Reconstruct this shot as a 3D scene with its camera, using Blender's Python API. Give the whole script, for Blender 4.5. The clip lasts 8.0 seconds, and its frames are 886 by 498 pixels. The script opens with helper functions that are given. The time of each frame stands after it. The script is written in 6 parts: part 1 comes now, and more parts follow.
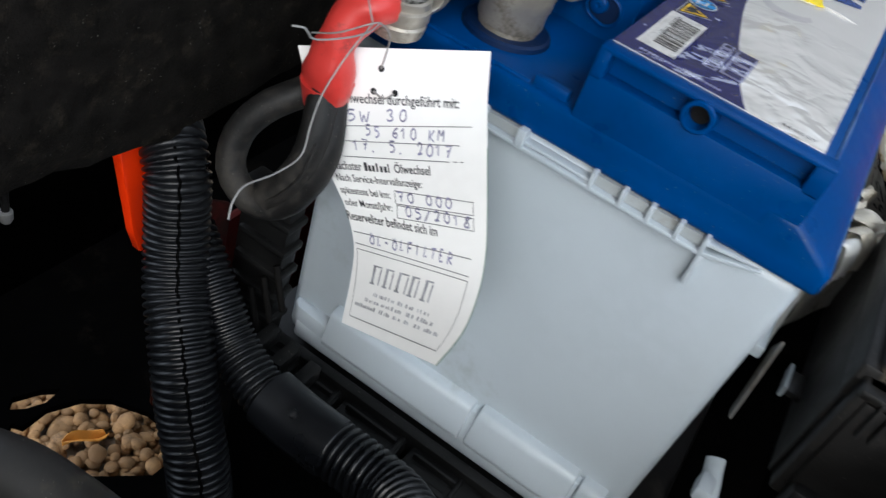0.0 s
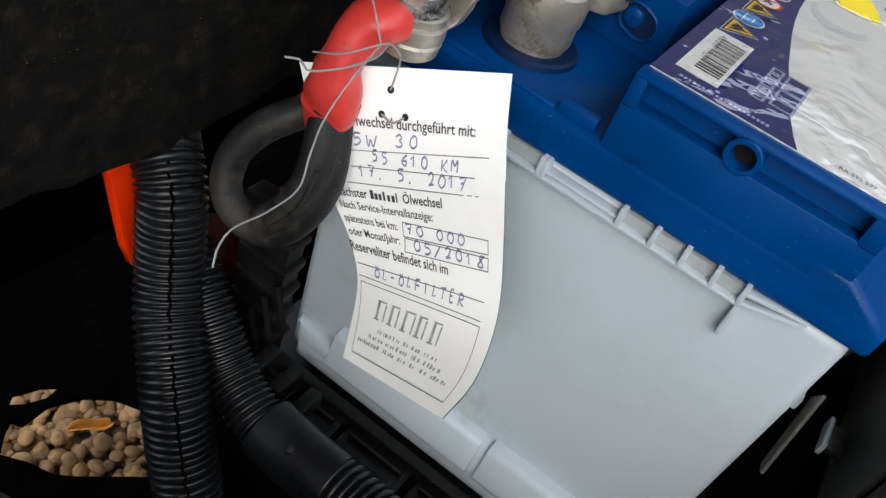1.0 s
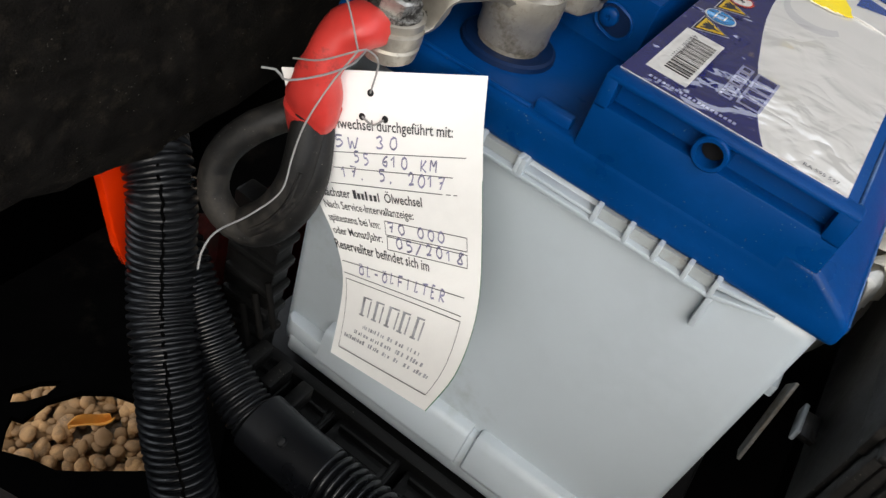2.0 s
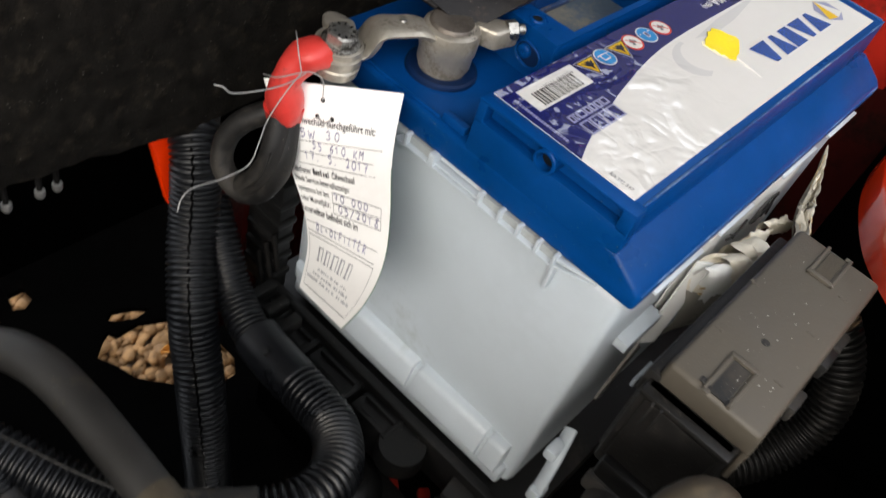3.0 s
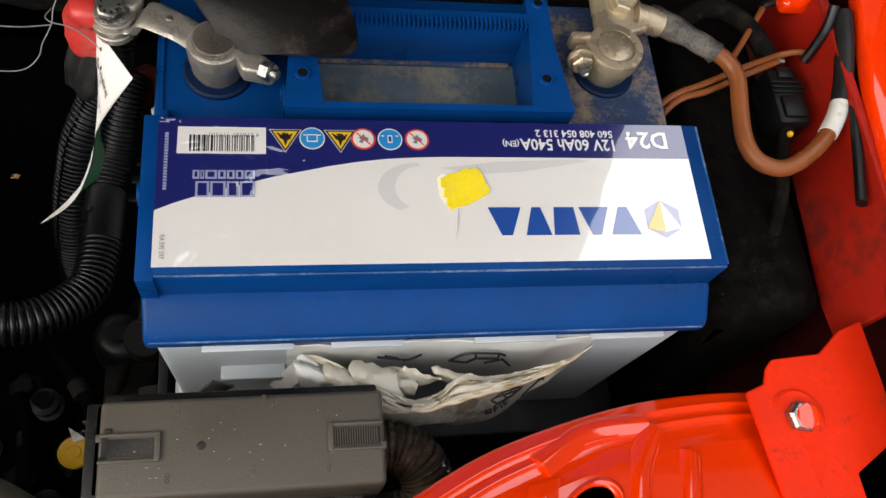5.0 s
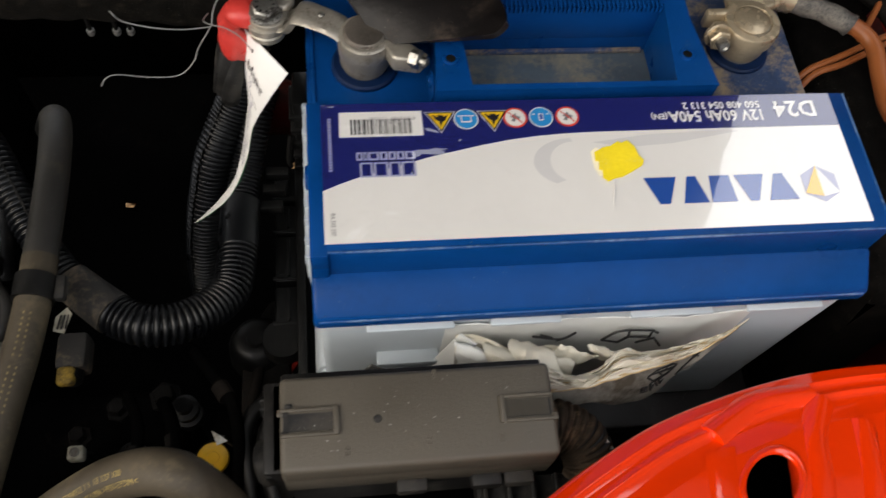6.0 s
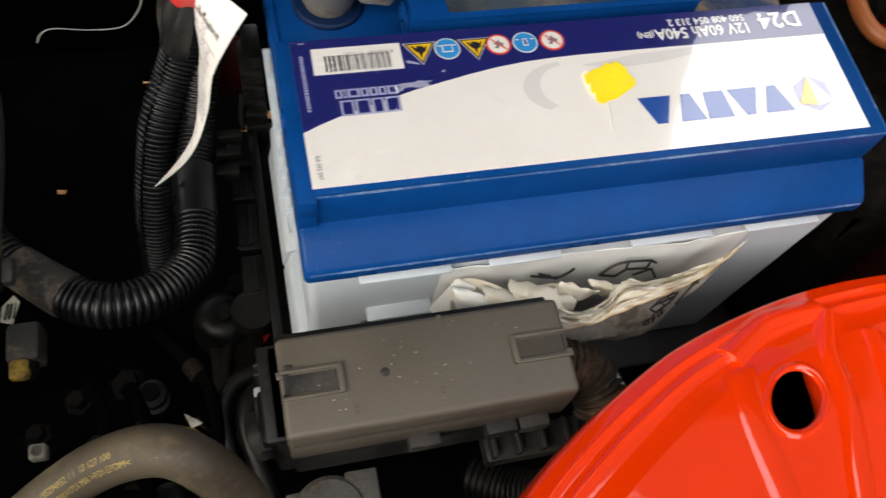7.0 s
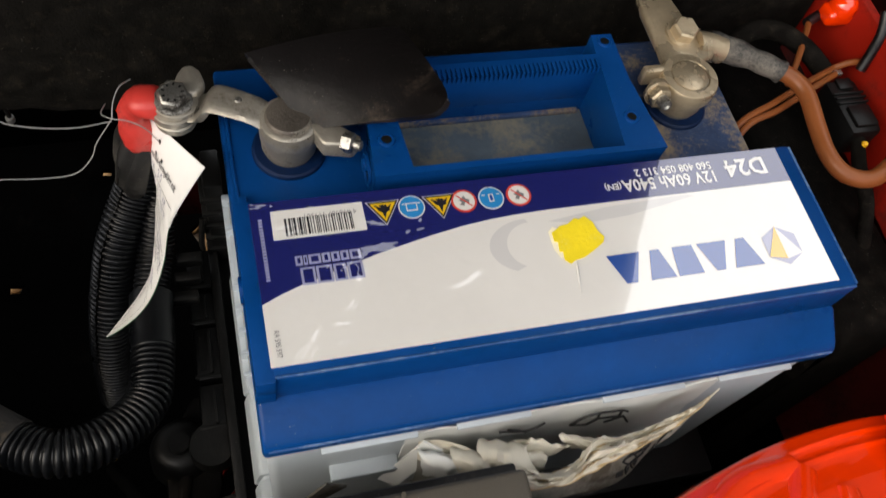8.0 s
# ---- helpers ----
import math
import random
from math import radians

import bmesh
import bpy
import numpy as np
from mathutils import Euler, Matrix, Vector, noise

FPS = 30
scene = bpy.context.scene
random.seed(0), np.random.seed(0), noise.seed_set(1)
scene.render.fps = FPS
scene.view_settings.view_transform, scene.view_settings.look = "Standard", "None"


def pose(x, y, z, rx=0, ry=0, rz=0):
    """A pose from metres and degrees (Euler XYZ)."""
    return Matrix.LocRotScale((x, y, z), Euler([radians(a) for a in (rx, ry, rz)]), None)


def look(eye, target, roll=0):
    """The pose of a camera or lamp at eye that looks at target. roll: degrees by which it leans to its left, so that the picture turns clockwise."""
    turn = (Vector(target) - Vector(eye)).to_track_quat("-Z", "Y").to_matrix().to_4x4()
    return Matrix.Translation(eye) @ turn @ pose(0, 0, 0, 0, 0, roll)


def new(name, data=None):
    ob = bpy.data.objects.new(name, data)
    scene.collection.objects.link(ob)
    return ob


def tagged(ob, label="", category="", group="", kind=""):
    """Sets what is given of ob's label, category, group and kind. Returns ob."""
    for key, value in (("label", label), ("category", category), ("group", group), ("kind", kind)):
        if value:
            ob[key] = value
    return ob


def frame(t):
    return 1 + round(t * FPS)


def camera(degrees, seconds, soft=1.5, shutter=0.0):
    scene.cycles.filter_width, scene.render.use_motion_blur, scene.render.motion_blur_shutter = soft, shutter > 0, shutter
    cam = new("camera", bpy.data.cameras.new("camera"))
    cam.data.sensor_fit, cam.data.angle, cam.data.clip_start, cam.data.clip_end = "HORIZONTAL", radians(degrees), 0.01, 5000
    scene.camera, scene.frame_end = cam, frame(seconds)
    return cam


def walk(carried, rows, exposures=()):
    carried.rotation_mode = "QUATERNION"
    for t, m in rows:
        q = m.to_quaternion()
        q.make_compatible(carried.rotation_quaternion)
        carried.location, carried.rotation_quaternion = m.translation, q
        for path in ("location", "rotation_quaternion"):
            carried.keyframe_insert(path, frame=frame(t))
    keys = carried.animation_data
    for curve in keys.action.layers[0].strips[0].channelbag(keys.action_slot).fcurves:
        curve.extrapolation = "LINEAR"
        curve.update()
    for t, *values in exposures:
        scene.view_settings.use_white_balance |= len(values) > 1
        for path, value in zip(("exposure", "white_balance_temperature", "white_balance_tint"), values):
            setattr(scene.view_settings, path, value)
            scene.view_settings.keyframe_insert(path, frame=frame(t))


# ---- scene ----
DEGREES = 55.7
cam = camera(DEGREES, 8.0, soft=1.4, shutter=0.3)
PATH = [
    (0, (-0.2183, 0.0349, 0.2855), (0.001, 0.1085, 0.0945), 20.82),
    (0.2, (-0.2112, 0.0495, 0.2761), (0.0105, 0.1202, 0.0867), 22.96),
    (0.5, (-0.2034, 0.0467, 0.281), (0.0141, 0.1199, 0.0877), 23.37),
    (0.7, (-0.2008, 0.0540, 0.2851), (0.0176, 0.1192, 0.0899), 24.07),
    (1, (-0.1928, 0.0487, 0.2842), (0.0191, 0.1225, 0.0852), 21.92),
    (1.2, (-0.1943, 0.0496, 0.2853), (0.0174, 0.1223, 0.0855), 21.58),
    (2.3, (-0.1938, 0.0342, 0.3012), (0.0146, 0.1065, 0.0978), 21.15),
    (2.5, (-0.1934, 0.0169, 0.3236), (0.0095, 0.0931, 0.1162), 20.94),
    (2.7, (-0.2067, -0.0060, 0.3445), (-0.0056, 0.0855, 0.1416), 19.12),
    (2.8, (-0.2117, -0.0165, 0.3583), (-0.0190, 0.0796, 0.1495), 18.47),
    (3, (-0.2125, -0.0399, 0.3671), (-0.0309, 0.0621, 0.1511), 19.12),
    (3.2, (-0.2078, -0.0601, 0.3902), (-0.0461, 0.0460, 0.1609), 18.97),
    (3.4, (-0.1932, -0.0641, 0.4042), (-0.0405, 0.0429, 0.1691), 21.24),
    (3.5, (-0.1733, -0.0617, 0.4044), (-0.0275, 0.0486, 0.1665), 22.43),
    (3.8, (-0.0960, -0.0926, 0.4210), (-0.0068, 0.0338, 0.1639), 21.72),
    (4, (-0.0456, -0.1119, 0.4171), (0.0051, -0.0288, 0.2424), 28.9),
    (4.2, (0.0037, -0.0929, 0.4455), (0.0658, 0.0158, 0.1729), 28.57),
    (5.3, (0.0566, -0.1076, 0.4898), (0.1083, 0.0165, 0.2216), 18.77),
    (5.5, (0.0557, -0.1026, 0.4886), (0.1001, 0.0259, 0.2211), 14.87),
    (5.8, (0.0369, -0.1133, 0.4813), (0.0760, 0.0213, 0.2160), 11.90),
    (6, (0.0138, -0.1272, 0.4755), (0.0502, 0.0063, 0.2093), 11.04),
    (6.2, (0.0019, -0.1300, 0.4750), (0.0401, 0.0035, 0.2090), 10.19),
    (6.5, (-0.0168, -0.1303, 0.4543), (0.0253, 0.0019, 0.1883), 8.24),
    (6.8, (-0.0215, -0.1316, 0.4448), (0.0353, -0.0039, 0.1794), 14.73),
    (7, (-0.0098, -0.1277, 0.4471), (0.051, -0.0047, 0.1804), 16.27),
    (7.2, (-0.0040, -0.1267, 0.4402), (0.0651, -0.0060, 0.1744), 18.77),
    (7.5, (-0.003, -0.1173, 0.4487), (0.0693, 0.0052, 0.1845), 19.16),
    (7.7, (-0.0013, -0.1071, 0.4545), (0.0718, 0.0234, 0.1945), 17.91),
    (7.8, (-0.0024, -0.0982, 0.4582), (0.0708, 0.0345, 0.1993), 17.81),
    (8, (-0.0005, -0.0836, 0.459), (0.073, 0.0508, 0.2011), 17.91),
]
EXPOSURES = [(0.0, 1.20, 5920, 6), (1.2, 1.17, 6250, 7), (2.5, 1.27, 6600, 8), (3.5, 1.48, 6650, 9), (4.0, 1.52, 6700, 9), (5.3, 1.08, 6900, 9), (6.0, 1.05, 6950, 9), (7.0, 1.36, 7050, 9), (7.5, 1.30, 7050, 9), (8.0, 1.05, 7050, 9)]
walk(cam, [(t, look(eye, target, roll)) for t, eye, target, roll in PATH], EXPOSURES)

# ---- daylight: a bright hazy sky, open to the front and the sides ----
world = bpy.data.worlds.new("sky")
scene.world = world
world.use_nodes = True
wn = world.node_tree.nodes
sky = wn.new("ShaderNodeTexSky")
sky.sky_type = "NISHITA"
sky.sun_disc = False
sky.sun_elevation, sky.sun_rotation = radians(39), radians(252)
sky.air_density, sky.dust_density, sky.ozone_density = 1.0, 6.0, 1.0
haze = wn.new("ShaderNodeMix")  # an even layer of cloud before the sky
haze.data_type = "RGBA"
haze.inputs[0].default_value = 0.75
haze.inputs[7].default_value = (7.0, 7.2, 7.7, 1)
world.node_tree.links.new(sky.outputs[0], haze.inputs[6])
world.node_tree.links.new(haze.outputs[2], wn["Background"].inputs[0])
wn["Background"].inputs[1].default_value = 0.15
sun = new("sun", bpy.data.lights.new("sun", "SUN"))
sun.data.energy, sun.data.angle, sun.data.color = 0.7, radians(50), (1.0, 0.97, 0.92)
sun.matrix_world = look((-4.0, -1.3, 3.4), (0, 0, 0))

# ---- drawing in decimetres ----
DM = 0.1
V = Vector


def add(bm, other):
    """Joins other into bm."""
    me = bpy.data.meshes.new("join")
    other.to_mesh(me)
    bm.from_mesh(me)
    bpy.data.meshes.remove(me)
    other.free()
    return bm


def thing(name, at, label, category, group="", kind=""):
    """A thing's Empty, at its base."""
    e = new(name)
    e.empty_display_size = 0.01
    e.location = V(at) * DM
    return tagged(e, label, category, group, kind)


def part(name, bm, material, parent=None, label="", smooth=True, angle=40):
    """One mesh object from a bmesh in decimetres, under a thing or a part."""
    bmesh.ops.recalc_face_normals(bm, faces=bm.faces)
    bm.transform(Matrix.Scale(DM, 4))
    if smooth:
        for f in bm.faces:
            f.smooth = True
        for e in bm.edges:
            if len(e.link_faces) == 2 and e.calc_face_angle(0) > radians(angle):
                e.smooth = False
    me = bpy.data.meshes.new(name)
    bm.to_mesh(me)
    bm.free()
    me.materials.append(material)
    ob = new(name, me)
    if parent:
        ob.parent = parent
        top = parent
        while top.parent:
            top = top.parent
        ob.matrix_parent_inverse = Matrix.Translation(-top.location) if parent is top else Matrix.Identity(4)
    if label:
        ob["label"] = label
    return ob


def box(lo, hi, bevel=0.0, seg=2):
    bm = bmesh.new()
    bmesh.ops.create_cube(bm, size=1)
    lo, hi = V(lo), V(hi)
    for v in bm.verts:
        v.co = V([lo[i] + (v.co[i] + 0.5) * (hi[i] - lo[i]) for i in range(3)])
    if bevel:
        bmesh.ops.bevel(bm, geom=bm.edges[:], offset=bevel, segments=seg, profile=0.5, affect="EDGES")
    return bm


def prism(points, base, up, height, bevel=0.0, seg=2):
    """A flat outline of 3D points pushed along up by height."""
    bm = bmesh.new()
    up = V(up).normalized() * height
    f = bm.faces.new([bm.verts.new(V(base) + V(p)) for p in points])
    r = bmesh.ops.extrude_face_region(bm, geom=[f])
    bmesh.ops.translate(bm, verts=[v for v in r["geom"] if isinstance(v, bmesh.types.BMVert)], vec=up)
    if bevel:
        bmesh.ops.bevel(bm, geom=bm.edges[:], offset=bevel, segments=seg, profile=0.5, affect="EDGES")
    return bm


def flat(points):
    """One flat face."""
    bm = bmesh.new()
    bm.faces.new([bm.verts.new(V(p)) for p in points])
    return bm


def lathe(a, axis, rings, n=28, flats=0):
    """A turned form: rings of (distance along axis, radius) from point a."""
    a, axis = V(a), V(axis).normalized()
    u = axis.orthogonal().normalized()
    w = axis.cross(u)
    n = flats or n
    bm = bmesh.new()
    loops = []
    for d, r in rings:
        loops.append([bm.verts.new(a + axis * d + (u * math.cos(6.28319 * k / n) + w * math.sin(6.28319 * k / n)) * r) for k in range(n)])
    for p, q in zip(loops, loops[1:]):
        for k in range(n):
            bm.faces.new((p[k], p[(k + 1) % n], q[(k + 1) % n], q[k]))
    if rings[0][1] > 1e-4:
        bm.faces.new(loops[0])
    if rings[-1][1] > 1e-4:
        bm.faces.new(loops[-1])
    return bm


def disc_pts(c, r, n=24, sx=1.0, sy=1.0, start=0.0):
    return [(c[0] + sx * r * math.cos(start + 6.28319 * k / n), c[1] + sy * r * math.sin(start + 6.28319 * k / n), c[2]) for k in range(n)]


def curve_points(points, step):
    """A smooth line through the points, cut into even steps."""
    p = [V(q) for q in points]
    p = [p[0] * 2 - p[1]] + p + [p[-1] * 2 - p[-2]]
    fine = []
    for i in range(1, len(p) - 2):
        for k in range(24):
            t = k / 24
            fine.append(0.5 * (2 * p[i] + (p[i + 1] - p[i - 1]) * t + (2 * p[i - 1] - 5 * p[i] + 4 * p[i + 1] - p[i + 2]) * t * t
                               + (3 * p[i] - p[i - 1] - 3 * p[i + 1] + p[i + 2]) * t ** 3))
    fine.append(p[-2])
    out, gone, want = [fine[0]], 0.0, step
    for a, b in zip(fine, fine[1:]):
        d = (b - a).length
        while gone + d >= want and d > 0:
            out.append(a.lerp(b, (want - gone) / d))
            want += step
        gone += d
    if (out[-1] - fine[-1]).length > 0.3 * step:
        out.append(fine[-1])
    return out


def sweep(points, radius, n=16, step=0.04, wide=1.0, caps=True):
    """A tube along a smooth line. radius: a number, or a function of ring number and share of the length. wide flattens it."""
    line = curve_points(points, step)
    bm = bmesh.new()
    side = None
    loops = []
    for i, c in enumerate(line):
        ahead = (line[min(i + 1, len(line) - 1)] - line[max(i - 1, 0)]).normalized()
        side = ahead.orthogonal() if side is None else side - ahead * side.dot(ahead)
        side.normalize()
        up = ahead.cross(side)
        r = radius(i, i / (len(line) - 1)) if callable(radius) else radius
        loops.append([bm.verts.new(c + (side * math.cos(6.28319 * k / n) * wide + up * math.sin(6.28319 * k / n)) * r) for k in range(n)])
    for p, q in zip(loops, loops[1:]):
        for k in range(n):
            bm.faces.new((p[k], p[(k + 1) % n], q[(k + 1) % n], q[k]))
    if caps:
        bm.faces.new(loops[0])
        bm.faces.new(loops[-1])
    return bm


def corrugated(points, r, pitch=0.03, depth=0.018, n=24):
    """Ribbed conduit: proud rings with grooves between."""
    shape = (0.12, 0.0, 0.0, 0.12, 0.5, 1.0, 1.0, 0.5)
    return sweep(points, lambda i, s: r - depth * shape[i % 8], n, pitch / 8)


def patch(grid):
    """A sheet through rows of points."""
    bm = bmesh.new()
    rows = [[bm.verts.new(V(p)) for p in row] for row in grid]
    for a, b in zip(rows, rows[1:]):
        for k in range(len(a) - 1):
            bm.faces.new((a[k], a[k + 1], b[k + 1], b[k]))
    return bm


def thick(bm, t):
    """Gives a sheet a thickness."""
    bmesh.ops.recalc_face_normals(bm, faces=bm.faces)
    bmesh.ops.solidify(bm, geom=bm.faces[:], thickness=t)
    return bm


def letters(body, size, shear=0.0, align="LEFT", spacing=1.0, weight=0.0):
    """Flat letters as a bmesh in the xy plane, size in decimetres."""
    cu = bpy.data.curves.new("letters", "FONT")
    cu.offset = weight * size
    cu.body, cu.size, cu.shear, cu.align_x, cu.resolution_u, cu.space_character = body, size, shear, align, 2, spacing
    ob = new("letters", cu)
    dg = bpy.context.evaluated_depsgraph_get()
    me = bpy.data.meshes.new_from_object(ob.evaluated_get(dg))
    bm = bmesh.new()
    bm.from_mesh(me)
    bpy.data.objects.remove(ob)
    bpy.data.meshes.remove(me)
    bpy.data.curves.remove(cu)
    return bm


# ---- materials ----
def material(name, colour, rough=0.5, metal=0.0, vary=0.12, scale=60, bump=0.15, bump_scale=None, dirt=None, dirt_share=0.5, dirt_scale=18,
             coat=0.0, spec=0.5, speck=0.0, rough_vary=0.12, random_by=False, wrinkle=0.0, sss=0.0):
    """Base colour with two scales of variation, uneven gloss and fine relief; dirt: a second colour in soft blotches."""
    m = bpy.data.materials.new(name)
    m.use_nodes = True
    t = m.node_tree
    N, L = t.nodes, t.links
    b = N["Principled BSDF"]
    tc = N.new("ShaderNodeTexCoord")

    def noise_node(s, detail=4, rough_=0.55):
        n = N.new("ShaderNodeTexNoise")
        n.inputs["Scale"].default_value, n.inputs["Detail"].default_value, n.inputs["Roughness"].default_value = s, detail, rough_
        L.new(tc.outputs["Object"], n.inputs["Vector"])
        return n

    def mix(fac, a, c):
        x = N.new("ShaderNodeMix")
        x.data_type = "RGBA"
        L.new(fac, x.inputs[0])
        for v, s in ((a, x.inputs[6]), (c, x.inputs[7])):
            if isinstance(v, tuple):
                s.default_value = v
            else:
                L.new(v, s)
        return x.outputs[2]

    def ramp(src, lo, hi):
        r = N.new("ShaderNodeMapRange")
        r.inputs[1].default_value, r.inputs[2].default_value = lo, hi
        L.new(src, r.inputs[0])
        return r

    c = (*colour, 1)
    dark = tuple(v * (1 - vary) for v in colour) + (1,)
    light = tuple(min(1, v * (1 + vary * 0.8)) for v in colour) + (1,)
    big, fine = noise_node(scale), noise_node(scale * 9, 3)
    col = mix(ramp(big.outputs[0], 0.35, 0.65).outputs[0], dark, light)
    col = mix(ramp(fine.outputs[0], 0.42, 0.75).outputs[0], col, c)
    if random_by:
        oi = N.new("ShaderNodeNewGeometry")
        col = mix(oi.outputs["Random Per Island"], col, tuple(v * 0.55 for v in colour) + (1,))
    r = ramp(big.outputs[0], 0.3, 0.7)
    r.inputs[3].default_value, r.inputs[4].default_value = max(0.02, rough - rough_vary), min(1, rough + rough_vary)
    rough_out = r.outputs[0]
    if dirt:
        d1, d2 = noise_node(dirt_scale, 6, 0.65), noise_node(dirt_scale * 14, 3, 0.7)
        mul = N.new("ShaderNodeMath")
        mul.operation = "MULTIPLY_ADD"
        L.new(d2.outputs[0], mul.inputs[0])
        mul.inputs[1].default_value = 0.35
        L.new(d1.outputs[0], mul.inputs[2])
        edge = 0.92 - 0.5 * dirt_share
        dm = ramp(mul.outputs[0], edge, edge + 0.16)
        col = mix(dm.outputs[0], col, (*dirt, 1))
        rr = N.new("ShaderNodeMath")
        rr.operation = "MULTIPLY_ADD"
        L.new(dm.outputs[0], rr.inputs[0])
        rr.inputs[1].default_value = 0.3
        rr.use_clamp = True
        L.new(rough_out, rr.inputs[2])
        rough_out = rr.outputs[0]
    if speck:
        # grit and lint: small pale grains, denser in some places
        s1, s2 = noise_node(2600, 0, 0.5), noise_node(55, 3, 0.6)
        many = N.new("ShaderNodeMath")
        many.operation = "MULTIPLY_ADD"
        L.new(s2.outputs[0], many.inputs[0])
        many.inputs[1].default_value = 0.30
        L.new(s1.outputs[0], many.inputs[2])
        edge = 1.07 - 0.06 * speck
        col = mix(ramp(many.outputs[0], edge, edge + 0.04).outputs[0], col, (0.30, 0.28, 0.24, 1))
    L.new(col, b.inputs["Base Color"])
    L.new(rough_out, b.inputs["Roughness"])
    b.inputs["Metallic"].default_value = metal
    b.inputs["Specular IOR Level"].default_value = spec
    b.inputs["Coat Weight"].default_value = coat
    b.inputs["Coat Roughness"].default_value = 0.06
    if sss:
        b.inputs["Subsurface Weight"].default_value = sss
        b.inputs["Subsurface Radius"].default_value = (0.004, 0.004, 0.004)
    last = None
    if bump:
        bn = noise_node(bump_scale or scale * 12, 4, 0.6)
        bp = N.new("ShaderNodeBump")
        bp.inputs["Strength"].default_value, bp.inputs["Distance"].default_value = bump, 0.0006
        L.new(bn.outputs[0], bp.inputs["Height"])
        last = bp
    if wrinkle:
        # film: lies flat over most of the label, lifted and creased over the first 8 cm
        sep = N.new("ShaderNodeSeparateXYZ")
        L.new(tc.outputs["Object"], sep.inputs[0])
        where = ramp(sep.outputs[0], 0.100, 0.062)
        w1, w2, w3 = noise_node(34, 2, 0.5), noise_node(85, 2, 0.5), noise_node(20, 2, 0.5)
        w1.inputs["Distortion"].default_value = 1.0
        w2.inputs["Distortion"].default_value = 1.0

        def math_node(op, p, q, r=None):
            x = N.new("ShaderNodeMath")
            x.operation = op
            for k, v in enumerate((p, q, r)):
                if isinstance(v, (int, float)):
                    x.inputs[k].default_value = v
                elif v is not None:
                    L.new(v, x.inputs[k])
            return x.outputs[0]
        crease = math_node("ABSOLUTE", math_node("SUBTRACT", w1.outputs[0], 0.5), 0)
        h = math_node("MULTIPLY_ADD", crease, 2.2, math_node("MULTIPLY", w2.outputs[0], 0.35))
        h = math_node("MULTIPLY", h, math_node("MULTIPLY", where.outputs[0], ramp(w3.outputs[0], 0.32, 0.54).outputs[0]))
        h = math_node("MULTIPLY_ADD", w3.outputs[0], 0.10, h)
        wp = N.new("ShaderNodeBump")
        wp.inputs["Strength"].default_value, wp.inputs["Distance"].default_value = 1.0, wrinkle
        L.new(h, wp.inputs["Height"])
        last = wp
    if last:
        L.new(last.outputs[0], b.inputs["Normal"])
        if coat:
            L.new(last.outputs[0], b.inputs["Coat Normal"])
    if wrinkle:
        b.inputs["Coat IOR"].default_value = 2.15  # two faces of film over the gloss print
        b.inputs["Coat Roughness"].default_value = 0.02
        L.remove(b.inputs["Normal"].links[0])
    return m


M_BLUE = material("blue_lid_plastic", (0.0003, 0.043, 0.185), 0.36, spec=0.12, vary=0.14, scale=30, bump=0.12, bump_scale=900, dirt=(0.0035, 0.041, 0.140), dirt_share=0.34, dirt_scale=10, speck=1.1)
M_BLUE_WORN = material("rubbed_blue_edge", (0.004, 0.06, 0.21), 0.4, vary=0.2, scale=60, bump=0.2, dirt=(0.12, 0.20, 0.34), dirt_share=0.55, dirt_scale=40)
M_BLUE_DARK = material("dark_navy_plastic", (0.001, 0.012, 0.05), 0.5, spec=0.2, scale=40, bump=0.2, dirt=(0.01, 0.02, 0.04), dirt_share=0.4)
M_BLUE_DUSTY = material("dusty_blue_plastic", (0.030, 0.055, 0.125), 0.6, spec=0.2, vary=0.3, scale=45, bump=0.3, dirt=(0.25, 0.195, 0.13), dirt_share=0.55, dirt_scale=40, speck=2.0)
M_DUST = material("dusty_blue_floor", (0.070, 0.095, 0.120), 0.65, spec=0.3, vary=0.35, scale=28, bump=0.4, dirt=(0.18, 0.168, 0.135), dirt_share=0.58, dirt_scale=24, speck=1.5)
M_CASE = material("pale_case_plastic", (0.455, 0.507, 0.548), 0.40, vary=0.05, scale=14, bump=0.10, bump_scale=700, dirt=(0.39, 0.43, 0.44), dirt_share=0.24, dirt_scale=9, sss=0.12)
M_CASE_DARK = material("dark_case_pocket", (0.34, 0.365, 0.37), 0.5, scale=40, bump=0.2, dirt=(0.27, 0.25, 0.21), dirt_share=0.4, dirt_scale=30)


def film(name, colour, wrinkle=0.0044):
    return material(name, colour, 0.14, vary=0.03, scale=20, bump=0.0, coat=1.0, spec=1.0, wrinkle=wrinkle, rough_vary=0.04)


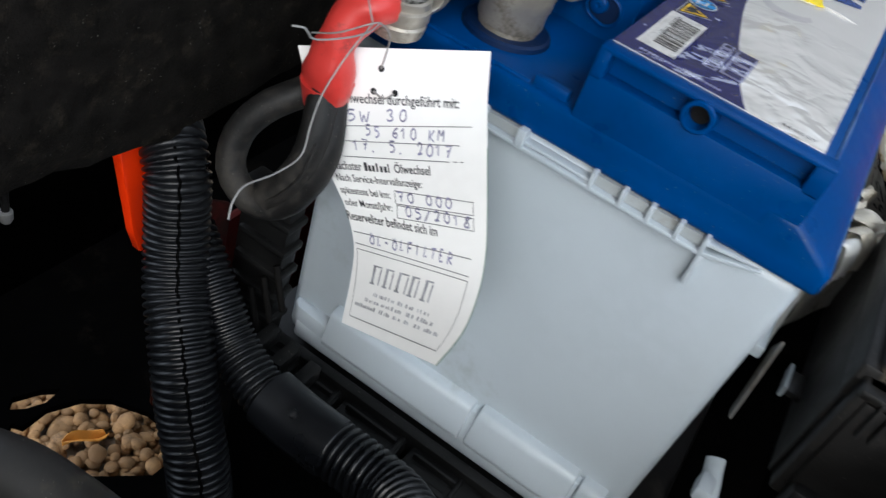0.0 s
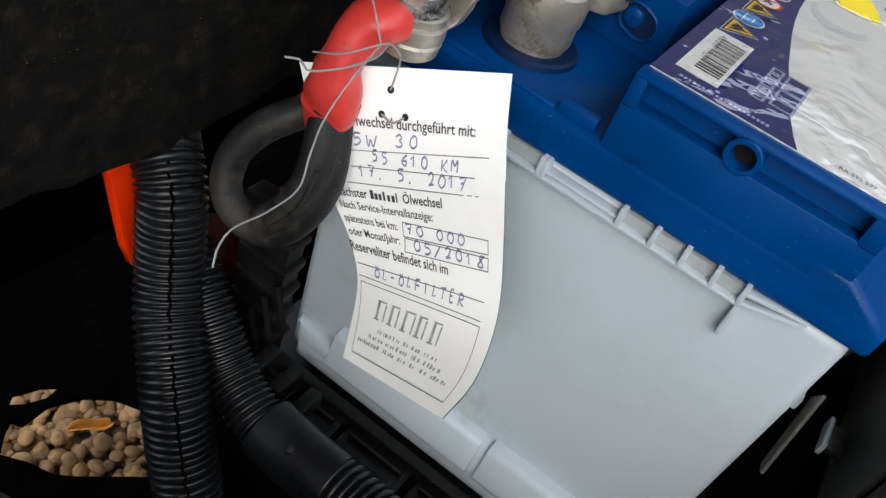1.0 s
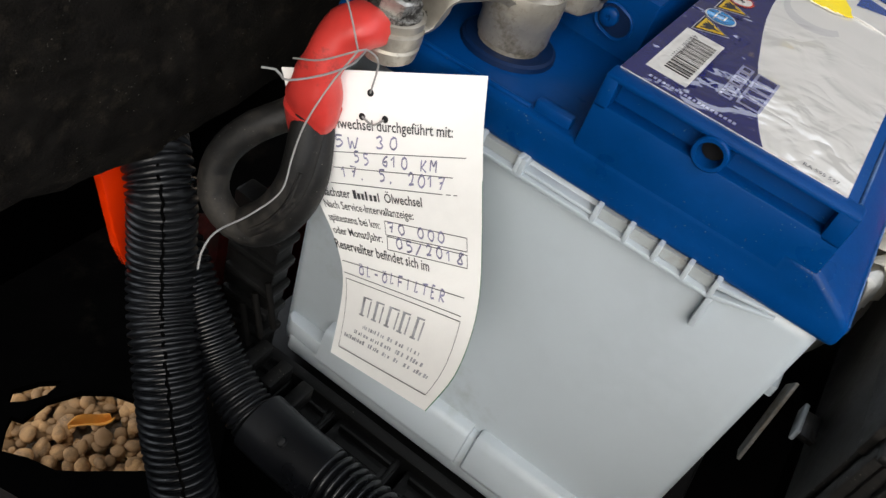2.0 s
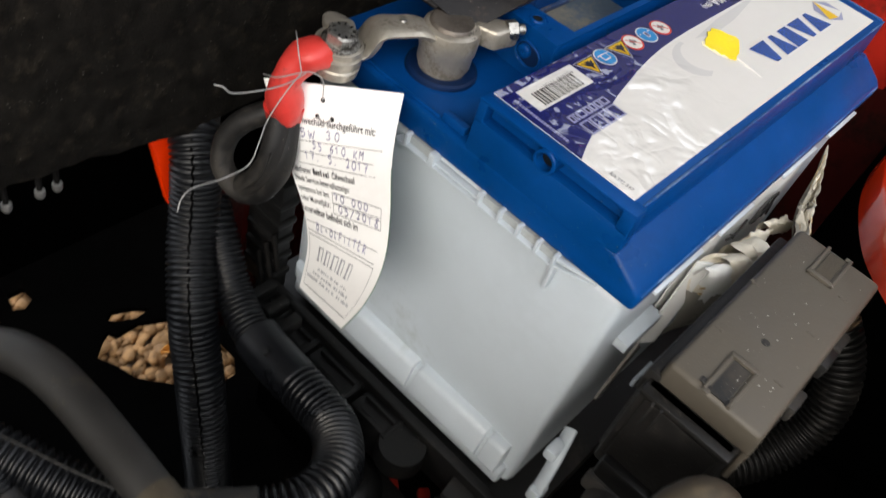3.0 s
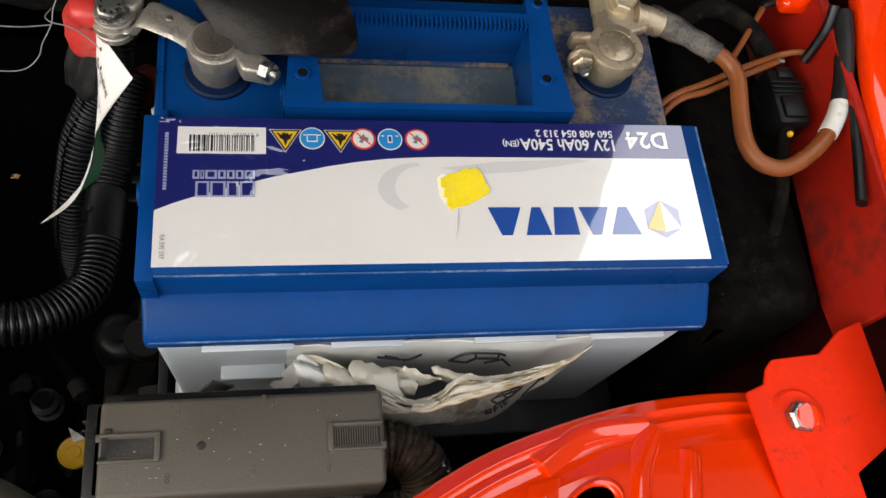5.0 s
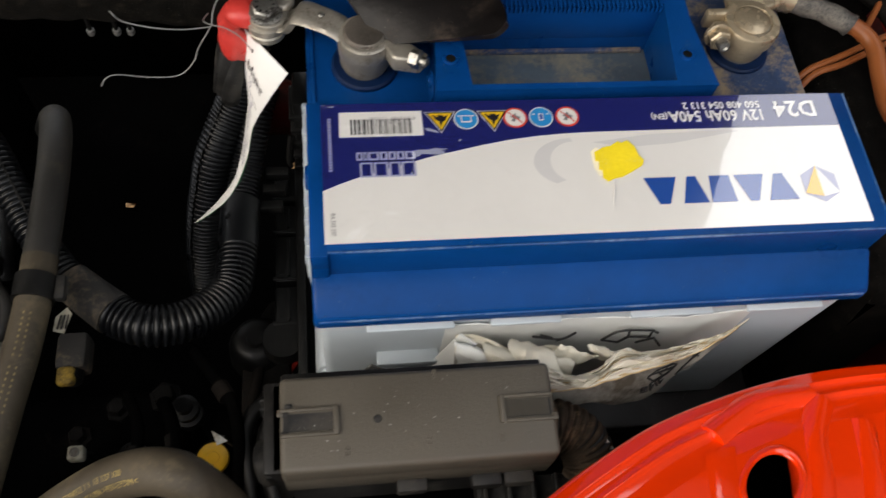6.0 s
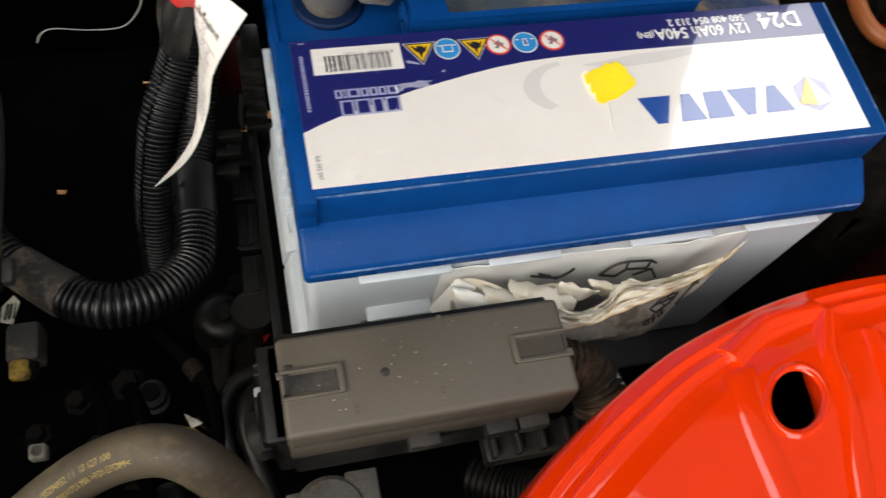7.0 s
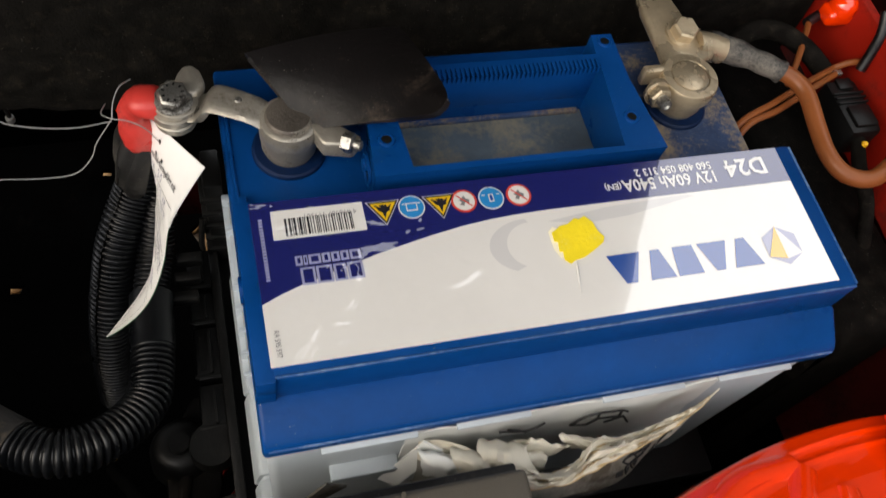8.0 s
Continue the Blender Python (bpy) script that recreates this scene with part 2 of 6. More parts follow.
F_WHITE = film("label_white", (0.79, 0.772, 0.74))
F_NAVY = film("label_navy", (0.012, 0.016, 0.13))
F_GREY = film("label_grey", (0.66, 0.65, 0.645))
F_INKGREY = film("label_ink_grey", (0.20, 0.20, 0.21))
F_LILAC = film("label_lilac", (0.34, 0.35, 0.52))
F_BLUE = film("label_blue", (0.016, 0.075, 0.34))
F_SKY = film("label_sky_blue", (0.02, 0.25, 0.60))
F_YELLOW = film("label_yellow", (0.80, 0.50, 0.02))
F_RED = film("label_red", (0.62, 0.05, 0.03))
F_BLACK = film("label_black", (0.02, 0.02, 0.025))
M_STICKER = material("torn_yellow_paper", (0.83, 0.64, 0.012), 0.6, vary=0.08, scale=70, bump=0.7, bump_scale=200, dirt=(0.80, 0.68, 0.14), dirt_share=0.16, dirt_scale=60)
M_STICKER_RIM = material("torn_pale_paper", (0.8, 0.74, 0.55), 0.7, scale=80)

M_BLACK = material("black_plastic", (0.0045, 0.0045, 0.0045), 0.45, spec=0.25, vary=0.3, scale=40, bump=0.25, dirt=(0.022, 0.02, 0.018), dirt_share=0.28, dirt_scale=30, speck=0.8)
M_BLACK_DUSTY = material("dusty_black_plastic", (0.012, 0.012, 0.012), 0.55, spec=0.35, vary=0.3, scale=40, bump=0.3, dirt=(0.045, 0.04, 0.034), dirt_share=0.5, dirt_scale=22, speck=1.3)
M_BOXEND = material("dusty_box_end_plastic", (0.009, 0.0085, 0.008), 0.45, spec=0.3, vary=0.3, scale=40, bump=0.3, dirt=(0.038, 0.033, 0.028), dirt_share=0.42, dirt_scale=26, speck=1.5)
M_CONDUIT = material("black_conduit", (0.0045, 0.005, 0.0062), 0.36, spec=0.45, vary=0.25, scale=40, bump=0.12, dirt=(0.018, 0.017, 0.017), dirt_share=0.20, dirt_scale=26, speck=0.7)
M_RUBBER = material("grey_rubber_hose", (0.016, 0.0150, 0.0135), 0.55, vary=0.25, scale=25, bump=0.35, dirt=(0.062, 0.052, 0.034), dirt_share=0.36, dirt_scale=14, speck=1.0)
M_HOSE_BROWN = material("browned_rubber_hose", (0.062, 0.050, 0.034), 0.6, spec=0.3, vary=0.25, scale=22, bump=0.35, dirt=(0.125, 0.100, 0.062), dirt_share=0.42, dirt_scale=16, speck=1.0)
M_RUBBER_DUSTY = material("dusty_rubber", (0.022, 0.020, 0.018), 0.75, scale=30, bump=0.5, dirt=(0.17, 0.13, 0.085), dirt_share=0.62, dirt_scale=18)
M_HEATSHRINK = material("heat_shrink_sleeve", (0.0085, 0.0082, 0.008), 0.52, spec=0.35, vary=0.25, scale=30, bump=0.4, dirt=(0.042, 0.037, 0.031), dirt_share=0.42, dirt_scale=20, speck=1.0)
M_FLAP = material("brown_black_rubber_flap", (0.0065, 0.0055, 0.0055), 0.40, spec=0.2, vary=0.2, scale=18, bump=0.5, dirt=(0.040, 0.029, 0.022), dirt_share=0.36, dirt_scale=38, speck=1.0)
M_FLEECE = material("black_fleece", (0.0075, 0.0066, 0.0056), 1.0, vary=0.5, scale=120, bump=1.0, bump_scale=700, dirt=(0.020, 0.0165, 0.0125), dirt_share=0.42, dirt_scale=110, spec=0.05, speck=1.0)
M_PAD = material("black_wadding", (0.0045, 0.0040, 0.0035), 1.0, vary=0.5, scale=120, bump=1.0, bump_scale=700, dirt=(0.010, 0.0085, 0.007), dirt_share=0.42, dirt_scale=110, spec=0.04, speck=1.0)
M_BOXLID = material("taupe_fuse_box_plastic", (0.072, 0.062, 0.047), 0.55, vary=0.08, scale=30, bump=0.25, bump_scale=1100, dirt=(0.115, 0.096, 0.076), dirt_share=0.25, dirt_scale=25, speck=1.0)
M_RED = material("red_car_paint", (0.88, 0.038, 0.0016), 0.34, vary=0.04, scale=18, bump=0.03, bump_scale=500, coat=1.0, spec=0.04, rough_vary=0.06)
M_RED.node_tree.nodes["Principled BSDF"].inputs["Coat Roughness"].default_value = 0.025
M_RED.node_tree.nodes["Principled BSDF"].inputs["Coat IOR"].default_value = 1.85
M_RED_WORN = material("worn_red_paint", (0.42, 0.022, 0.010), 0.45, vary=0.15, scale=30, bump=0.3, dirt=(0.12, 0.09, 0.075), dirt_share=0.36, dirt_scale=30)
M_BOOT = material("red_rubber_boot", (0.58, 0.042, 0.034), 0.42, vary=0.14, scale=40, bump=0.35, bump_scale=120, dirt=(0.16, 0.035, 0.032), dirt_share=0.3, dirt_scale=40)
M_LEAD = material("dull_lead", (0.36, 0.33, 0.28), 0.36, metal=0.6, vary=0.25, scale=60, bump=0.7, bump_scale=240, dirt=(0.14, 0.12, 0.09), dirt_share=0.4, dirt_scale=40)
M_LEAD_DARK = material("tarnished_post_top", (0.15, 0.13, 0.11), 0.42, metal=0.6, vary=0.3, scale=60, bump=0.6, dirt=(0.05, 0.04, 0.03), dirt_share=0.45, dirt_scale=40)
M_BRASS = material("tarnished_brass_clamp", (0.48, 0.39, 0.265), 0.30, metal=0.62, vary=0.25, scale=60, bump=0.6, bump_scale=260, dirt=(0.13, 0.10, 0.06), dirt_share=0.36, dirt_scale=40)
M_ZINC = material("zinc_bolt", (0.42, 0.41, 0.38), 0.34, metal=0.95, vary=0.25, scale=90, bump=0.5, dirt=(0.06, 0.055, 0.05), dirt_share=0.5, dirt_scale=90)
M_CAST = material("cast_aluminium", (0.13, 0.127, 0.12), 0.6, metal=0.3, vary=0.2, scale=40, bump=0.6, dirt=(0.10, 0.08, 0.055), dirt_share=0.45, dirt_scale=24)
# cast metal taken near black: grime plus the deep bay's shade in one colour
M_CAST_SHADED = material("grimy_shaded_cast_metal", (0.006, 0.0056, 0.0052), 0.7, spec=0.08, vary=0.3, scale=40, bump=0.6, dirt=(0.015, 0.012, 0.01), dirt_share=0.5, dirt_scale=16)
M_RED_SCUFFED = material("scuffed_red_paint", (0.70, 0.024, 0.004), 0.5, spec=0.12, vary=0.12, scale=30, bump=0.25, dirt=(0.36, 0.03, 0.016), dirt_share=0.36, dirt_scale=40, speck=1.2)
# three darker copies of the red: bay shade put into the colour, random blotches
M_RED_DIM = material("shaded_red_underbody_paint", (0.055, 0.005, 0.004), 0.6, spec=0.15, vary=0.2, scale=30, bump=0.4, dirt=(0.02, 0.008, 0.006), dirt_share=0.55, dirt_scale=18)
M_RED_SHADE = material("red_paint_with_shade", (0.22, 0.014, 0.009), 0.5, spec=0.2, vary=0.2, scale=30, bump=0.3, dirt=(0.05, 0.012, 0.009), dirt_share=0.45, dirt_scale=24)
M_RED_INNER = material("shaded_red_inner_paint", (0.33, 0.013, 0.006), 0.5, spec=0.15, vary=0.2, scale=14, bump=0.25, dirt=(0.13, 0.014, 0.010), dirt_share=0.5, dirt_scale=9)
M_LOOM = material("brown_fibre_loom", (0.035, 0.026, 0.019), 0.95, spec=0.05, vary=0.5, scale=160, bump=1.0, bump_scale=900, dirt=(0.13, 0.088, 0.055), dirt_share=0.5, dirt_scale=120)
M_YELLOW_DULL = material("dull_yellow_plastic", (0.30, 0.19, 0.02), 0.6, scale=60, bump=0.3, dirt=(0.05, 0.035, 0.015), dirt_share=0.55, dirt_scale=60)
M_BROWN = material("brown_cable_sheath", (0.215, 0.066, 0.019), 0.36, spec=0.3, vary=0.12, scale=30, bump=0.1, dirt=(0.16, 0.065, 0.025), dirt_share=0.3)
M_SLEEVE_OLD = material("mottled_old_sleeve", (0.03, 0.028, 0.026), 0.6, vary=0.3, scale=60, bump=0.7, bump_scale=250, dirt=(0.15, 0.135, 0.115), dirt_share=0.52, dirt_scale=45)
M_PAPER = material("white_card", (0.87, 0.865, 0.84), 0.75, vary=0.03, scale=30, bump=0.1, dirt=(0.76, 0.745, 0.71), dirt_share=0.22, dirt_scale=20)
M_GREEN = material("green_card_print", (0.015, 0.14, 0.05), 0.6, vary=0.1, scale=30)
M_LEAFLET = material("yellowed_leaflet_paper", (0.64, 0.60, 0.50), 0.6, vary=0.06, scale=20, bump=0.4, bump_scale=90, dirt=(0.50, 0.40, 0.24), dirt_share=0.30, dirt_scale=24)
M_SHEET = material("white_leaflet_sheet", (0.68, 0.69, 0.67), 0.55, vary=0.04, scale=20, bump=0.2, bump_scale=90, dirt=(0.58, 0.56, 0.50), dirt_share=0.25, dirt_scale=16)
# outer page: its soiling and the shade it hangs in, both in the colour
M_LEAFLET_OUT = material("soiled_shaded_leaflet", (0.22, 0.21, 0.185), 0.6, vary=0.2, scale=20, bump=0.5, bump_scale=90, dirt=(0.07, 0.058, 0.042), dirt_share=0.55, dirt_scale=14)
M_LEAFLET_EDGE = material("browned_paper_edge", (0.46, 0.34, 0.18), 0.7, vary=0.15, scale=40, bump=0.3)
M_MARK = material("leaflet_symbol_black", (0.008, 0.008, 0.009), 0.6, vary=0.2, scale=200, bump=0)
M_PRINT = material("print_black", (0.045, 0.046, 0.050), 0.6, scale=300, vary=0.5, bump=0)
M_PRINT_GREY = material("stamp_ink_grey", (0.33, 0.34, 0.36), 0.7, scale=300, vary=0.5, bump=0)
M_INK = material("ballpoint_blue", (0.22, 0.22, 0.33), 0.6, scale=300, vary=0.5, bump=0)
M_STRING = material("pale_wire", (0.28, 0.275, 0.265), 0.5, scale=80)
M_CLIP = material("pale_grey_plastic", (0.36, 0.40, 0.43), 0.45, scale=40, dirt=(0.3, 0.28, 0.25), dirt_share=0.3)
M_WHITE_TAPE = material("white_tape", (0.62, 0.61, 0.57), 0.6, scale=40, dirt=(0.3, 0.26, 0.2), dirt_share=0.4, dirt_scale=40)
M_FLAG = material("dirty_label_paper", (0.34, 0.32, 0.26), 0.7, vary=0.2, scale=60, bump=0.3, dirt=(0.14, 0.12, 0.08), dirt_share=0.45, dirt_scale=40)
M_YELLOW = material("yellow_cap_plastic", (0.80, 0.45, 0.015), 0.4, scale=40, bump=0.2, dirt=(0.4, 0.2, 0.02), dirt_share=0.25)
M_HOSE_PRINT = material("ochre_hose_print", (0.30, 0.225, 0.07), 0.7, scale=120, vary=0.4, bump=0)
M_HOSE_FADED = material("faded_hose_print", (0.16, 0.125, 0.055), 0.7, scale=120, vary=0.4, bump=0)
M_GRAVEL = material("tan_gravel", (0.36, 0.20, 0.080), 0.8, vary=0.6, scale=60, bump=0.5, bump_scale=300, random_by=True, dirt=(0.12, 0.07, 0.035), dirt_share=0.4, dirt_scale=14)
# near black: the deep bay's lack of light is put into this colour
M_VOID = material("unlit_bay_black", (0.0022, 0.0022, 0.0022), 0.9, spec=0.0, vary=0.3, scale=20, bump=0.3, dirt=(0.008, 0.007, 0.006), dirt_share=0.3)
M_EARTH = material("gravel_ground", (0.26, 0.20, 0.14), 0.95, vary=0.4, scale=30, bump=1.0, bump_scale=60, dirt=(0.12, 0.09, 0.06), dirt_share=0.5, dirt_scale=25)
M_LEAF = material("orange_leaf", (0.60, 0.25, 0.03), 0.6, vary=0.2, scale=60)

M_WALL = material("dark_reflected_wall", (0.030, 0.029, 0.027), 0.9, vary=0.2, scale=2, bump=0.6, bump_scale=40)


# ---- the large structure ----
GROUND = -4.5
tagged(part("ground", patch([[(x, y, GROUND) for x in (-9000, -40, -8, 8, 40, 9000)] for y in (-9000, -40, -4, 9, 40, 9000)]), M_EARTH, smooth=False),
       "tan gravel ground under the car", "ground", kind="structure")

# black undertray with openings through which the gravel shows
TRAY = -2.3
holes = [
    [(-0.33, 3.24), (-0.20, 3.36), (-0.13, 3.40), (-0.10, 3.33), (0.09, 3.34), (0.29, 3.25), (0.43, 3.1), (0.52, 2.86), (0.52, 2.62), (0.42, 2.46), (0.19, 2.47), (0.03, 2.64), (-0.12, 2.80), (-0.20, 2.90), (-0.25, 3.08)],
    [(-0.08, 3.50), (0.0, 3.56), (0.16, 3.49), (0.26, 3.40), (0.12, 3.38), (0.0, 3.43)],
    [(-0.58, 4.0), (-0.54, 4.16), (-0.42, 4.16), (-0.40, 4.02), (-0.5, 3.96)],
    [(-0.9, 3.9), (-0.92, 4.02), (-0.72, 4.04), (-0.70, 3.94)],
    [(-1.06, 3.93), (-1.05, 4.0), (-0.97, 3.99), (-0.97, 3.92)],
    [(-1.84, 2.82), (-1.84, 2.90), (-1.72, 2.88), (-1.75, 2.81)],
]


def sheet_with_holes(outer, inner, height):
    """A sheet filled between an outline and the openings in it; height gives z from x and y."""
    bm = bmesh.new()
    edges = []
    for loop in [outer] + inner:
        vs = [bm.verts.new((x, y, height(x, y))) for x, y in loop]
        edges += [bm.edges.new((a, b)) for a, b in zip(vs, vs[1:] + vs[:1])]
    bmesh.ops.triangle_fill(bm, edges=edges, use_beauty=True)
    return bm


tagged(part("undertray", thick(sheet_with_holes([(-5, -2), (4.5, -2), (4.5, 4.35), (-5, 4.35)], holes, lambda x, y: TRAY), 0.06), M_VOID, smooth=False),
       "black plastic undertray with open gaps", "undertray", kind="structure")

random.seed(4)
bm = bmesh.new()
for k in range(6500):
    x, y = random.uniform(-3.2, 2.8), random.uniform(2.6, 7.2)
    r = random.uniform(0.028, 0.085)
    one = bmesh.new()
    bmesh.ops.create_icosphere(one, subdivisions=2 if y < 4.9 else 1, radius=r)
    s = V((random.uniform(0.8, 1.35), random.uniform(0.8, 1.25), random.uniform(0.5, 0.85)))
    off = V((k * 1.7, k * 0.9, 0))
    for v in one.verts:
        v.co = V([v.co[i] * s[i] for i in range(3)]) * (1 + 0.42 * noise.noise(v.co * 8 + off))
    one.transform(Matrix.Translation((x, y, GROUND + r * 0.4 + random.uniform(0, 0.16))) @ Euler((random.uniform(-0.5, 0.5), random.uniform(-0.5, 0.5), random.uniform(0, 6))).to_matrix().to_4x4())
    add(bm, one)
tagged(part("gravel", bm, M_GRAVEL, angle=180), "rounded tan pebbles on the ground", "gravel", kind="stuff")
leaf = []
for k in range(7):
    w = 0.09 * math.sin(3.1416 * (k + 0.4) / 7.4)
    leaf.append([(0.77 + 0.055 * k, 4.04 - 0.03 * k + j * w, GROUND + 0.36 + 0.07 * abs(j) + 0.03 * math.sin(k)) for j in (-1, -0.4, 0, 0.4, 1)])
tagged(part("fallen_leaf", thick(patch(leaf), 0.01), M_LEAF), "curled orange leaf lying on the gravel", "leaf")

# out of view, added so the label film and red panel mirror something dark
tagged(part("wall_reflected", box((32, -70, GROUND), (34, 70, 32.0)), M_WALL, smooth=False), "unseen dark wall added beside the car for reflections", "wall", kind="structure")

# bulkhead with its sound insulation
tagged(part("bulkhead", box((-8, 2.42, 1.2), (4.2, 2.52, 3.0), 0.02), M_RED_WORN), "red painted bulkhead behind insulation", "bulkhead", kind="structure")
grid = []
for j in range(30):
    row = []
    for i in range(140):
        x, s = -6.0 + 9.3 * i / 139, j / 29
        edge = 0.985 - 0.075 * max(-1.5, min(x, 0)) - 0.055 * math.exp(-((x + 0.45) / 0.35) ** 2) + 0.02 * noise.noise((x * 2.3, 0, 3)) + 0.02 * noise.noise((x * 9, 0, 5))
        z = edge + (3.0 - edge) * s
        y = 2.07 - 0.05 * math.sin(min(1, s * 9) * 1.57) + 0.06 * noise.noise((x * 0.9, z * 1.1, 0)) + 0.025 * noise.noise((x * 4, z * 4, 2)) - 0.02
        if s == 0:
            y += 0.09
        row.append((x, y, z))
    grid.append(row)
tagged(part("insulation_mat", thick(patch(grid), -0.18), M_FLEECE), "black fleece sound insulation on the bulkhead", "insulation", kind="structure")
# added sheet that closes the space behind the bulkhead and keeps it dark
tagged(part("wall_rear", box((-6, 4.36, -2.3), (4.4, 4.46, 1.0)), M_VOID), "black panel added behind the bulkhead to keep the gap dark", "wall", kind="structure")
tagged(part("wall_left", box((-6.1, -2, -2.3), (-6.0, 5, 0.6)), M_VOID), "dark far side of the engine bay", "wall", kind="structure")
# unseen wall, its height set to hold back low light from the front
tagged(part("wall_front", box((-6, -2.1, -2.3), (4.4, -2.0, 2.4)), M_VOID), "unseen front wall of the engine bay, added to block light", "wall", kind="structure")
for k, x in enumerate((-1.19, -1.05, -0.975)):
    stud = thing("insulation_stud", (x, 2.08, 1.0), "small grey stud under the insulation edge", "stud", "studs under the insulation")
    part("shank", lathe((x, 2.08, 0.98), (0, 0, 1), [(0, 0.012), (0.16, 0.012)], 10), M_CAST_SHADED, stud)
    part("head", lathe((x, 2.08, 0.95), (0, 0, 1), [(0, 0.015), (0.012, 0.021), (0.040, 0.021), (0.045, 0.012)], 12), M_CAST, stud)

# the open bonnet over the bay, unseen, dark lining below; foot widened for dark reflections
hood = thing("open_bonnet", (-3, 2.95, 2.6), "raised red bonnet with dark lining underneath", "bonnet")
ang = math.atan2(1.8, -1.1)
hu = V((0, math.cos(ang), math.sin(ang)))
hn = V((0, math.sin(ang), -math.cos(ang)))
for nm, mt, o in (("lining", M_FLEECE, 0.0), ("skin", M_RED, 0.25)):
    g = [[V((x, 2.95, 2.6)) + hu * (d * 9.5) + hn * (o + 0.5 * math.sin(3.14 * d) * 0.3) for x in (-10.5, -8, -4, 0, 2, float(np.interp(d, (0.0, 0.115, 0.135, 0.30, 0.6, 1.0), (6.0, 6.0, 3.1, 3.0, 2.85, 2.5))))] for d in (0, 0.05, 0.1, 0.115, 0.135, 0.15, 0.17, 0.2, 0.225, 0.25, 0.3, 0.4, 0.6, 0.8, 1)]
    part(nm, thick(patch(g), 0.08), mt, hood)

# right-hand inner wing, its red darkened for shade, with its top rail
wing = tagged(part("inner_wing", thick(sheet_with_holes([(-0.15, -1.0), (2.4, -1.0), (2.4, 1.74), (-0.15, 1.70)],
              [[(0.44 + 0.055 * math.cos(a * 0.5236), 0.122 + 0.07 * math.sin(a * 0.5236)) for a in range(12)]], lambda x, y: 0), 0.06), M_RED_DIM, smooth=False),
              "red inner wing panel, darkened for shade, with a round hole", "car body", kind="structure")
wing.data.transform(Matrix(((0, 0, 1, 0.375), (1, 0, 0, 0), (0, 1, 0, 0), (0, 0, 0, 1))))
wing.data.update()


# black sheet added in place of the darkness beyond the wing
tagged(part("wing_dark_panel", box((3.86, -2.0, -2.3), (3.94, 2.6, 1.6), 0.02), M_VOID), "black panel added for the dark behind the wing", "car body", kind="structure")

# the engine, out of view in the far part of the bay, added to block low light
engine = thing("engine_block", (-4, 1, -2.3), "black engine block beyond the hoses, added out of view", "engine")
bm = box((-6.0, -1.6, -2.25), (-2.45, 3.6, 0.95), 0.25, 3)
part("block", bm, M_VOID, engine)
part("cover", box((-5.6, -1.0, 0.9), (-2.7, 1.9, 1.25), 0.12, 3), M_BLACK, engine)

# ---- the battery ----
bat = thing("car_battery", (1.2, 0.87, 0.0), "blue-lidded car battery with pale grey case, standing in its tray", "car battery")

# case, slightly narrower at the foot
bm = box((0.03, 0.035, 0.02), (2.385, 1.69, 1.535), 0.045, 3)
for v in bm.verts:
    k = 1 - v.co.z / 1.535
    v.co.x += k * (0.03 if v.co.x < 1 else -0.05)
    v.co.y += k * (0.03 if v.co.y < 0.8 else -0.02)
case = part("case", bm, M_CASE, bat, "pale grey translucent plastic case")
# foot ledge along the short side: three stepped lengths
for nm, y0, y1, lift in (("foot_ledge", 0.13, 0.235, 0.0), ("foot_ledge", 0.255, 0.705, 0.008), ("foot_ledge", 0.735, 1.44, 0.0)):
    prof = [(0.09, 0, 0.345 + lift), (0.012, 0, 0.332 + lift), (-0.004, 0, 0.315), (-0.030, 0, 0.175), (-0.018, 0, 0.145), (0.09, 0, 0.13)]
    part(nm, prism(prof, (0, y0, 0), (0, 1, 0), y1 - y0, 0.010), M_CASE, case)
for y0, y1 in ((0.235, 0.262), (0.70, 0.74)):
    part("foot_bridge", prism([(0.09, 0, 0.325), (0.02, 0, 0.305), (-0.012, 0, 0.17), (0.09, 0, 0.13)], (0, y0, 0), (0, 1, 0), y1 - y0, 0.005), M_CASE, case)
part("foot_strip", box((0.0, 0.1, 0.06), (0.09, 1.6, 0.165), 0.02), M_CASE, case)
part("foot_nose", prism([(0.075, 1.44, 0), (-0.005, 1.44, 0), (0.004, 1.60, 0), (0.03, 1.635, 0), (0.075, 1.64, 0)], (0, 0, 0.15), (0, 0, 1), 0.085, 0.012), M_CASE, case)
# ribbed rim under the lid on the short side
part("rim_bar", box((-0.012, 0.33, 1.478), (0.05, 1.17, 1.493), 0.005), M_CASE, case)
part("rim_bar", box((0.0, 0.71, 1.497), (0.05, 0.97, 1.509), 0.004), M_CASE, case)
for y in (1.115, 0.98, 0.965, 0.715, 0.61, 0.515, 0.42, 0.335):
    part("rim_rib", box((-0.012, y - 0.008, 1.483), (0.05, y + 0.008, 1.545), 0.003), M_CASE, case)
for y0, y1 in ((0.98, 1.115), (0.61, 0.715), (0.515, 0.61), (0.42, 0.515), (0.335, 0.42)):
    part("rim_pocket", box((0.012, y0 + 0.008, 1.495), (0.05, y1 - 0.008, 1.53)), M_CASE_DARK, case)
part("rim_tip", prism([(-0.010, 0.335, 1.478), (-0.010, 0.335, 1.495), (0.02, 0.16, 1.522), (0.02, 0.16, 1.512)], (0, 0, 0), (1, 0, 0), 0.04, 0.003), M_CASE, case)
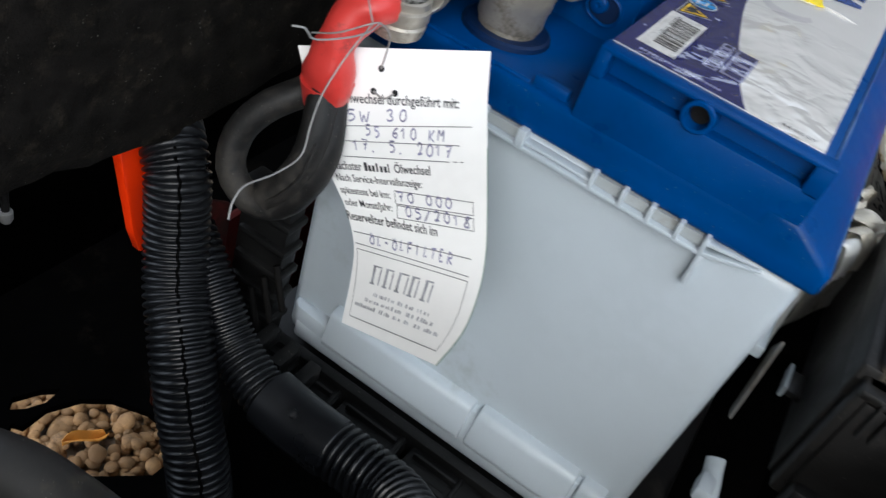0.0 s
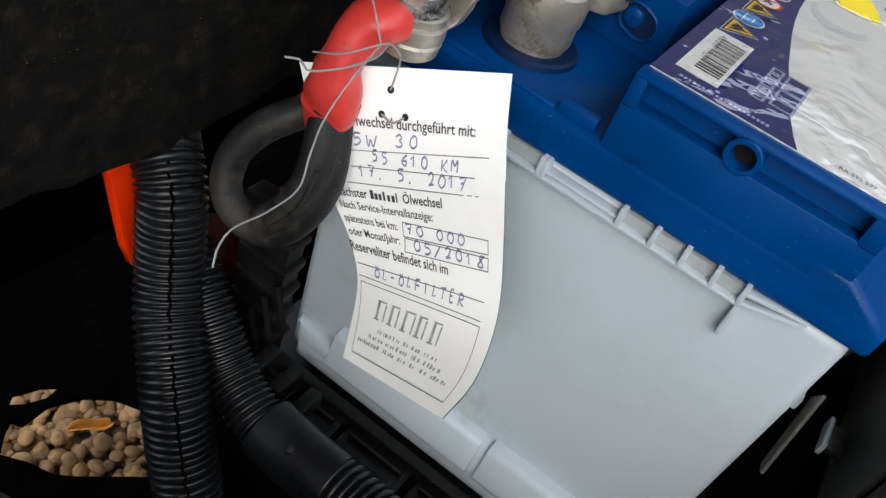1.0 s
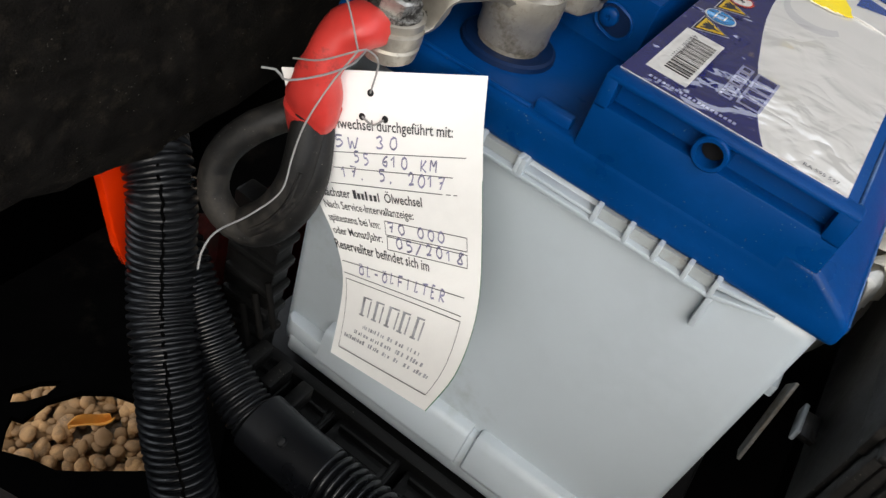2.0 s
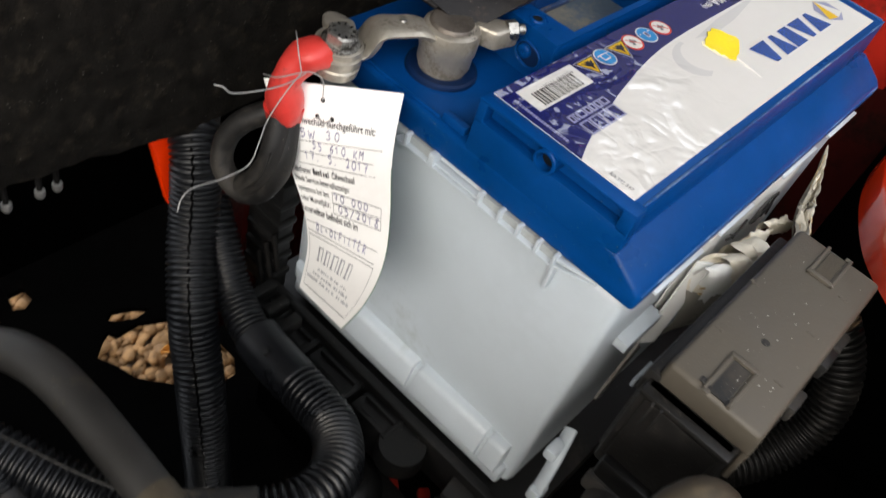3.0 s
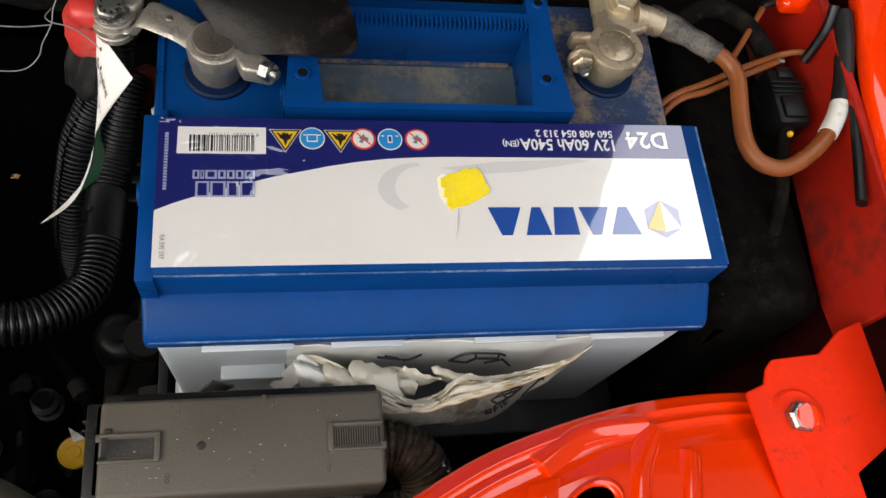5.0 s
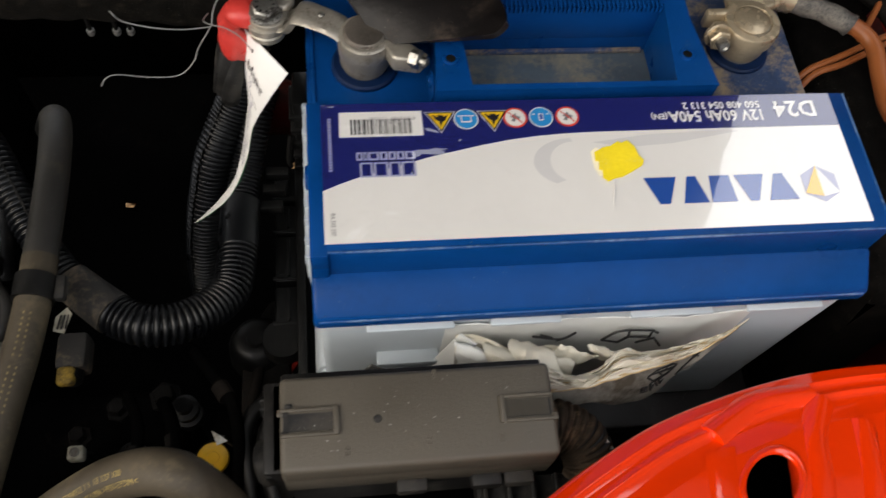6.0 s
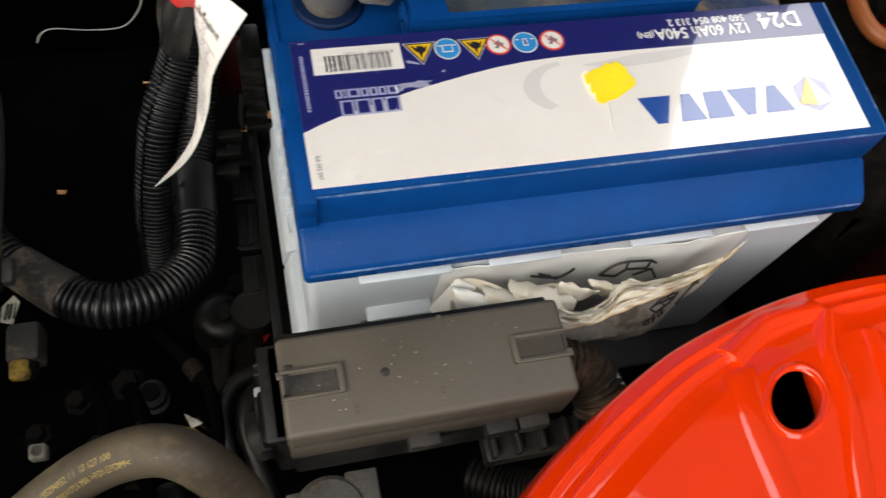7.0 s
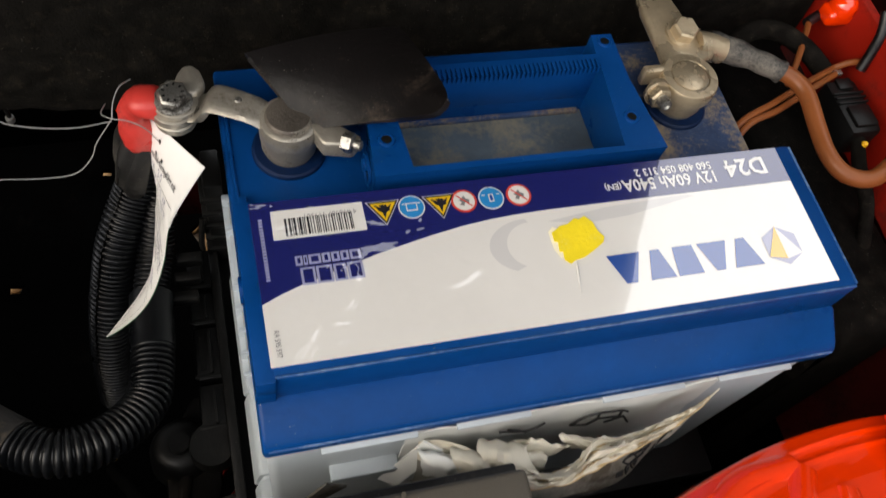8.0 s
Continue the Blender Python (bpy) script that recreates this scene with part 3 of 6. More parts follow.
part("rim_tip", prism([(-0.005, 0.335, 1.515), (-0.005, 0.335, 1.53), (0.025, 0.16, 1.532), (0.025, 0.16, 1.522)], (0, 0, 0), (1, 0, 0), 0.03, 0.003), M_CASE, case)
part("rim_spur", box((-0.008, 0.318, 1.36), (0.05, 0.338, 1.485), 0.006), M_CASE, case)
# short ledges under the lid on the long side
for x0, x1 in ((0.23, 0.6), (0.755, 1.06), (1.37, 1.74), (1.90, 2.25)):
    part("long_side_ledge", box((x0, -0.005, 1.475), (x1, 0.05, 1.492), 0.004), M_CASE, case)
part("step_ledge", box((0.28, -0.02, 1.06), (0.565, 0.06, 1.115), 0.008), M_CASE, case)

# lid: outline across the short side, pushed along the length
prof = [(0.0, 0.002, 1.53), (0.0, 0.0, 1.605), (0.0, 0.03, 1.635), (0.0, 0.148, 1.712), (0.0, 0.25, 1.712), (0.0, 0.25, 1.665), (0.0, 1.71, 1.665), (0.0, 1.71, 1.53)]
prof_front = prof[:6] + [(0.0, 0.955, 1.665), (0.0, 0.955, 1.53)]
prof_back = [(0.0, 1.40, 1.53), (0.0, 1.40, 1.665), (0.0, 1.71, 1.665), (0.0, 1.71, 1.53)]
bm = bmesh.new()
for pr, x0, x1 in ((prof, 0.018, 0.70), (prof, 1.69, 2.403), (prof_front, 0.70, 1.69), (prof_back, 0.70, 1.69)):
    one = prism(pr, (x0, 0, 0), (1, 0, 0), x1 - x0)
    pick = []
    for e in one.edges:
        p, q = e.verts[0].co, e.verts[1].co
        ends = all(abs(v.x - 0.018) < 1e-4 or abs(v.x - 2.403) < 1e-4 for v in (p, q))
        if ends or (abs(p.x - q.x) > 0.1 and (p.z < 1.66 and p.y < 0.1 or p.y > 1.6)):
            pick.append(e)
    bmesh.ops.bevel(one, geom=pick, offset=0.022, segments=3, profile=0.5, affect="EDGES", clamp_overlap=True)
    add(bm, one)
lid = part("lid", bm, M_BLUE, bat, "blue moulded plastic lid")
# raised cover that carries the label; its end has a long slot with a vent bush
cov = part("label_cover", box((0.075, 0.165, 1.66), (2.402, 0.862, 1.895), 0.014, 2), M_BLUE, bat, "raised blue cover under the label")
part("end_strip", box((0.022, 0.150, 1.878), (0.09, 0.866, 1.8955), 0.006), M_BLUE, cov)
part("end_strip", box((0.022, 0.150, 1.60), (0.09, 0.866, 1.805), 0.006), M_BLUE, cov)
part("end_strip", box((0.022, 0.150, 1.79), (0.09, 0.205, 1.89), 0.006), M_BLUE, cov)
part("end_strip", box((0.022, 0.825, 1.79), (0.09, 0.866, 1.89), 0.006), M_BLUE, cov)
bm = lathe((0.08, 0.534, 1.843), (-1, 0, 0), [(0, 0.05), (0.066, 0.05), (0.07, 0.046), (0.07, 0.036), (0.05, 0.033), (0.002, 0.03)])
part("vent_bush", bm, M_BLUE, cov)
# black disc painted in for the dark inside the bush
part("vent_bore", lathe((0.05, 0.534, 1.843), (-1, 0, 0), [(0, 0.031), (0.001, 0.031)], 20), M_BLACK, cov)
part("end_knob", lathe((2.38, 0.50, 1.85), (1, 0, 0), [(0, 0.03), (0.03, 0.03), (0.042, 0.02)], 16), M_BLUE, cov)
# rubbed edges
for pts in ([(0.09, 0.1685, 1.8925), (1.2, 0.1685, 1.8925), (2.39, 0.1685, 1.8925)], [(2.3985, 0.18, 1.8925), (2.3985, 0.5, 1.8925), (2.3985, 0.85, 1.8925)]):
    part("rubbed_edge", sweep(pts, 0.0055, 8, 0.05), M_BLUE_WORN, cov)
part("rubbed_edge", sweep([(0.04, 0.0045, 1.600), (1.2, 0.0045, 1.600), (2.38, 0.0045, 1.600)], 0.006, 8, 0.05), M_BLUE_WORN, lid)
# moulded marks on the terminal deck
part("deck_upstand", box((0.05, 0.90, 1.655), (0.085, 1.02, 1.70), 0.006), M_BLUE, lid)
part("deck_bead", sweep([(0.055, 1.03, 1.666), (0.05, 1.2, 1.667), (0.05, 1.5, 1.667)], 0.008, 8), M_BLUE, lid)
def stadium(a, b, r, z, n=10):
    """An oval outline round the line from a to b."""
    a, b = V((*a, z)), V((*b, z))
    d = (b - a).normalized()
    w = V((-d.y, d.x, 0))
    out = [b + (d * math.cos(t) + w * math.sin(t)) * r for t in [math.pi * (k / n - 0.5) for k in range(n + 1)]]
    return out + [a - (d * math.cos(t) + w * math.sin(t)) * r for t in [math.pi * (k / n - 0.5) for k in range(n + 1)]]



# carrying-handle frame with its recess
FZ = 1.882
part("handle_frame", thick(sheet_with_holes([(0.575, 0.925), (1.845, 0.925), (1.80, 1.30), (1.80, 1.57), (1.70, 1.57), (1.69, 1.46), (0.72, 1.46), (0.71, 1.57), (0.60, 1.57), (0.60, 1.30)],
                  [[(0.735, 0.955), (1.655, 0.955), (1.69, 1.40), (0.70, 1.40)]], lambda x, y: FZ), 0.012), M_BLUE, lid, smooth=False)
part("frame_front", box((0.577, 0.925, 1.66), (1.843, 0.95, 1.878), 0.006), M_BLUE, lid)
part("frame_side", prism([(0.575, 0.93, 1.66), (0.725, 0.955, 1.66), (0.70, 1.40, 1.66), (0.72, 1.57, 1.66), (0.60, 1.57, 1.66), (0.60, 1.30, 1.66)], (0, 0, 0), (0, 0, 1), 0.216), M_BLUE, lid, smooth=False)
part("frame_side", prism([(1.845, 0.93, 1.66), (1.665, 0.955, 1.66), (1.69, 1.40, 1.66), (1.70, 1.57, 1.66), (1.80, 1.57, 1.66), (1.80, 1.30, 1.66)], (0, 0, 0), (0, 0, 1), 0.216), M_BLUE, lid, smooth=False)
# oval vent plug on the frame's end
ovals = [(0.056, 0.0), (0.056, 0.010), (0.050, 0.013), (0.046, 0.010), (0.044, 0.003)]
g = [[(0.578 - d, p.x, p.y) for p in stadium((1.025, 1.765), (1.055, 1.775), r, 0)] for r, d in ovals]
plug = part("oval_plug", patch([row + row[:1] for row in g]), M_BLUE, lid)
part("plug_pocket", flat([(0.5745, p.x, p.y) for p in stadium((1.025, 1.765), (1.055, 1.775), 0.045, 0)]), M_BLUE_DARK, plug, smooth=False)
part("plug_knob", lathe((0.576, 1.058, 1.778), (-1, 0, 0), [(0, 0.032), (0.016, 0.031), (0.020, 0.026), (0.020, 0.009), (0.012, 0.006), (0.012, 0)], 20), M_BLUE, plug)
part("frame_back", box((0.70, 1.394, 1.66), (1.69, 1.425, 1.87), 0.004), M_BLUE, lid)
part("recess_floor", box((0.70, 0.95, 1.545), (1.69, 1.41, 1.562)), M_DUST, lid, "recess floor under grey dust", smooth=False)
part("recess_lip", box((0.72, 1.375, 1.562), (1.67, 1.40, 1.585), 0.006), M_BLUE_DUSTY, lid)
comb = 46
for k in range(comb):
    x = 0.73 + 0.945 * k / (comb - 1)
    part("comb_tooth", box((x - 0.0055, 1.372, 1.855), (x + 0.0055, 1.425, 1.892)), M_BLUE, lid, smooth=False)
for x, y in ((0.653, 1.095), (1.735, 1.097), (1.752, 1.526)):
    part("screw_boss", lathe((x, y, FZ - 0.02), (0, 0, 1), [(0, 0.036), (0.022, 0.036), (0.028, 0.032), (0.028, 0.022), (0.01, 0.02)], 22), M_BLUE, lid)
    # black disc stands for the unlit inside of the screw hole
    part("screw_hole", lathe((x, y, FZ + 0.002), (0, 0, 1), [(0, 0.0215), (0.0025, 0.0215)], 18), M_BLACK, lid)
# dusty patch of deck beside the second post
part("dusty_deck", box((1.86, 0.90, 1.664), (2.39, 1.69, 1.669), 0.002), M_BLUE_DUSTY, lid, "deck dusted with tan grit", smooth=False)

# ---- the printed label ----
LZ = 1.8965


def printed(name, points, mat, dz, parent, label=""):
    return part(name, flat([(x, y, LZ + dz) for x, y in points]), mat, parent, label, smooth=False)


lab = part("label", box((0.08, 0.203, LZ - 0.004), (2.326, 0.853, LZ + 0.0012)), F_WHITE, cov, "white and navy printed label under clear film", smooth=False)
lab.parent = bat
lab.matrix_parent_inverse = Matrix.Translation(-bat.location)
navy = [(0.08, 0.437), (0.145, 0.466), (0.21, 0.49), (0.34, 0.53), (0.52, 0.582), (0.74, 0.632), (0.86, 0.654), (0.98, 0.669), (1.10, 0.677), (1.22, 0.681), (1.59, 0.682), (2.326, 0.682), (2.326, 0.853), (0.08, 0.853)]
printed("navy_field", navy, F_NAVY, 0.0024, lab)
# pale sweep with a break in it
outer = [(1.11 - 0.17 * math.sin(a), 0.535 + 0.118 * math.cos(a)) for a in [k * 0.2 for k in range(14)]]
inner = [(1.12 - 0.11 * math.sin(a), 0.535 + 0.100 * math.cos(a)) for a in [k * 0.2 for k in range(14)]]
printed("grey_sweep", outer + inner[::-1], F_GREY, 0.0024, lab)
printed("grey_sweep", [(1.20, 0.628), (1.36, 0.60), (1.55, 0.612), (1.86, 0.665), (1.80, 0.675), (1.45, 0.66)], F_GREY, 0.0024, lab)
# barcode
printed("barcode_panel", [(0.153, 0.686), (0.498, 0.686), (0.498, 0.81), (0.155, 0.81)], F_WHITE, 0.0036, lab)
random.seed(11)
x = 0.20
while x < 0.455:
    w = random.choice((0.003, 0.003, 0.005, 0.008))
    printed("bar", [(x, 0.697), (x + w, 0.697), (x + w, 0.772), (x, 0.772)], F_BLACK, 0.0048, lab)
    x += w + random.choice((0.003, 0.0045, 0.007))
# hazard and handling signs
for k, (x, kind) in enumerate(((0.575, 0), (0.683, 1), (0.797, 0), (0.892, 2), (1.003, 1), (1.117, 2))):
    y = 0.762
    if kind == 0:
        tri = lambda r, d: [(x - r, y + 0.62 * r + d), (x + r, y + 0.62 * r + d), (x, y - 1.02 * r + d)]
        printed("warning_edge", tri(0.066, 0), F_GREY, 0.0030, lab)
        printed("warning_triangle", tri(0.061, 0), F_BLACK, 0.0038, lab)
        printed("warning_field", tri(0.050, 0.0005), F_YELLOW, 0.0046, lab)
        for d in (-0.020, 0.0, 0.020):
            printed("warning_line", [(x + d - 0.016, y + 0.020), (x + d - 0.010, y + 0.024), (x + 0.5 * d + 0.014, y - 0.004), (x + 0.5 * d + 0.008, y - 0.008)], F_BLACK, 0.0060, lab)
        printed("warning_mark", [(x - 0.034, y + 0.024), (x - 0.012, y + 0.012), (x - 0.002, y + 0.026), (x + 0.012, y + 0.010), (x + 0.032, y + 0.024), (x + 0.018, y - 0.006), (x + 0.008, y - 0.012), (x, y - 0.038), (x - 0.008, y - 0.010), (x - 0.020, y - 0.002)], F_BLACK, 0.0056, lab)
    else:
        rim, field = (F_WHITE, F_SKY) if kind == 1 else (F_RED, F_WHITE)
        printed("sign_rim", [p[:2] for p in disc_pts((x, y, 0), 0.052)], rim, 0.0036, lab)
        printed("sign_field", [p[:2] for p in disc_pts((x, y, 0), 0.047 if kind == 1 else 0.043)], field, 0.0046, lab)
        if kind == 1:
            w = 0.022 if k == 1 else 0.010
            printed("sign_mark", [(x - w, y - 0.018), (x + w, y - 0.018), (x + w, y + 0.018), (x - w, y + 0.018)], F_WHITE, 0.0056, lab)
            printed("sign_mark", [(x - w + 0.004, y - 0.013), (x + w - 0.004, y - 0.013), (x + w - 0.004, y + 0.013), (x - w + 0.004, y + 0.013)], F_SKY if k == 1 else F_BLUE, 0.0064, lab)
            for d in (-1, 1):
                printed("sign_line", [(x + d * 0.030 - 0.006, y + 0.012), (x + d * 0.030 + 0.006, y + 0.012), (x + d * 0.030 + 0.006, y + 0.017), (x + d * 0.030 - 0.006, y + 0.017)], F_WHITE, 0.0056, lab)
        else:
            printed("sign_mark", [(x - 0.020, y - 0.016), (x - 0.004, y - 0.022), (x + 0.004, y - 0.006), (x + 0.018, y - 0.012), (x + 0.022, y + 0.004), (x + 0.008, y + 0.010), (x + 0.002, y + 0.024), (x - 0.010, y + 0.010), (x - 0.022, y + 0.006), (x - 0.010, y - 0.004)], F_INKGREY, 0.0056, lab)
            printed("sign_bar", [(x - 0.030, y + 0.026), (x - 0.026, y + 0.030), (x + 0.030, y - 0.026), (x + 0.026, y - 0.030)], F_RED, 0.0064, lab)


def label_text(name, body, x, y, size, mat, wide=1.0, turn=math.pi, weight=0.022):
    """Letters on the label, which reads from the terminal side: x, y is the start of the line."""
    bm = letters(body, size, weight=weight)
    bm.transform(Matrix.Translation((x, y, LZ + 0.004)) @ Matrix.Rotation(turn, 4, "Z") @ Matrix.Diagonal((wide, 1, 1, 1)))
    return part(name, bm, mat, lab, smooth=False)


label_text("rating_text", "12V 60Ah 540A", 2.000, 0.772, 0.078, F_WHITE, 0.86)
label_text("rating_suffix", "(EN)", 1.560, 0.762, 0.040, F_WHITE)
label_text("number_text", "560 408 054 313 2", 1.99, 0.818, 0.050, F_WHITE, 0.93)
label_text("type_text", "D24", 2.245, 0.812, 0.116, F_WHITE, 0.98)
# maker's mark and name as plain shapes: a hexagon with a gold facet, five blocks
cx, cy, r = 2.145, 0.388, 0.088
hexa = [(cx + r * math.sin(k * 1.0472), cy + r * math.cos(k * 1.0472)) for k in range(6)]
printed("mark", hexa, F_LILAC, 0.0036, lab)
printed("mark_facet", [hexa[0], hexa[2], (cx, cy - 0.062), hexa[4]], F_WHITE, 0.0046, lab)
printed("mark_facet", [hexa[0], (cx, cy - 0.062), hexa[4]], F_YELLOW, 0.0056, lab)
for x0, x1, top, foot in ((1.905, 2.035, 0.0, 0.046), (1.775, 1.905, 0.046, 0.0), (1.655, 1.765, 0.0, 0.012), (1.535, 1.645, 0.0, 0.036), (1.385, 1.525, 0.048, 0.0)):
    printed("name_block", [(x0 + top, 0.318), (x1 - top, 0.318), (x1 - foot, 0.445), (x0 + foot, 0.445)], F_BLUE, 0.0036, lab)
for y0, y1, x1, widths in ((0.492, 0.562, 0.455, (0.058, 0.046, 0.058, 0.052)), (0.573, 0.612, 0.455, (0.040, 0.030, 0.030, 0.030, 0.044, 0.014, 0.026))):
    for w in widths:
        x0 = x1 - w
        printed("series_block", [(x0, y0), (x1, y0), (x1, y1), (x0, y1)], F_LILAC, 0.0036, lab)
        r = 0.30 * min(w, 0.03)
        printed("series_core", [(x0 + r, y0 + 0.008), (x1 - r, y0 + 0.008), (x1 - r, y1 - 0.008), (x0 + r, y1 - 0.008)], F_NAVY, 0.0046, lab)
        x1 = x0 - 0.004
for k in range(20):
    printed("side_bar", [(0.107, 0.525 + k * 0.013), (0.121, 0.525 + k * 0.013), (0.121, 0.534 + k * 0.013), (0.107, 0.534 + k * 0.013)], F_LILAC, 0.0036, lab)
label_text("barcode_text", "4 016987 119501", 0.472, 0.783, 0.030, F_INKGREY, 0.95, weight=0.0)
label_text("stock_text", "RA 595 597", 0.106, 0.335, 0.026, F_INKGREY, 0.8, -math.pi / 2, weight=0.004)
# remains of a paper sticker
rag = [(1.200, 0.575), (1.198, 0.535), (1.212, 0.530), (1.206, 0.490), (1.220, 0.486), (1.216, 0.452), (1.236, 0.432), (1.262, 0.445), (1.30, 0.452), (1.345, 0.476), (1.395, 0.505), (1.405, 0.53),
       (1.388, 0.556), (1.378, 0.60), (1.352, 0.630), (1.325, 0.618), (1.31, 0.626), (1.275, 0.604), (1.24, 0.598), (1.225, 0.588)]
sticker = part("torn_sticker", thick(flat([(x, y, LZ + 0.0085) for x, y in rag]), 0.003), M_STICKER, bat, "torn yellow paper sticker remains", smooth=False)
part("sticker_rim", flat([(x, y, LZ + 0.0055) for x, y in [(1.186, 0.58), (1.188, 0.50), (1.206, 0.46), (1.24, 0.47), (1.25, 0.58), (1.21, 0.60)]]), M_STICKER_RIM, sticker, smooth=False)


crease_pts = [(1.262, 0.445, LZ + 0.003), (1.255, 0.40, LZ + 0.004), (1.246, 0.35, LZ + 0.004), (1.240, 0.305, LZ + 0.002)]
part("film_crease", sweep(crease_pts, lambda i, t: 0.0012 + 0.0032 * math.sin(3.14159 * min(t * 1.15, 1)), 10, 0.012, wide=1.0), F_WHITE, lab)


# ---- posts and clamps ----
def post(x, y, mat, top):
    p = part("terminal_post", lathe((x, y, 1.66), (0, 0, 1), [(0, 0.148), (0.014, 0.146), (0.022, 0.138), (0.022, 0.122), (0.012, 0.116), (0.012, 0.102), (0.06, 0.10), (top - 1.672, 0.093), (top - 1.66, 0.084)], 32), mat, bat,
             "lead terminal post")
    return p


post(0.287, 1.245, M_LEAD, 1.90)
post(2.11, 1.30, M_LEAD, 1.87)
part("post_collar", lathe((0.287, 1.245, 1.662), (0, 0, 1), [(0, 0.155), (0.018, 0.152), (0.025, 0.142), (0.02, 0.12)], 32), M_BLUE_DARK, bat)
part("post_collar", lathe((2.11, 1.30, 1.662), (0, 0, 1), [(0, 0.155), (0.018, 0.152), (0.025, 0.142), (0.02, 0.12)], 32), M_BLUE_DARK, bat)


def hexbolt(at, axis, r, h, mat, parent, washer=1.35):
    part("washer", lathe(V(at) - V(axis) * 0.018, axis, [(0, r * washer), (0.018, r * washer), (0.02, r * washer * 0.95)], 22), mat, parent)
    b = part("bolt", lathe(at, axis, [(0, r), (h * 0.85, r), (h, r * 0.86)], flats=6), mat, parent, "zinc-plated hexagon bolt")
    return b


# plus side: clamp ring, stepped bridge, lug stack with bolt
plus = thing("plus_terminal_clamp", (0.287, 1.245, 1.72), "dull metal battery clamp with stepped bridge and bolted lug", "battery clamp")
part("ring", lathe((0.287, 1.245, 1.70), (0, 0, 1), [(0, 0.108), (0.012, 0.113), (0.07, 0.113), (0.078, 0.119), (0.15, 0.122), (0.175, 0.116), (0.185, 0.102), (0.185, 0.085)], 36), M_LEAD, plus)
part("ring_cap", lathe((0.285, 1.247, 1.86), (0, 0, 1), [(0, 0.096), (0.030, 0.094), (0.040, 0.086), (0.043, 0.070), (0.040, 0.0)], 30), M_LEAD_DARK, plus, "dark tarnished top of the post")
part("jaw", prism([(0.36, 1.20, 0), (0.40, 1.10, 0), (0.52, 1.075, 0), (0.56, 1.12, 0), (0.50, 1.17, 0), (0.42, 1.24, 0)], (0, 0, 1.80), (0, 0, 1), 0.09, 0.015), M_LEAD, plus)
part("jaw", box((0.36, 1.22, 1.79), (0.47, 1.275, 1.88), 0.015), M_LEAD, plus)
part("pinch_nut", lathe((0.485, 1.12, 1.865), (0.8, -0.5, 0.15), [(0, 0.044), (0.04, 0.044), (0.046, 0.036)], flats=6), M_ZINC, plus, "small zinc nut")
part("pinch_screw", lathe((0.485, 1.12, 1.865), (0.8, -0.5, 0.15), [(0, 0.022), (0.075, 0.022), (0.08, 0.014)], 14), M_ZINC, plus)
bridge = [(0.22, 1.27, 1.845), (0.19, 1.285, 1.875), (0.14, 1.31, 1.892), (0.07, 1.345, 1.894), (0.02, 1.37, 1.892), (-0.012, 1.385, 1.875), (-0.03, 1.395, 1.84), (-0.05, 1.40, 1.81), (-0.09, 1.41, 1.80), (-0.16, 1.415, 1.80)]
line = curve_points(bridge, 0.012)
g = []
for i, c in enumerate(line):
    s = i / (len(line) - 1)
    sd = V((0.42, 0.91, 0)).normalized()
    w = 0.068 + 0.012 * s
    g.append([c - sd * w + V((0, 0, -0.012)), c - sd * w * 0.8, c - sd * w * 0.4, c, c + sd * w * 0.4, c + sd * w * 0.8, c + sd * w + V((0, 0, -0.012))])
part("bridge", thick(patch(g), 0.03), M_LEAD, plus, "stepped metal bridge strip")
part("rivet", lathe((0.10, 1.345, 1.893), (0, 0, 1), [(0, 0.016), (0.008, 0.012), (0.01, 0.0)], 12), M_ZINC, plus)
part("lug_barrel", lathe((-0.15, 1.415, 1.70), (0, 0, 1), [(0, 0.07), (0.01, 0.082), (0.045, 0.088), (0.052, 0.082), (0.062, 0.09), (0.095, 0.09), (0.10, 0.082)], 28), M_LEAD, plus)
bm = lathe((-0.140, 1.425, 1.800), (0, 0, 1), [(0, 0.090), (0.022, 0.090), (0.028, 0.082)], 28)
for v in bm.verts:
    if v.co.y > 1.45:
        v.co.y = 1.45 + (v.co.y - 1.45) * 1.25
part("lug_plate", bm, M_LEAD, plus)
part("rear_tab", prism([(-0.16, 1.44, 0), (-0.13, 1.53, 0), (-0.105, 1.57, 0), (-0.065, 1.575, 0), (-0.035, 1.54, 0), (-0.02, 1.47, 0), (-0.06, 1.42, 0)], (0, 0, 1.80), (0.1, 0.25, 1), 0.05, 0.014), M_LEAD, plus)
part("lug_tongue", sweep([(-0.15, 1.415, 1.80), (-0.19, 1.43, 1.80), (-0.24, 1.448, 1.79)], 0.048, 12, wide=0.9), M_LEAD, plus)
hexbolt((-0.147, 1.418, 1.842), V((0.05, -0.12, 1)).normalized(), 0.064, 0.046, M_ZINC, plus, 1.18)
for k in range(9):
    a = k * 0.698
    part("head_mark", box((-0.006, -0.0035, 0), (0.006, 0.0035, 0.003)), M_BLACK, plus, smooth=False).data.transform(
        Matrix.Translation(V((-0.1447 + 0.038 * math.cos(a), 1.4125 + 0.038 * math.sin(a), 1.8885 + 0.0046 * math.sin(a))) * DM) @ Matrix.Rotation(a, 4, "Z"))

# red boot over the cable end
boot = thing("terminal_boot", (-0.30, 1.5, 1.45), "crumpled red rubber boot over a cable lug", "rubber boot")
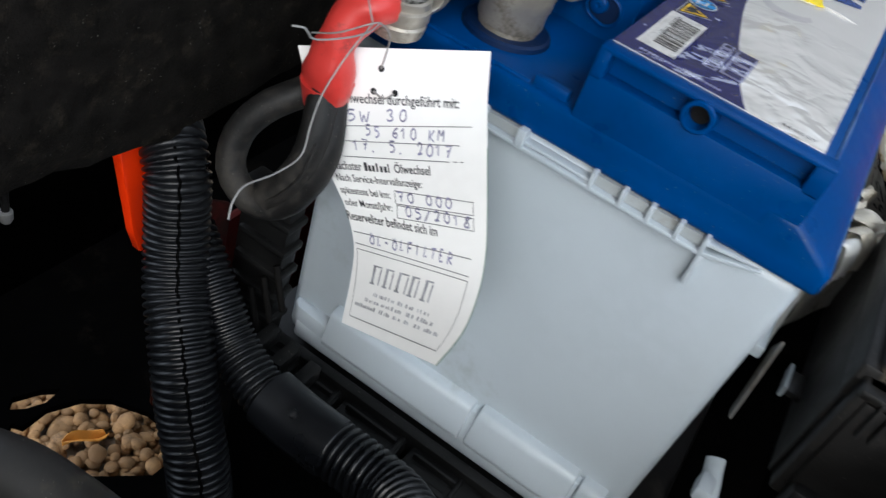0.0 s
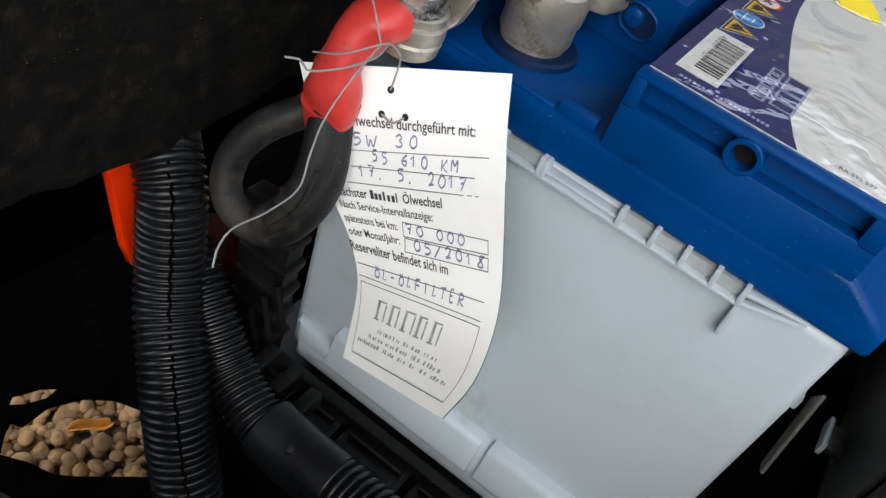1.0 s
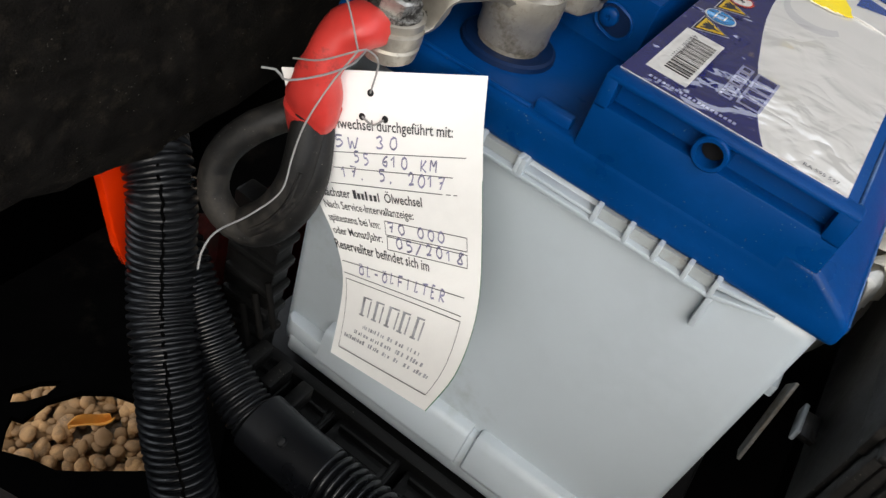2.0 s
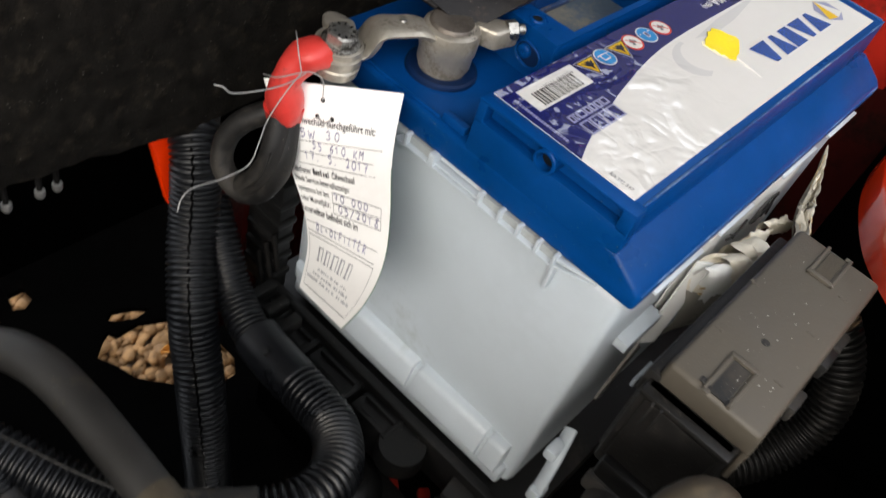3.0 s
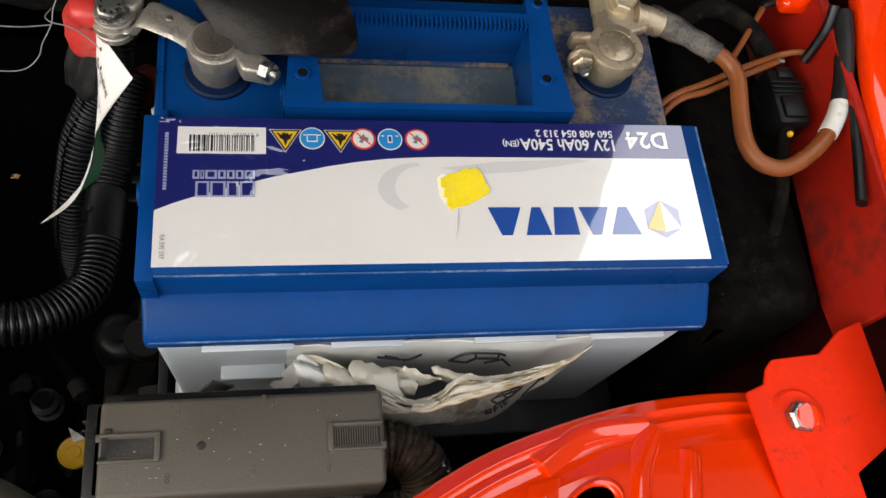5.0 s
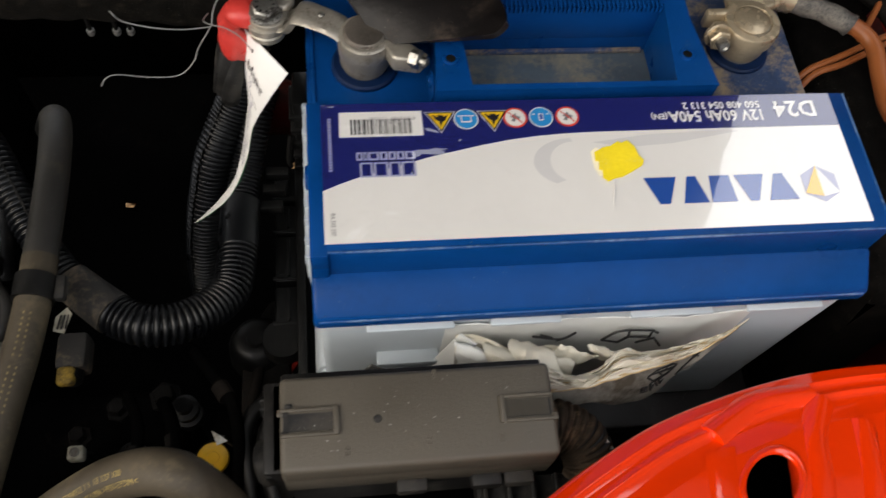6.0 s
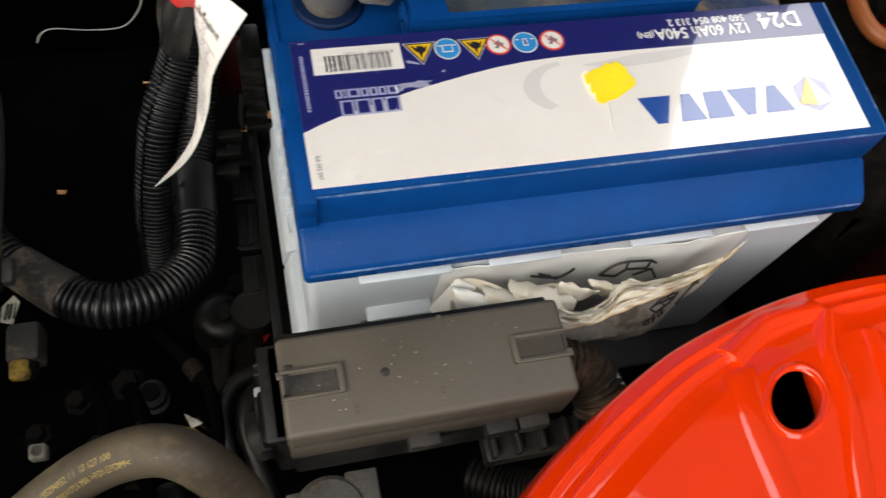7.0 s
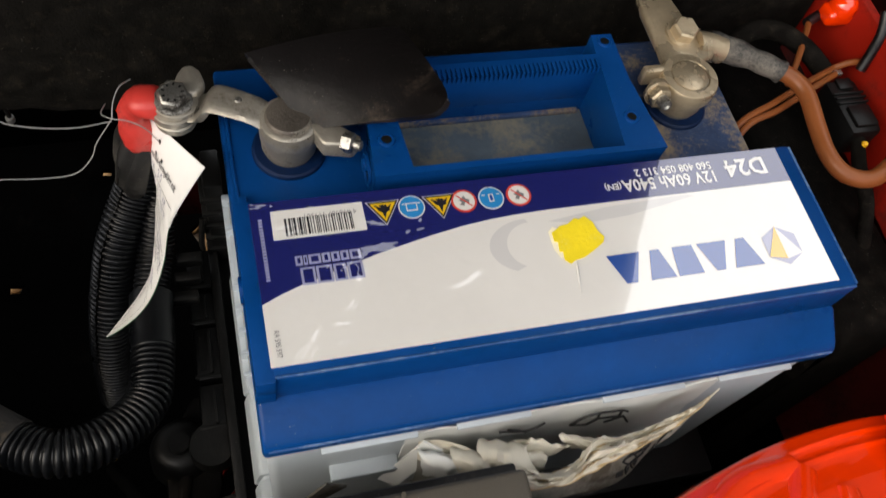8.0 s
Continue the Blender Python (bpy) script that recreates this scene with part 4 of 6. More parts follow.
bm = sweep([(-0.185, 1.43, 1.79), (-0.235, 1.445, 1.795), (-0.285, 1.465, 1.775), (-0.322, 1.485, 1.715), (-0.328, 1.495, 1.66), (-0.32, 1.50, 1.59), (-0.31, 1.503, 1.51)],
           lambda i, s: 0.058 + 0.008 * math.sin(s * 9) + 0.016 * s, 24, 0.018)
for v in bm.verts:
    v.co.x = -0.30 + (v.co.x + 0.30) * 0.92
    v.co += V((1, 0.6, 0.4)) * 0.026 * noise.noise(v.co * 8) + V((0.4, 1, 0.2)) * 0.010 * noise.noise(v.co * 19)
part("sleeve", bm, M_BOOT, boot)
part("ragged_hem", sweep([(-0.312, 1.503, 1.54), (-0.303, 1.50, 1.455)], lambda i, s: 0.082 - 0.005 * i, 20, 0.03), M_BOOT, boot)

cable = thing("plus_cable", (-0.30, 1.52, 0.95), "dark sleeved battery cable bent in a loop under the red boot", "cable")
part("sheath", sweep([(-0.30, 1.49, 1.52), (-0.345, 1.435, 1.375), (-0.375, 1.435, 1.25), (-0.40, 1.51, 1.095), (-0.425, 1.615, 1.05), (-0.435, 1.708, 1.125), (-0.405, 1.722, 1.25), (-0.36, 1.67, 1.36), (-0.29, 1.60, 1.43), (-0.20, 1.55, 1.47)], lambda i, t: 0.049 + 0.0015 * noise.noise((i * 0.5, 1, 0)), 18), M_HEATSHRINK, cable)
part("second_core", sweep([(-0.335, 1.49, 1.53), (-0.385, 1.458, 1.40), (-0.405, 1.463, 1.30), (-0.42, 1.505, 1.19), (-0.432, 1.565, 1.11)], 0.050, 18), M_HEATSHRINK, cable)
part("seam", sweep([(-0.425, 1.425, 1.40), (-0.45, 1.43, 1.30), (-0.465, 1.475, 1.20), (-0.472, 1.53, 1.13)], 0.006, 6), M_HEATSHRINK, cable)

# rubber cover flap folded back over the clamp
g = []
a0, a1, b0, b1 = V((0.147, 1.49, 2.00)), V((0.80, 1.60, 1.98)), V((0.345, 1.20, 1.86)), V((0.89, 1.00, 2.17))
for j in range(15):
    v = j / 14
    row = []
    for i in range(23):
        u = i / 22
        a, b = a0.lerp(a1, u), b0.lerp(b1, u)
        p = a.lerp(b, v)
        p.z += 0.03 * math.sin(u * 3.1) * (1 - v) + 0.012 * math.sin(v * 4)
        if v > 0.70 and u > 0.80:
            cu, cv = (u - 0.80) / 0.20, (v - 0.70) / 0.30
            f = max(cu, cv) / math.hypot(cu, cv)
            q = a0.lerp(a1, 0.80 + 0.20 * cu * f).lerp(b0.lerp(b1, 0.80 + 0.20 * cu * f), 0.70 + 0.30 * cv * f)
            p.x, p.y = q.x, q.y
        row.append(p)
    g.append(row)
flapt = thing("terminal_cover_flap", (0.5, 1.25, 2.0), "black rubber terminal cover flipped open above the battery", "terminal cover")
part("flap", thick(patch(g), 0.03), M_FLAP, flapt)
part("flap_rib", sweep([(0.165, 1.475, 1.985), (0.22, 1.40, 1.95), (0.27, 1.33, 1.915)], 0.014, 8), M_FLAP, flapt)

# minus side
minus = thing("minus_terminal_clamp", (2.11, 1.30, 1.72), "brass-coloured minus clamp with pinch bolt and cable lug", "battery clamp")
part("ring", lathe((2.11, 1.30, 1.70), (0, 0, 1), [(0, 0.108), (0.02, 0.114), (0.085, 0.116), (0.095, 0.132), (0.16, 0.136), (0.172, 0.130), (0.174, 0.094), (0.165, 0.088)], 40), M_BRASS, minus)
part("post_face", lathe((2.105, 1.302, 1.84), (0, 0, 1), [(0, 0.086), (0.036, 0.086), (0.041, 0.078), (0.040, 0.0)], 32), M_BRASS, minus)
part("jaw", box((1.915, 1.255, 1.775), (2.03, 1.315, 1.865), 0.014), M_BRASS, minus)
part("jaw", box((1.90, 1.34, 1.775), (2.05, 1.385, 1.872), 0.014), M_BRASS, minus)
part("nut_flange", lathe((1.935, 1.262, 1.828), (0.05, -1, 0.25), [(0, 0.062), (0.014, 0.062), (0.018, 0.054)], 22), M_BRASS, minus)
part("pinch_nut", lathe((1.935, 1.25, 1.83), (0.05, -1, 0.25), [(0, 0.054), (0.045, 0.054), (0.052, 0.046)], flats=6), M_BRASS, minus, "brass-coloured nut")
part("pinch_screw", lathe((1.937, 1.215, 1.84), (0.05, -1, 0.25), [(0, 0.034), (0.012, 0.034), (0.016, 0.028), (0.06, 0.026), (0.062, 0.016), (0.055, 0.01)], 16), M_ZINC, minus)
bm = prism([(2.05, 1.41, 0), (2.20, 1.41, 0), (2.33, 1.46, 0), (2.36, 1.58, 0), (2.27, 1.70, 0), (2.24, 1.86, 0), (2.07, 1.88, 0), (2.06, 1.62, 0)], (0, 0, 1.765), (0, 0, 1), 0.05, 0.018, 3)
part("lug_pad", bm, M_BRASS, minus)
part("lug_tail", prism([(2.08, 1.60, 0), (2.24, 1.62, 0), (2.27, 1.92, 0), (2.15, 1.95, 0), (2.08, 1.80, 0)], (0, 0, 1.735), (0, 0, 1), 0.04, 0.015, 3), M_LEAD, minus)
hexbolt((2.205, 1.60, 1.822), V((0.05, -0.15, 1)).normalized(), 0.066, 0.055, M_BRASS, minus, 1.2)
part("cable_barrel", sweep([(2.27, 1.55, 1.785), (2.34, 1.545, 1.775), (2.42, 1.53, 1.76)], lambda i, s: 0.072 - 0.006 * s, 18), M_BRASS, minus)

mc = thing("minus_cable", (2.8, 1.1, 1.6), "thick brown earth cable with black sleeve bending past the battery", "cable")
part("black_sleeve", sweep([(2.36, 1.575, 1.76), (2.50, 1.51, 1.755), (2.64, 1.42, 1.75), (2.70, 1.38, 1.74)], lambda i, s: 0.066 - 0.012 * s + 0.005 * math.sin(i * 0.7) + 0.004 * math.sin(i * 1.9), 20), M_SLEEVE_OLD, mc, "dusty black heat-shrink sleeve")
part("sheath", sweep([(2.66, 1.41, 1.745), (2.75, 1.345, 1.735), (2.795, 1.25, 1.72), (2.78, 1.08, 1.70), (2.775, 0.92, 1.68), (2.82, 0.81, 1.67), (2.93, 0.765, 1.67), (3.04, 0.80, 1.68), (3.16, 0.885, 1.70), (3.25, 0.98, 1.70)], 0.042, 20), M_BROWN, mc)
part("tape_end", sweep([(3.22, 0.945, 1.70), (3.29, 1.04, 1.71), (3.35, 1.15, 1.72)], 0.048, 16), M_WHITE_TAPE, mc, "white tape wrap")
part("sleeve_end", sweep([(3.33, 1.12, 1.72), (3.37, 1.25, 1.75), (3.40, 1.45, 1.8), (3.42, 1.6, 1.82)], 0.05, 14), M_HEATSHRINK, mc)


# ---- the paper service tag ----
TAG_R = [(-0.060, 1.140, 1.750), (-0.154, 1.064, 1.657), (-0.228, 0.990, 1.569), (-0.270, 0.915, 1.432), (-0.330, 0.842, 1.313), (-0.400, 0.797, 1.226), (-0.490, 0.772, 1.150), (-0.566, 0.786, 1.055)]
TAG_L = [(-0.330, 1.615, 1.600), (-0.310, 1.545, 1.430), (-0.292, 1.440, 1.230), (-0.313, 1.335, 1.147), (-0.330, 1.265, 1.055), (-0.332, 1.240, 0.927), (-0.388, 1.198, 0.765)]
edge_r, edge_l = curve_points(TAG_R, 0.01), curve_points(TAG_L, 0.01)


def on_tag(u, v, lift=0.0):
    """A place on the tag: u across from 0 to 1, v down from 0 to 1."""
    def at(line, s):
        f = min(max(s, 0), 1) * (len(line) - 1)
        k = min(int(f), len(line) - 2)
        return line[k].lerp(line[k + 1], f - k)
    p = at(edge_l, v).lerp(at(edge_r, v), u)
    if lift:
        a = at(edge_r, v) - at(edge_l, v)
        b = at(edge_l, min(v + 0.03, 1)).lerp(at(edge_r, min(v + 0.03, 1)), u) - at(edge_l, max(v - 0.03, 0)).lerp(at(edge_r, max(v - 0.03, 0)), u)
        p = p + b.cross(a).normalized() * lift
    return p


tag = thing("service_tag", (-0.35, 1.2, 0.9), "white card oil-change tag with handwriting, hung by a wire", "paper tag")
card = part("card", patch([[on_tag(i / 16, j / 40) for i in range(17)] for j in range(41)]), M_PAPER, tag)
part("card_back", patch([[on_tag(i / 16, j / 40, -0.004) for i in range(17)] for j in range(12, 41)]), M_GREEN, tag, "green printed back of the card")
part("card_back", patch([[on_tag(i / 16, j / 40, -0.004) for i in range(17)] for j in range(0, 13)]), M_PAPER, tag)


def tag_bar(u0, u1, v0, v1, mat, name="ruled_line"):
    return part(name, patch([[on_tag(u0 + (u1 - u0) * k / 8, v, 0.003) for k in range(9)] for v in (v0, v1)]), mat, card, smooth=False)


def tag_line(body, u0, v0, u1, v1, height, mat=None, name="printed_line", weight=0.012):
    """A line of narrow type from (u0, v0) to (u1, v1) on the card, capitals height tall."""
    bm = letters(body, 1.0, weight=weight)
    bmesh.ops.triangulate(bm, faces=bm.faces)
    left, right = min(p.co.x for p in bm.verts), max(p.co.x for p in bm.verts)
    for p in bm.verts:
        k = (p.co.x - left) / (right - left)
        p.co = on_tag(u0 + (u1 - u0) * k, v0 + (v1 - v0) * k - p.co.y / 0.70 * height, 0.003)
    return part(name, bm, mat or M_PRINT, card, smooth=False)


# pen strokes of each character on a grid of ten, strokes parted by commas
PEN = {"0": "59 28 15 13 31 51 73 76 68 49 39", "1": "06 39 31", "2": "17 39 68 66 42 11 72", "3": "18 49 67 45 63 51 21 12", "5": "79 29 26 56 74 62 31 11", "6": "69 37 14 22 51 63 55 34 15",
       "7": "09 79 31,25 66", "8": "78 49 27 36 63 61 31 12 35 68 78", "W": "09 21 46 61 99", "K": "19 11,79 24 71", "M": "01 19 45 79 71", "L": "29 11 52", "F": "19 11,19 69,15 55", "I": "39 31",
       "T": "08 79,39 31", "E": "59 19 11 61,15 45", "R": "11 19 58 56 15 71", "O": "59 28 15 13 31 51 73 76 68 49 39", "Ö": "57 26 14 12 31 51 72 75 67 47 37,29 28,59 58", ".": "20 31", "/": "00 79", "-": "14 64"}


def tag_pen(body, u0, v0, u1, v1, height, seed):
    """Handwriting in thin ballpoint lines between two places on the card."""
    rnd = random.Random(seed)
    bm = bmesh.new()
    for n, ch in enumerate(body):
        lean, lift, wide = rnd.uniform(0.10, 0.22), rnd.uniform(-0.06, 0.06), rnd.uniform(0.86, 1.05)
        for stroke in PEN.get(ch, "").split(","):
            pts = [V((int(q[0]) / 9, int(q[1]) / 9, 0)) for q in stroke.split()]
            if len(pts) < 2:
                continue
            pts = [p + V((rnd.uniform(-0.035, 0.035), rnd.uniform(-0.03, 0.03), 0)) for p in pts]
            line = curve_points(pts, 0.09) if len(pts) > 3 else pts
            flatline = []
            for p in line:
                k = (n + 0.08 + 0.78 * wide * (p.x + lean * (p.y - 0.5))) / len(body)
                flatline.append(V((u0 + (u1 - u0) * k, v0 + (v1 - v0) * k - (p.y + lift) * height, 0)))
            rows = []
            for i, c in enumerate(flatline):
                d = flatline[min(i + 1, len(flatline) - 1)] - flatline[max(i - 1, 0)]
                w = V((-d.y * 0.96, d.x * 0.64, 0))
                w = w.normalized() * 0.0032 if w.length > 0 else V((0.004, 0, 0))
                rows.append([bm.verts.new(on_tag(c.x + m * w.x / 0.64 * 0.64, c.y + m * w.y, 0.003)) for m in (-1, 1)])
            for a, b in zip(rows, rows[1:]):
                bm.faces.new((a[0], a[1], b[1], b[0]))
    return part("handwriting", bm, M_INK, card, smooth=False)


def tag_rule(u0, v0, u1, v1, w=0.0024):
    """A thin printed rule."""
    across = abs(u1 - u0) > abs(v1 - v0)
    g = [[on_tag(u0 + (u1 - u0) * k / 12 + (0 if across else m * w * 1.4), v0 + (v1 - v0) * k / 12 + (m * w if across else 0), 0.003) for k in range(13)] for m in (0, 1)]
    return part("ruled_line", patch(g), M_PRINT, card, smooth=False)


tag_line("Ölwechsel durchgeführt mit:", 0.195, 0.180, 0.85, 0.186, 0.033)
tag_pen("5W 30", 0.20, 0.247, 0.585, 0.238, 0.040, 1)
tag_pen("55 610 KM", 0.30, 0.293, 0.78, 0.296, 0.038, 2)
tag_pen("17. 5. 2017", 0.21, 0.345, 0.82, 0.342, 0.040, 3)
for u0, v0, u1, v1 in ((0.19, 0.258, 0.92, 0.241), (0.17, 0.310, 0.85, 0.300), (0.13, 0.365, 0.79, 0.352), (0.81, 0.351, 0.835, 0.350), (0.85, 0.350, 0.87, 0.349)):
    tag_rule(u0, v0, u1, v1)
tag_line("Nächster", 0.04, 0.415, 0.235, 0.411, 0.030)
for k, w in enumerate((0.020, 0.018, 0.016, 0.012, 0.016, 0.018, 0.008)):  # the oil maker's name
    u = 0.255 + 0.0255 * k
    tag_bar(u, u + w, 0.411 - (0.030 if k in (0, 3, 6) else 0.021) - 0.0003 * k, 0.410 - 0.0003 * k, M_PRINT, "word_bar")
tag_line("Ölwechsel", 0.448, 0.406, 0.67, 0.401, 0.030)
tag_line("Nach Service-Intervallanzeige:", 0.04, 0.456, 0.61, 0.446, 0.026, weight=0.006)
tag_line("spätestens bei km:", 0.03, 0.501, 0.38, 0.497, 0.026, weight=0.006)
tag_line("oder Monat/Jahr:", 0.02, 0.546, 0.37, 0.541, 0.026, weight=0.006)
for top, foot, left, low in ((0.466, 0.511, 0.42, 0.405), (0.516, 0.559, 0.41, 0.392)):
    tag_rule(left, top, 0.92, top + 0.004)
    tag_rule(low, foot, 0.92, foot - 0.001)
    tag_rule(left, top, low, foot)
    tag_rule(0.917, top + 0.003, 0.917, foot)
tag_pen("70 000", 0.43, 0.503, 0.80, 0.502, 0.034, 4)
tag_pen("05/2018", 0.455, 0.553, 0.915, 0.553, 0.036, 5)
tag_line("Reserveliter befindet sich im", 0.0, 0.596, 0.67, 0.596, 0.031)
tag_pen("ÖL-ÖLFILTER", 0.14, 0.672, 0.80, 0.680, 0.040, 6)
tag_rule(0.02, 0.635, 0.91, 0.645)
tag_rule(0.02, 0.675, 0.91, 0.700)
# framed stamp: plain uprights for the club's name, fine broken bars for its address lines
for k, w in enumerate((0.098, 0.092, 0.112, 0.085, 0.085)):
    u0 = 0.18 + 0.108 * k
    tag_bar(u0 + 0.010, u0 + 0.030, 0.752, 0.816, M_PRINT_GREY, "stamp_block")
    tag_bar(u0, u0 + 0.042, 0.815, 0.821, M_PRINT_GREY, "stamp_block")
    tag_bar(u0 + w * 0.72, u0 + w * 0.72 + 0.011, 0.756, 0.819, M_PRINT_GREY, "stamp_block")
    tag_bar(u0 + 0.008, u0 + w * 0.82, 0.746, 0.752, M_PRINT_GREY, "stamp_block")
random.seed(31)
for v, u0, u1 in ((0.846, 0.24, 0.72), (0.872, 0.18, 0.78), (0.897, 0.10, 0.86)):
    u = u0
    while u < u1:
        w = random.choice((0.007, 0.010, 0.013, 0.017))
        if random.random() > 0.12:
            tag_bar(u, u + w, v + random.uniform(0, 0.006), v + 0.015, M_PRINT_GREY, "stamp_bar")
        u += w + random.choice((0.006, 0.008, 0.018))
tag_rule(0.03, 0.695, 0.91, 0.715)
tag_rule(0.08, 0.955, 0.93, 0.955)
tag_rule(0.03, 0.695, 0.075, 0.955)
tag_rule(0.91, 0.715, 0.928, 0.955)
for u, v in ((0.43, 0.066), (0.38, 0.140), (0.50, 0.145)):
    c = [on_tag(u + 0.017 * math.cos(a * 0.45), v + 0.0115 * math.sin(a * 0.45), 0.0035) for a in range(14)]
    # black disc drawn for the dark seen through the hole
    part("punched_hole", flat(c), M_BLACK, card, smooth=False)
hole = on_tag(0.43, 0.066, 0.005)
wire = thing("tie_wire", (-0.3, 1.45, 1.6), "thin pale tie wire knotted round the boot and tag", "wire")
part("strand", sweep([hole, (-0.27, 1.36, 1.74), (-0.33, 1.36, 1.80), (-0.384, 1.36, 1.82), (-0.43, 1.43, 1.77), (-0.42, 1.52, 1.72)], 0.0025, 6, 0.02), M_STRING, wire)
part("strand", sweep([(-0.384, 1.36, 1.82), (-0.425, 1.39, 1.72), (-0.479, 1.406, 1.608), (-0.515, 1.40, 1.52), (-0.589, 1.363, 1.472), (-0.72, 1.345, 1.485), (-0.86, 1.329, 1.527), (-0.915, 1.317, 1.51), (-0.936, 1.305, 1.475)], 0.0025, 6, 0.02), M_STRING, wire)
part("strand", sweep([(-0.384, 1.34, 1.83), (-0.50, 1.30, 1.86), (-0.62, 1.29, 1.885), (-0.734, 1.301, 1.911), (-0.765, 1.305, 1.945), (-0.785, 1.33, 1.945)], 0.0025, 6, 0.02), M_STRING, wire)
part("strand", sweep([(-0.384, 1.36, 1.82), (-0.37, 1.40, 1.87), (-0.34, 1.45, 1.90), (-0.30, 1.50, 1.88)], 0.0025, 6, 0.02), M_STRING, wire)
part("loop", sweep([on_tag(0.38, 0.140, 0.004), on_tag(0.44, 0.163, 0.012), on_tag(0.50, 0.145, 0.004)], 0.0032, 6, 0.015), M_STRING, wire)

# ---- fuse box in front of the battery ----
fb = thing("fuse_box", (0.41, -0.4, 0.9), "taupe-lidded black fuse box with moulded clips", "fuse box")
bm = box((-0.118, -0.595, 1.49), (0.942, -0.215, 1.612), 0.022, 3)
for v in bm.verts:
    if v.co.z > 1.57:
        v.co.y += 0.008 if v.co.y < -0.4 else -0.004
flid = part("lid", bm, M_BOXLID, fb, "taupe plastic lid")
part("front_skirt", box((-0.112, -0.594, 1.335), (0.936, -0.568, 1.51), 0.010), M_BOXLID, flid)
for x0, x1, end in ((-0.115, 0.105, -1), (0.722, 0.935, 1)):
    z0, z1 = 1.606, 1.6235
    y0, y1 = -0.455, -0.345
    clip = part("clip_rail", box((x0, y0, z0), (x1, y0 + 0.014, z1), 0.004), M_BOXLID, flid)
    part("clip_rail", box((x0, y1 - 0.014, z0), (x1, y1, z1), 0.004), M_BOXLID, flid)
    xi = x1 if end < 0 else x0 + 0.022
    part("clip_bar", box((xi - 0.022, y0, z0), (xi, y1, z1 + 0.002), 0.004), M_BOXLID, flid)
    # black panel level with the lid, coloured for the dark of the recess
    part("clip_well", box((x0 + 0.01, y0 + 0.021, 1.6), (x1 - 0.01, y1 - 0.021, 1.6135)), M_BLACK_DUSTY, flid, smooth=False)
    xe = x0 if end < 0 else x1
    part("clip_catch", box((xe - 0.012, y0 + (0 if end > 0 else 0.08), z0), (xe + 0.012, y0 + 0.03 + (0 if end > 0 else 0.08), z1 - 0.004), 0.005), M_BOXLID, flid)
for k in range(18):
    x = 0.748 + 0.0095 * k
    part("clip_slat", box((x, -0.432, 1.612), (x + 0.004, -0.368, 1.619)), M_BOXLID, flid, smooth=False)
for x, y in ((-0.085, -0.335), (-0.10, -0.44), (-0.10, -0.365)):
    part("catch_mark", box((x - 0.014, y - 0.010, 1.6115), (x + 0.014, y + 0.010, 1.617), 0.003), M_BLACK_DUSTY, flid)
part("gate_mark", lathe((0.25, -0.404, 1.609), (0, 0, 1), [(0, 0.018), (0.004, 0.017), (0.005, 0.012)], 16), M_BLACK_DUSTY, flid)
for x, y in ((0.16, -0.27), (0.48, -0.25), (0.13, -0.53), (0.44, -0.51), (0.72, -0.52)):
    for k in range(2):
        part("moulded_digit", lathe((x, y + 0.02 * k, 1.611), (0, 0, 1), [(0, 0.010), (0.0032, 0.009), (0.0032, 0.005), (0.002, 0.004)], 10), M_BOXLID, flid)
random.seed(7)
for k in range(34):
    x, y, a = random.uniform(-0.06, 0.85), random.uniform(-0.55, -0.25), random.uniform(-0.5, 0.5)
    part("lint", box((-0.006, -0.001, 0), (0.006, 0.001, 0.002)), M_WHITE_TAPE, flid, smooth=False).data.transform(
        Matrix.Translation(V((x, y, 1.613)) * DM) @ Matrix.Rotation(a, 4, "Z") @ Matrix.Scale(random.uniform(0.2, 0.8), 4))
part("body", box((-0.105, -0.575, 0.98), (0.925, -0.235, 1.495), 0.02), M_BLACK_DUSTY, fb, "black plastic box body")
part("rear_flange", box((-0.12, -0.235, 1.40), (0.93, -0.175, 1.53), 0.012), M_BOXEND, fb)
part("rear_apron", box((-0.10, -0.205, 1.0), (0.92, -0.185, 1.41), 0.008), M_BOXEND, fb)
part("hinge_tab", box((0.18, -0.135, 1.05), (0.32, -0.118, 1.10), 0.006), M_CLIP, fb)
part("hinge_arm", box((0.19, -0.19, 1.06), (0.31, -0.13, 1.085), 0.005), M_BOXEND, fb)
endp = part("end_plate", box((-0.165, -0.56, 1.00), (-0.10, -0.20, 1.50), 0.015), M_BOXEND, fb)
part("end_panel", box((-0.178, -0.53, 1.06), (-0.16, -0.23, 1.46), 0.012), M_BOXEND, endp)
for y in (-0.30, -0.265, -0.50, -0.465):
    z0 = 1.36 if y > -0.4 else 1.04
    part("end_rib", box((-0.205, y - 0.004, z0), (-0.17, y + 0.004, z0 + 0.13), 0.002), M_BLACK_DUSTY, endp)
part("end_rim", box((-0.19, -0.56, 1.468), (-0.11, -0.20, 1.50), 0.01), M_BOXEND, endp)
part("end_step", box((-0.20, -0.50, 0.98), (-0.15, -0.30, 1.05), 0.012), M_BLACK, endp)
part("connector_shell", box((-0.22, -0.46, 0.96), (-0.15, -0.24, 1.10), 0.02), M_BLACK, fb)
part("connector_rim", box((-0.235, -0.47, 0.90), (-0.19, -0.23, 1.00), 0.015), M_BLACK_DUSTY, fb, "worn black connector rim")
part("connector_round", lathe((-0.20, -0.37, 0.90), (-1, -0.1, -0.3), [(0, 0.105), (0.05, 0.105), (0.065, 0.09), (0.065, 0.05), (0.05, 0.045)], 24), M_BLACK_DUSTY, fb)
